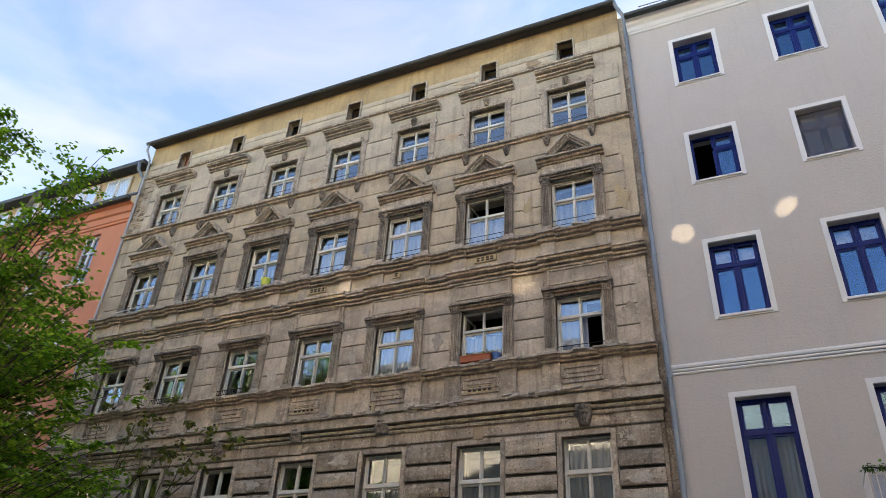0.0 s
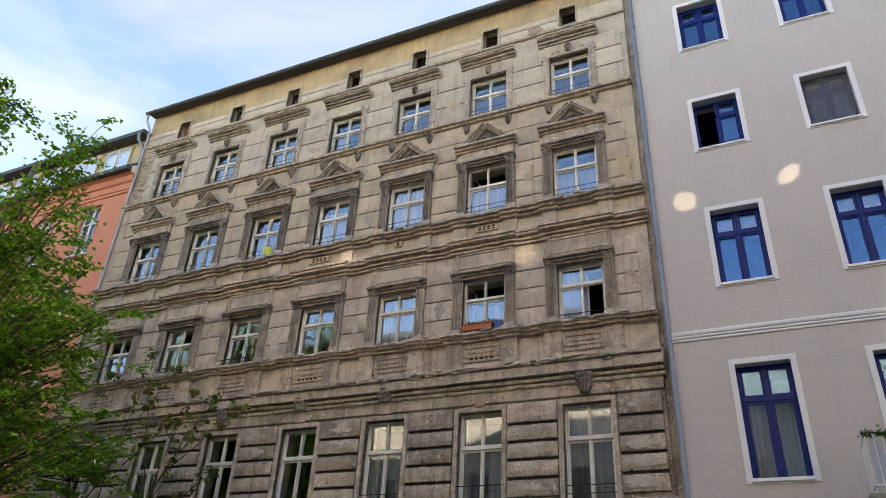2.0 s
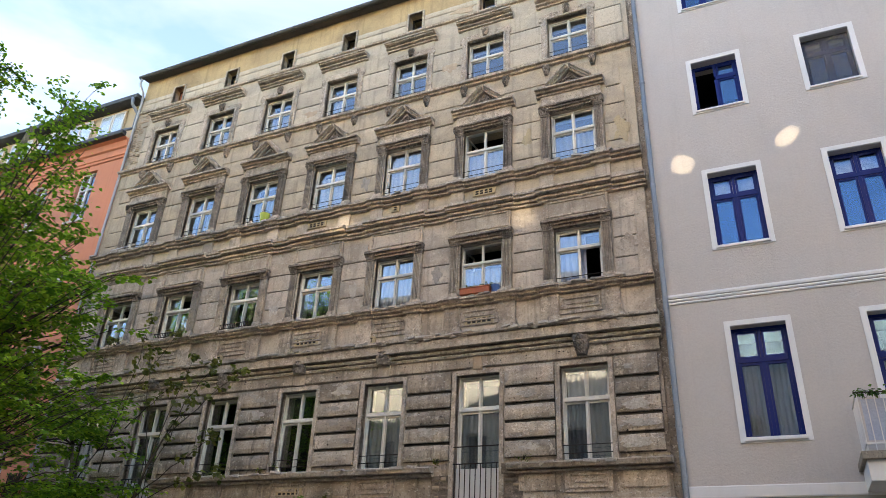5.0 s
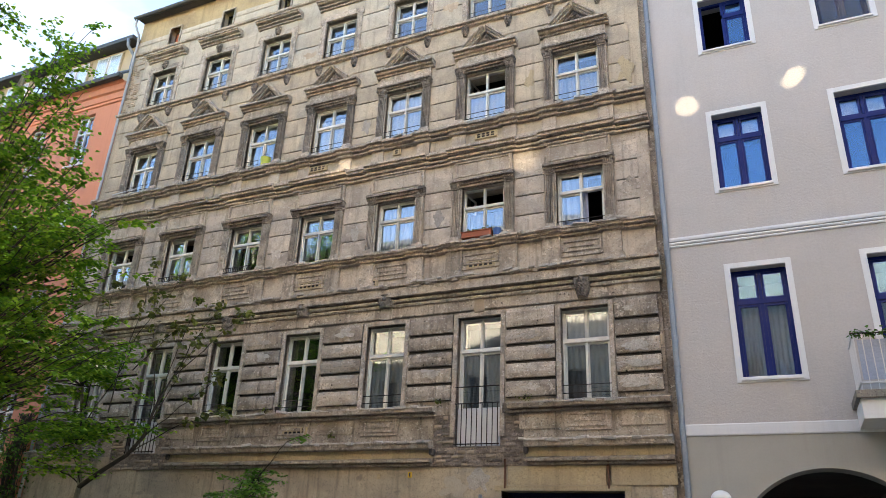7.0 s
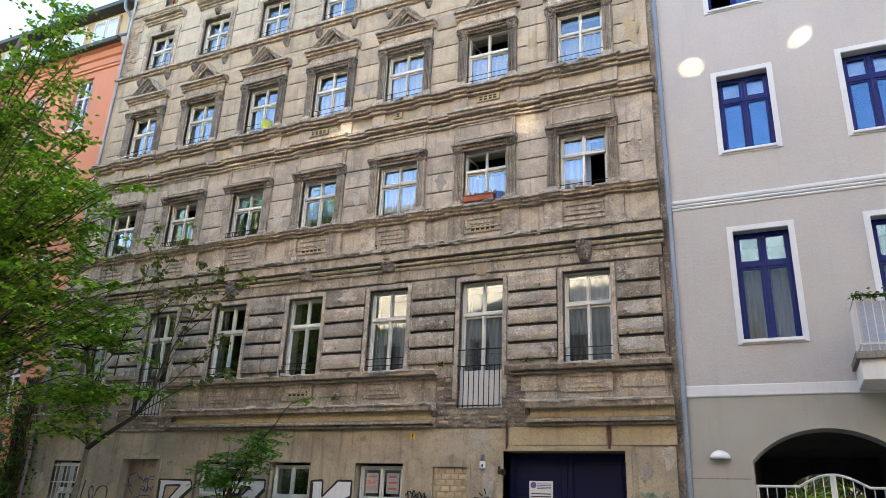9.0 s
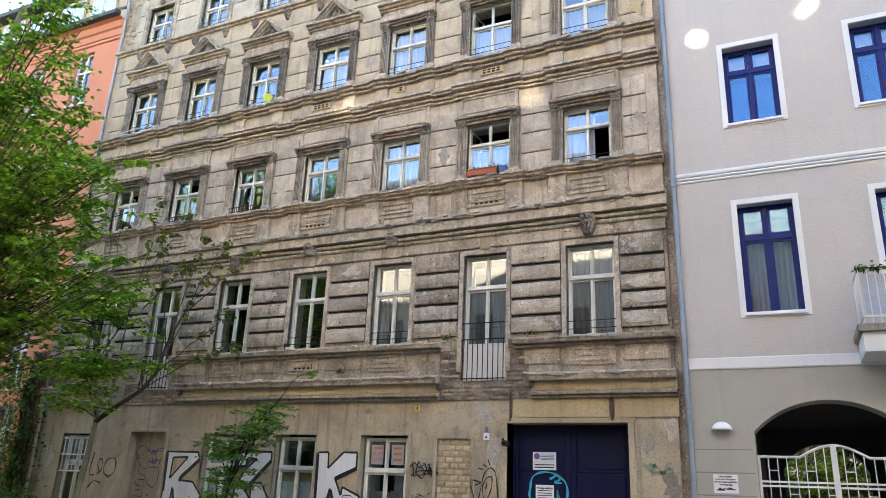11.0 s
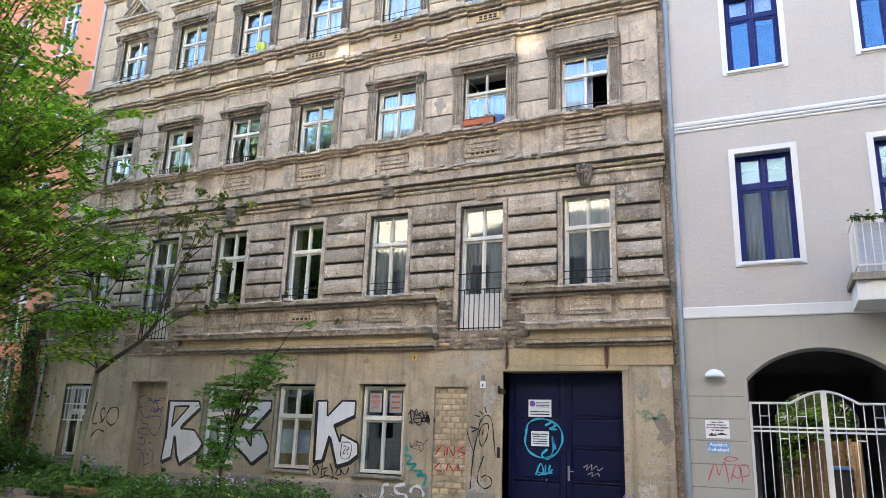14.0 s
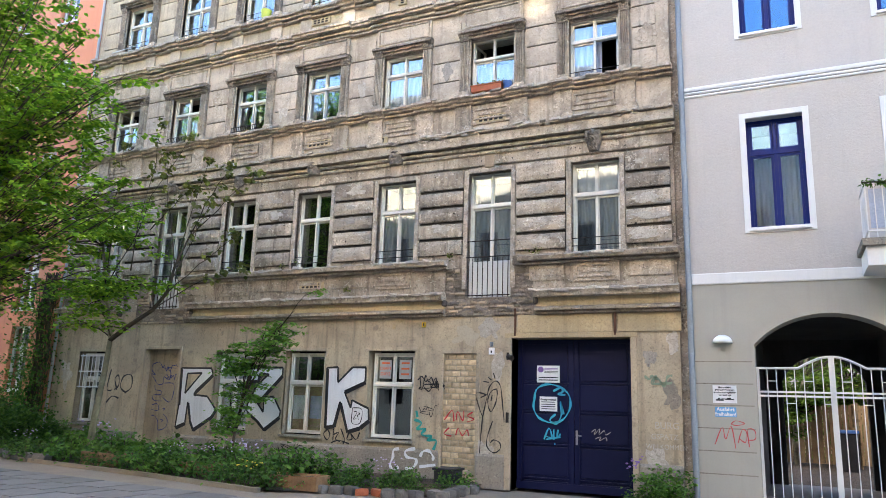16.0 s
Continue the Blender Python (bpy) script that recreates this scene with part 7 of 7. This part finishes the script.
        hang("plaster_crumb", crumb_m[k % 3], house, "", Matrix.Translation((x, y0 + rc.uniform(-0.03, 0.05), z + rc.uniform(-0.02, 0.02))) @ pose(0, 0, 0, rc.uniform(-25, 25), rc.uniform(-8, 8), rc.uniform(-15, 15)) @ Matrix.Diagonal((s, 1, rc.uniform(0.6, 1.2), 1)))


# places where the plaster has peeled, been patched or scraped
def patch(x, z, w, h, mat, seed, y=0.012, parent=house):
    rnd = random.Random(seed)
    n = 34
    pts = []
    for k in range(n):
        a = 2 * math.pi * k / n
        r = 0.72 + 0.55 * noise.noise(Vector((math.cos(a) * 1.6 + seed, math.sin(a) * 1.6, seed * 0.7))) + rnd.uniform(-0.09, 0.09)
        pts.append((x + w * 0.5 * r * math.cos(a), z + h * 0.5 * r * math.sin(a)))
    bm = bmesh.new()
    f = bm.faces.new([bm.verts.new((px, y, pz)) for px, pz in pts])
    g = bmesh.ops.extrude_face_region(bm, geom=[f])
    bmesh.ops.translate(bm, verts=[v for v in g["geom"] if isinstance(v, bmesh.types.BMVert)], vec=(0, 0.02, 0))
    bmesh.ops.triangulate(bm, faces=bm.faces[:])
    bmesh.ops.recalc_face_normals(bm, faces=bm.faces)
    part("plaster_patch", bm, mat, parent)


for k, (x, z, w, h, m) in enumerate(((-0.4, 3.2, 0.6, 0.5, "stucco_light"), (-0.25, 2.45, 0.35, 0.7, "stucco_light"), (-0.5, 0.75, 0.4, 0.5, "stucco_light"), (2.9, 0.6, 0.6, 0.8, "stucco_light"),
                                      (3.2, 1.9, 0.4, 0.7, "plinth"), (2.8, 2.6, 0.3, 0.5, "stucco_light"), (-13.2, 2.1, 0.6, 1.0, "stucco_light"),
                                      (-1.0, 3.05, 0.8, 0.45, "mortar"), (0.1, 3.35, 0.35, 0.4, "mortar"), (3.25, 2.9, 0.35, 0.5, "stucco_light"))):
    patch(x, z, w, h, M[m], k * 1.7 + 0.3)
for k, (x, z, w, h, m) in enumerate(((-1.55, 15.6, 0.6, 0.35, "old_brick"), (-6.1, 15.3, 0.5, 0.3, "old_brick"), (0.9, 17.65, 0.6, 0.3, "old_brick"), (-1.2, 17.7, 0.9, 0.3, "old_brick"), (-3.9, 12.3, 0.4, 0.5, "stucco_light"), (3.0, 12.3, 0.5, 0.8, "cream_frieze"), (0.7, 12.6, 0.35, 0.6, "cream_frieze"),
                                      (-1.6, 9.2, 0.4, 0.5, "stucco_light"), (2.95, 9.3, 0.5, 0.6, "plaster_a"), (-8.6, 9.6, 0.4, 0.6, "plaster_a"), (-3.9, 9.1, 0.35, 0.5, "stucco_light"), (-6.3, 8.9, 0.4, 0.4, "stucco_light"))):
    patch(x, z, w, h, M[m], k * 2.3 + 0.9, -0.024)
for k, (x, z, w, h) in enumerate(((2.9, 5.7, 0.7, 0.25), (2.95, 5.35, 0.7, 0.22), (2.8, 5.0, 0.6, 0.25), (0.65, 5.0, 0.5, 0.2), (-1.6, 5.4, 0.6, 0.25), (-4.0, 5.8, 0.5, 0.2), (0.7, 6.1, 0.5, 0.2), (-3.9, 6.5, 0.7, 0.3), (-6.2, 6.1, 0.5, 0.25))):
    patch(x, z, w, h, M["stucco_light"], k * 3.1 + 0.2, -0.088)

rf = random.Random(91)
for k in range(26):
    x, z = rf.uniform(XL + 0.6, XR - 0.3), rf.choice((4.98, 5.36, 5.73, 6.1, 6.52)) + rf.uniform(-0.08, 0.08)
    if min(abs(x - c) for c in COL) > 0.85:
        patch(x, z, rf.uniform(0.18, 0.55), rf.uniform(0.08, 0.2), M["stucco_light"], k * 1.3 + 20, -0.086)
# small shot holes drawn as flat spots, the dark of the hole in their colour
for k in range(60):
    x, z = rf.uniform(XL + 0.4, XR - 0.2), rf.choice((rf.uniform(4.9, 6.7), rf.uniform(6.82, 7.0), rf.uniform(4.9, 6.7)))
    if min(abs(x - c) for c in COL) > 0.75 or z > 6.8:
        patch(x, z, rf.uniform(0.03, 0.07), rf.uniform(0.025, 0.06), M["soot_shade"], k * 0.7 + 60, -0.088 if z < 6.78 else -0.052)

# ---- trees and plants ----
def leaf_batch(P, rnd, size, droop=0.3, flat=1.0):
    """Small folded leaves at the points P."""
    V, F = [], []
    for p in P:
        s = size * rnd.uniform(0.65, 1.3)
        a, t, r = rnd.uniform(0, 6.283), rnd.uniform(-0.5, 0.9) * flat + droop, rnd.uniform(-0.6, 0.6) * flat
        d = Vector((math.cos(a) * math.cos(t), math.sin(a) * math.cos(t), -math.sin(t)))
        u = d.cross(Vector((0, 0, 1)))
        u = (u.normalized() if u.length > 1e-3 else Vector((1, 0, 0)))
        n = u.cross(d)
        u = u * math.cos(r) + n * math.sin(r)
        n = u.cross(d)
        k = len(V)
        for l, w, h in ((0, 0, 0), (0.30, 0.46, 0.10), (0.68, 0.34, 0.06), (1, 0, -0.06), (0.68, -0.34, 0.06), (0.30, -0.46, 0.10)):
            V.append(p + d * (l * s) + u * (w * s) + n * (h * s))
        F += [(k, k + 1, k + 2, k + 3), (k, k + 3, k + 4, k + 5)]
    return V, F


def add(store, vf):
    k = len(store[0])
    store[0].extend(vf[0])
    store[1].extend([tuple(i + k for i in f) for f in vf[1]])


def bend(a, b, rnd, n=6, sag=0.1, wob=0.06):
    a, b = Vector(a), Vector(b)
    L = (b - a).length
    out = []
    for i in range(n + 1):
        s = i / n
        p = a.lerp(b, s) + Vector((0, 0, sag * L * 4 * s * (1 - s)))
        p += Vector((rnd.uniform(-1, 1), rnd.uniform(-1, 1), rnd.uniform(-1, 1))) * wob * L * (s * (1 - s) * 2)
        out.append(p)
    return out


def tree(name, label, trunk, r0, targets, seed, leaf, size, bark, per=34, twigs=6, twig_len=0.8, fork=0.5, limb_r=0.05, spray=0.16):
    """Tapered trunk, limbs that reach for targets, twigs and layered sprays of leaves."""
    rnd = random.Random(seed)
    t = thing(name, label, "tree", at=trunk[0])
    off = Matrix.Translation(-Vector(trunk[0]))
    wood, limbs, fol = ([], []), ([], []), ([], [])
    T = [Vector(p) for p in trunk]
    add(wood, tube(T, [r0 * (1 - 0.6 * i / (len(T) - 1)) for i in range(len(T))], 12))
    for tg in targets:
        tg = Vector(tg)
        zz = T[0].z + (tg.z - T[0].z) * fork
        best = min(T[1:], key=lambda q: abs(q.z - zz))
        pts = bend(best, tg, rnd, 8, 0.06, 0.05)
        L = (tg - best).length
        add(limbs, tube(pts, [limb_r * (1 - 0.85 * i / 8) + 0.004 for i in range(9)], 6))
        for k in range(twigs):
            s = rnd.uniform(0.35, 1.0)
            i = min(7, int(s * 8))
            p = pts[i].lerp(pts[i + 1], s * 8 - i)
            a = rnd.uniform(0, 6.283)
            q = p + Vector((math.cos(a), math.sin(a), rnd.uniform(-0.25, 0.35))) * twig_len * rnd.uniform(0.5, 1.2)
            tw = bend(p, q, rnd, 3, 0.05, 0.08)
            add(limbs, tube(tw, [0.009, 0.007, 0.005, 0.003], 4))
            P = []
            for _ in range(per):
                s2 = rnd.uniform(0.15, 1.1)
                c = p.lerp(q, s2)
                P.append(c + Vector((rnd.gauss(0, 1), rnd.gauss(0, 1), rnd.gauss(0, 0.22))) * spray)
            add(fol, leaf_batch(P, rnd, size, 0.15, 0.6))
    for nm, st, mt, sm in (("trunk", wood, bark, True), ("branchwork", limbs, M["twig"], True), ("crown", fol, M[leaf], False)):
        if st[0]:
            o = hang(nm, mesh_of(nm, [v - T[0] for v in st[0]], st[1], mt, sm), t)
    return t


rt = random.Random(21)


def in_blob(c, r, n, rnd):
    out = []
    while len(out) < n:
        v = Vector((rnd.uniform(-1, 1), rnd.uniform(-1, 1), rnd.uniform(-1, 1)))
        if 0.35 < v.length < 1:
            out.append((c[0] + v.x * r[0], c[1] + v.y * r[1], c[2] + v.z * r[2]))
    return out


TA = in_blob((-11.6, -4.6, 9.2), (2.9, 1.8, 3.4), 58, rt) + in_blob((-9.1, -4.6, 6.9), (3.2, 1.8, 2.5), 58, rt) + in_blob((-7.6, -4.4, 5.1), (2.6, 1.2, 1.2), 32, rt) + in_blob((-11.0, -4.6, 4.4), (3.2, 1.6, 1.4), 17, rt)
TA += [(-9.9 + rt.uniform(-0.35, 0.35), -4.6 + rt.uniform(-0.4, 0.4), 12.0 + 0.2 * k) for k in range(10)] + [(-8.3, -4.6, 9.9), (-8.2, -4.5, 9.1), (-7.2, -4.5, 7.7)]
tree("street_tree", "tall street tree with fresh green spring leaves", [(-13.4, -4.7, 0), (-13.3, -4.7, 2), (-13.1, -4.6, 4.5), (-12.9, -4.6, 7), (-12.4, -4.6, 10), (-11.5, -4.6, 13)], 0.17, TA, 5, "leaf", 0.1, M["bark"], 33, 8, 0.8, limb_r=0.024, spray=0.1)
TB = in_blob((-13.2, -7.6, 12.2), (2.6, 2.0, 3.6), 14, rt) + [(x + rt.uniform(-0.2, 0.2), y + rt.uniform(-0.3, 0.3), z + rt.uniform(-0.15, 0.15)) for x, y, z in ((-9.4, -7, 12.75), (-8.9, -7, 12.3), (-9.3, -7, 12.1), (-9.9, -7, 13.2)) for _ in range(3)]
tree("street_tree", "high street tree with pale green leaves", [(-14.2, -7.8, 0), (-14.1, -7.8, 3), (-13.9, -7.7, 7), (-13.4, -7.6, 11), (-13, -7.6, 15)], 0.2, TB, 9, "leaf", 0.085, M["bark"], 48, 8, 0.6, limb_r=0.02, spray=0.1)
# slender maple in the bed
TC = in_blob((-10.9, -1.9, 5.0), (2.8, 1.3, 1.8), 20, rt) + in_blob((-9.0, -2.0, 4.2), (1.6, 0.7, 0.8), 6, rt)
maple = tree("maple", "slender young maple leaning over the planted strip", [(-10.05, -1.5, 0.05), (-10.0, -1.5, 1.0), (-9.85, -1.5, 2.2), (-9.8, -1.5, 2.95), (-10.1, -1.5, 3.9), (-10.5, -1.5, 5.3)], 0.088, TC, 15, "leaf", 0.115, M["bark"], 24, 7, 0.75, fork=0.95, limb_r=0.012)
rs = random.Random(33)
tips = ([], [])
base = Vector((-10.05, -1.5, 0.05))


def shoot(vf, label=""):
    hang("shoot", mesh_of("shoot", [v - base for v in vf[0]], vf[1], M["twig"], True), maple, label)


shoot(tube([Vector(p) for p in ((-9.8, -1.5, 2.9), (-9.2, -1.5, 3.25), (-8.5, -1.5, 3.6), (-8.1, -1.5, 4.0), (-7.95, -1.5, 4.6), (-7.6, -1.5, 5.3))], [0.062, 0.055, 0.048, 0.04, 0.03, 0.02], 8))
for a, b in (((-8.5, -1.5, 3.6), (-5.8, -1.6, 4.5)), ((-8.1, -1.5, 4.0), (-6.2, -1.4, 5.3)), ((-7.95, -1.5, 4.6), (-7.2, -1.5, 7.2)), ((-7.6, -1.5, 5.3), (-6.5, -1.5, 7.0)), ((-7.6, -1.5, 5.3), (-5.7, -1.5, 6.7)), ((-7.95, -1.5, 4.6), (-8.6, -1.6, 7.4)),
             ((-10.2, -1.5, 4.2), (-10.2, -1.5, 8.0)), ((-9.4, -1.5, 4.6), (-8.9, -1.5, 8.4)), ((-10.2, -1.5, 4.2), (-7.9, -1.5, 7.9)), ((-8.9, -1.5, 5.6), (-7.6, -1.6, 6.5)), ((-8.1, -1.5, 4.0), (-6.9, -1.6, 6.1))):
    pts = bend(a, b, rs, 7, 0.03, 0.04)
    shoot(tube(pts, [0.016 - 0.0016 * i for i in range(8)], 5), "bare brown shoot")
    for s in (4, 5, 6, 7, 7):
        c = pts[s] + Vector((rs.uniform(-0.12, 0.12), rs.uniform(-0.1, 0.1), rs.uniform(-0.05, 0.1)))
        add(tips, leaf_batch([c + Vector((rs.gauss(0, 0.06), rs.gauss(0, 0.06), rs.gauss(0, 0.05))) for _ in range(9 if s < 7 else 14)], rs, 0.12))
hang("shoot_leaves", mesh_of("shoot_leaves", [v - base for v in tips[0]], tips[1], M["leaf_bronze"]), maple, "bronze-green young leaves")
TD = [(-6.5, -1.2, 2.7), (-6.4, -0.9, 1.0), (-5.9, -1.3, 1.2), (-5.5, -0.9, 3.1), (-6.2, -1.0, 1.4), (-5.7, -1.1, 1.9), (-6.0, -1.0, 2.4), (-5.4, -1.2, 2.7), (-5.9, -1.1, 3.0), (-5.2, -1.3, 3.2), (-4.7, -1.4, 3.3), (-4.3, -1.5, 3.5), (-4.0, -1.6, 3.8), (-5.4, -1.0, 2.2), (-6.3, -1.1, 1.9), (-4.6, -1.5, 2.9)]
tree("sapling", "small leafy sapling in the planted strip", [(-6.15, -1.0, 0.05), (-6.1, -1.0, 0.8), (-5.95, -1.0, 1.6), (-5.7, -1.1, 2.3), (-5.2, -1.2, 2.9), (-4.5, -1.4, 3.4)], 0.035, TD, 27, "leaf_young", 0.08, M["twig"], 40, 6, 0.45, limb_r=0.01, spray=0.1)


def tuft_mesh(h, r, n, size, leaf, seed, upright=False):
    rnd = random.Random(seed)
    st, fo = ([], []), ([], [])
    for k in range(14):
        a, q = rnd.uniform(0, 6.283), r * math.sqrt(rnd.random())
        tip = Vector((math.cos(a) * q, math.sin(a) * q, h * rnd.uniform(0.5, 1.0) * (1 - 0.4 * q / r)))
        pts = bend((tip.x * 0.3, tip.y * 0.3, 0), tip, rnd, 4, 0.0, 0.08)
        add(st, tube(pts, [0.006, 0.005, 0.004, 0.003, 0.002], 4))
        P = []
        for _ in range(n // 14):
            s = rnd.uniform(0.15, 1.05)
            P.append(Vector((tip.x * (0.3 + 0.7 * s), tip.y * (0.3 + 0.7 * s), tip.z * s)) + Vector((rnd.gauss(0, 1), rnd.gauss(0, 1), rnd.gauss(0, 0.7))) * (0.05 + 0.05 * r))
        add(fo, leaf_batch(P, rnd, size, -0.2 if upright else 0.15))
    return mesh_of("stalk", st[0], st[1], M["twig"]), mesh_of("foliage", fo[0], fo[1], M[leaf])


def blossom_mesh(h, r, n, mat, seed, s=0.022):
    rnd = random.Random(seed)
    bm = bmesh.new()
    for _ in range(n):
        a, q = rnd.uniform(0, 6.283), r * math.sqrt(rnd.random())
        c = Matrix.Translation((math.cos(a) * q, math.sin(a) * q, h * rnd.uniform(0.75, 1.15)))
        bmesh.ops.create_icosphere(bm, subdivisions=1, radius=s * rnd.uniform(0.6, 1.3), matrix=c @ Matrix.Diagonal((1, 1, 0.6, 1)))
    me = bpy.data.meshes.new("bloom")
    bm.to_mesh(me)
    bm.free()
    me.materials.append(mat)
    return me


kinds = [tuft_mesh(0.55, 0.36, 300, 0.07, "leaf_dark", 1), tuft_mesh(0.42, 0.34, 320, 0.06, "leaf_dark", 2), tuft_mesh(0.7, 0.32, 260, 0.075, "leaf_sap", 3),
         tuft_mesh(0.32, 0.36, 280, 0.05, "leaf_dark", 4), tuft_mesh(0.5, 0.42, 380, 0.06, "leaf_sap", 5)]
bl = [blossom_mesh(0.5, 0.3, 16, M["flower"], 1), blossom_mesh(0.45, 0.3, 9, M["flower_pink"], 2, 0.03), blossom_mesh(0.4, 0.3, 12, M["flower_yellow"], 3)]
rp = random.Random(8)
k = 0
x = -13.4
while x < -0.75:
    e = edge_y(x)
    for y in (e + 0.3, e * 0.66, e * 0.36):
        xx, yy = x + rp.uniform(-0.2, 0.2), y + rp.uniform(-0.2, 0.2)
        if yy > -0.3 or yy < edge_y(xx) + 0.18:
            yy = max(min(yy, -0.3), edge_y(xx) + 0.22)
        kk = rp.randrange(5)
        if y == e + 0.3 and kk in (0, 2):
            kk = 3
        p = thing("bed_plant", ("dark green leafy perennial in the planted strip", "fresh green low plant in the planted strip", "tall green herb in the planted strip", "low dark groundcover in the planted strip", "bushy green perennial in the planted strip")[kk], "plant", "bed plants", at=(xx, yy, gz(xx) + 0.05))
        s = rp.uniform(0.75, 1.35) * (0.75 if x > -3.2 else 1.15)
        p.scale, p.rotation_euler = (s, s, s), (0, 0, rp.uniform(0, 6))
        hang("stalk", kinds[kk][0], p)
        hang("foliage", kinds[kk][1], p)
        if rp.random() < 0.14:
            hang("bloom", bl[rp.choice((0, 0, 0, 0, 0, 1, 2))], p, "small blossoms")
    x += 0.5
big = tuft_mesh(2.1, 1.25, 5200, 0.09, "leaf_dark", 31)
for x, y, s in ((-12.6, -1.9, 0.85), (-13.9, -1.6, 0.95), (-15.2, -1.7, 1.0), (-11.7, -1.5, 0.6)):
    p = thing("shrub", "dense dark green shrub in front of the houses", "shrub", "shrubs", at=(x, y, gz(x)))
    p.scale = (s, s, s)
    hang("stalk", big[0], p)
    hang("foliage", big[1], p)
gb = tuft_mesh(0.8, 0.55, 1300, 0.06, "leaf_sap", 41)
p = thing("shrub", "green shrub with lilac spikes beside the gate", "shrub", "shrubs", at=(3.12, -0.5, 0.04))
hang("stalk", gb[0], p)
hang("foliage", gb[1], p)
hang("bloom", blossom_mesh(0.62, 0.18, 14, M["ink_violet"], 9, 0.025), p, "lilac flower spikes", Matrix.Translation((-0.5, -0.05, 0.1)))
hang("foliage", kinds[3][1], p, "", Matrix.Translation((-0.45, -0.05, 0)))


def creeper(name, label, pts, r, n, size, leaf, seed, stems=3):
    rnd = random.Random(seed)
    st, fo = [], ([], [])
    pts = [Vector(p) for p in pts]
    for q in range(stems):
        st.append(tube([p + Vector((rnd.uniform(-1, 1), rnd.uniform(-0.3, 0.3), 0)) * r * (0.4 if stems < 9 else 1.3) for p in pts], 0.012, 5))
    P = []
    for _ in range(n):
        i = rnd.randrange(len(pts) - 1)
        P.append(pts[i].lerp(pts[i + 1], rnd.random()) + Vector((rnd.gauss(0, 1), rnd.gauss(0, 0.6), rnd.gauss(0, 0.7))) * r)
    add(fo, leaf_batch(P, rnd, size))
    t = thing(name, label, "climber")
    for v, f in st:
        hang("stalk", mesh_of("stalk", v, f, M["twig"], True), t)
    hang("foliage", mesh_of("foliage", fo[0], fo[1], M[leaf]), t)
    return t


creeper("climber", "leafy climber with brown stems on the red house", [(-14.5, -0.12, 0.1), (-14.45, -0.12, 1.3), (-14.3, -0.12, 2.6), (-14.4, -0.2, 4.6)], 0.5, 4800, 0.08, "leaf_dark", 3)
creeper("climber", "brown tangled stems of a climber on the red house", [(-14.1, -0.15, 0.1), (-14.2, -0.15, 1.3), (-14.05, -0.15, 2.6), (-14.2, -0.15, 3.9), (-14.0, -0.15, 5.0)], 0.26, 420, 0.06, "leaf_bronze", 13, 34)
creeper("climber", "leafy shoot on the corner of the house", [(XL + 0.1, -0.1, 8.6), (XL + 0.2, -0.12, 9.6), (XL + 0.15, -0.12, 11.2)], 0.22, 160, 0.09, "leaf", 4)
creeper("garland", "green leaf garland wound along the balcony rail", [(6.45, -1.03, 5.36), (7.2, -1.03, 5.33), (8.0, -1.03, 5.36), (8.65, -1.03, 5.33)], 0.05, 420, 0.06, "leaf_dark", 5)
creeper("box_plants", "dry reddish plants in the flower box", [(COL[5] - 0.4, -0.14, 8.64), (COL[5], -0.14, 8.66), (COL[5] + 0.42, -0.12, 8.68)], 0.05, 130, 0.045, "leaf_bronze", 6)
for xx, zz in ((-3.98, 4.1), (-1.35, 4.75), (0.55, 4.75), (COL[3] - 0.4, 4.84), (-5.9, 4.72)):
    creeper("wall_weed", "small weed growing from a crack in the ledge", [(xx, -0.1, zz), (xx + 0.05, -0.12, zz + 0.08)], 0.05, 26, 0.05, "leaf_bronze", int(xx * 10))
# courtyard greenery
TE = in_blob((5.0, 14.2, 2.8), (1.6, 1.2, 2.3), 26, rt) + in_blob((7.2, 17.5, 4.2), (2.6, 1.4, 2.6), 26, rt)
tree("courtyard_tree", "sunlit bushy tree in the courtyard", [(5.2, 14.4, 0), (5.2, 14.4, 1.5), (5.6, 15, 3), (6, 16, 5)], 0.08, TE, 55, "leaf_lit", 0.13, M["bark"], 34, 6, 0.7, limb_r=0.02)

TF = in_blob((6.8, 19.0, 3.6), (4.2, 1.6, 4.0), 60, rt)
tree("courtyard_tree", "broad green tree closing the courtyard", [(7.4, 19.4, 0), (7.4, 19.4, 1.5), (7.2, 19.2, 3), (7, 19, 5)], 0.12, TF, 56, "leaf_lit", 0.16, M["bark"], 40, 6, 0.9, limb_r=0.02, spray=0.25)

# trees across the street, mirrored in the panes
for k, (x, h) in enumerate(((-16.5, 20.5), (-22.5, 22.0), (-29.0, 23.5))):
    TO = in_blob((x, -17.2, h - 5.5), (3.0, 2.0, 5.5), 46, rt)
    tree("street_tree", "tall leafy tree on the opposite pavement", [(x, -17.2, 0), (x + 0.1, -17.2, 4), (x, -17.2, 9), (x + 0.2, -17.2, h - 5), (x, -17.2, h - 1)], 0.2, TO, 70 + k, "leaf", 0.16, M["bark"], 30, 6, 1.1, limb_r=0.03, spray=0.3)

# spot lamps added for the glints thrown by windows across the street
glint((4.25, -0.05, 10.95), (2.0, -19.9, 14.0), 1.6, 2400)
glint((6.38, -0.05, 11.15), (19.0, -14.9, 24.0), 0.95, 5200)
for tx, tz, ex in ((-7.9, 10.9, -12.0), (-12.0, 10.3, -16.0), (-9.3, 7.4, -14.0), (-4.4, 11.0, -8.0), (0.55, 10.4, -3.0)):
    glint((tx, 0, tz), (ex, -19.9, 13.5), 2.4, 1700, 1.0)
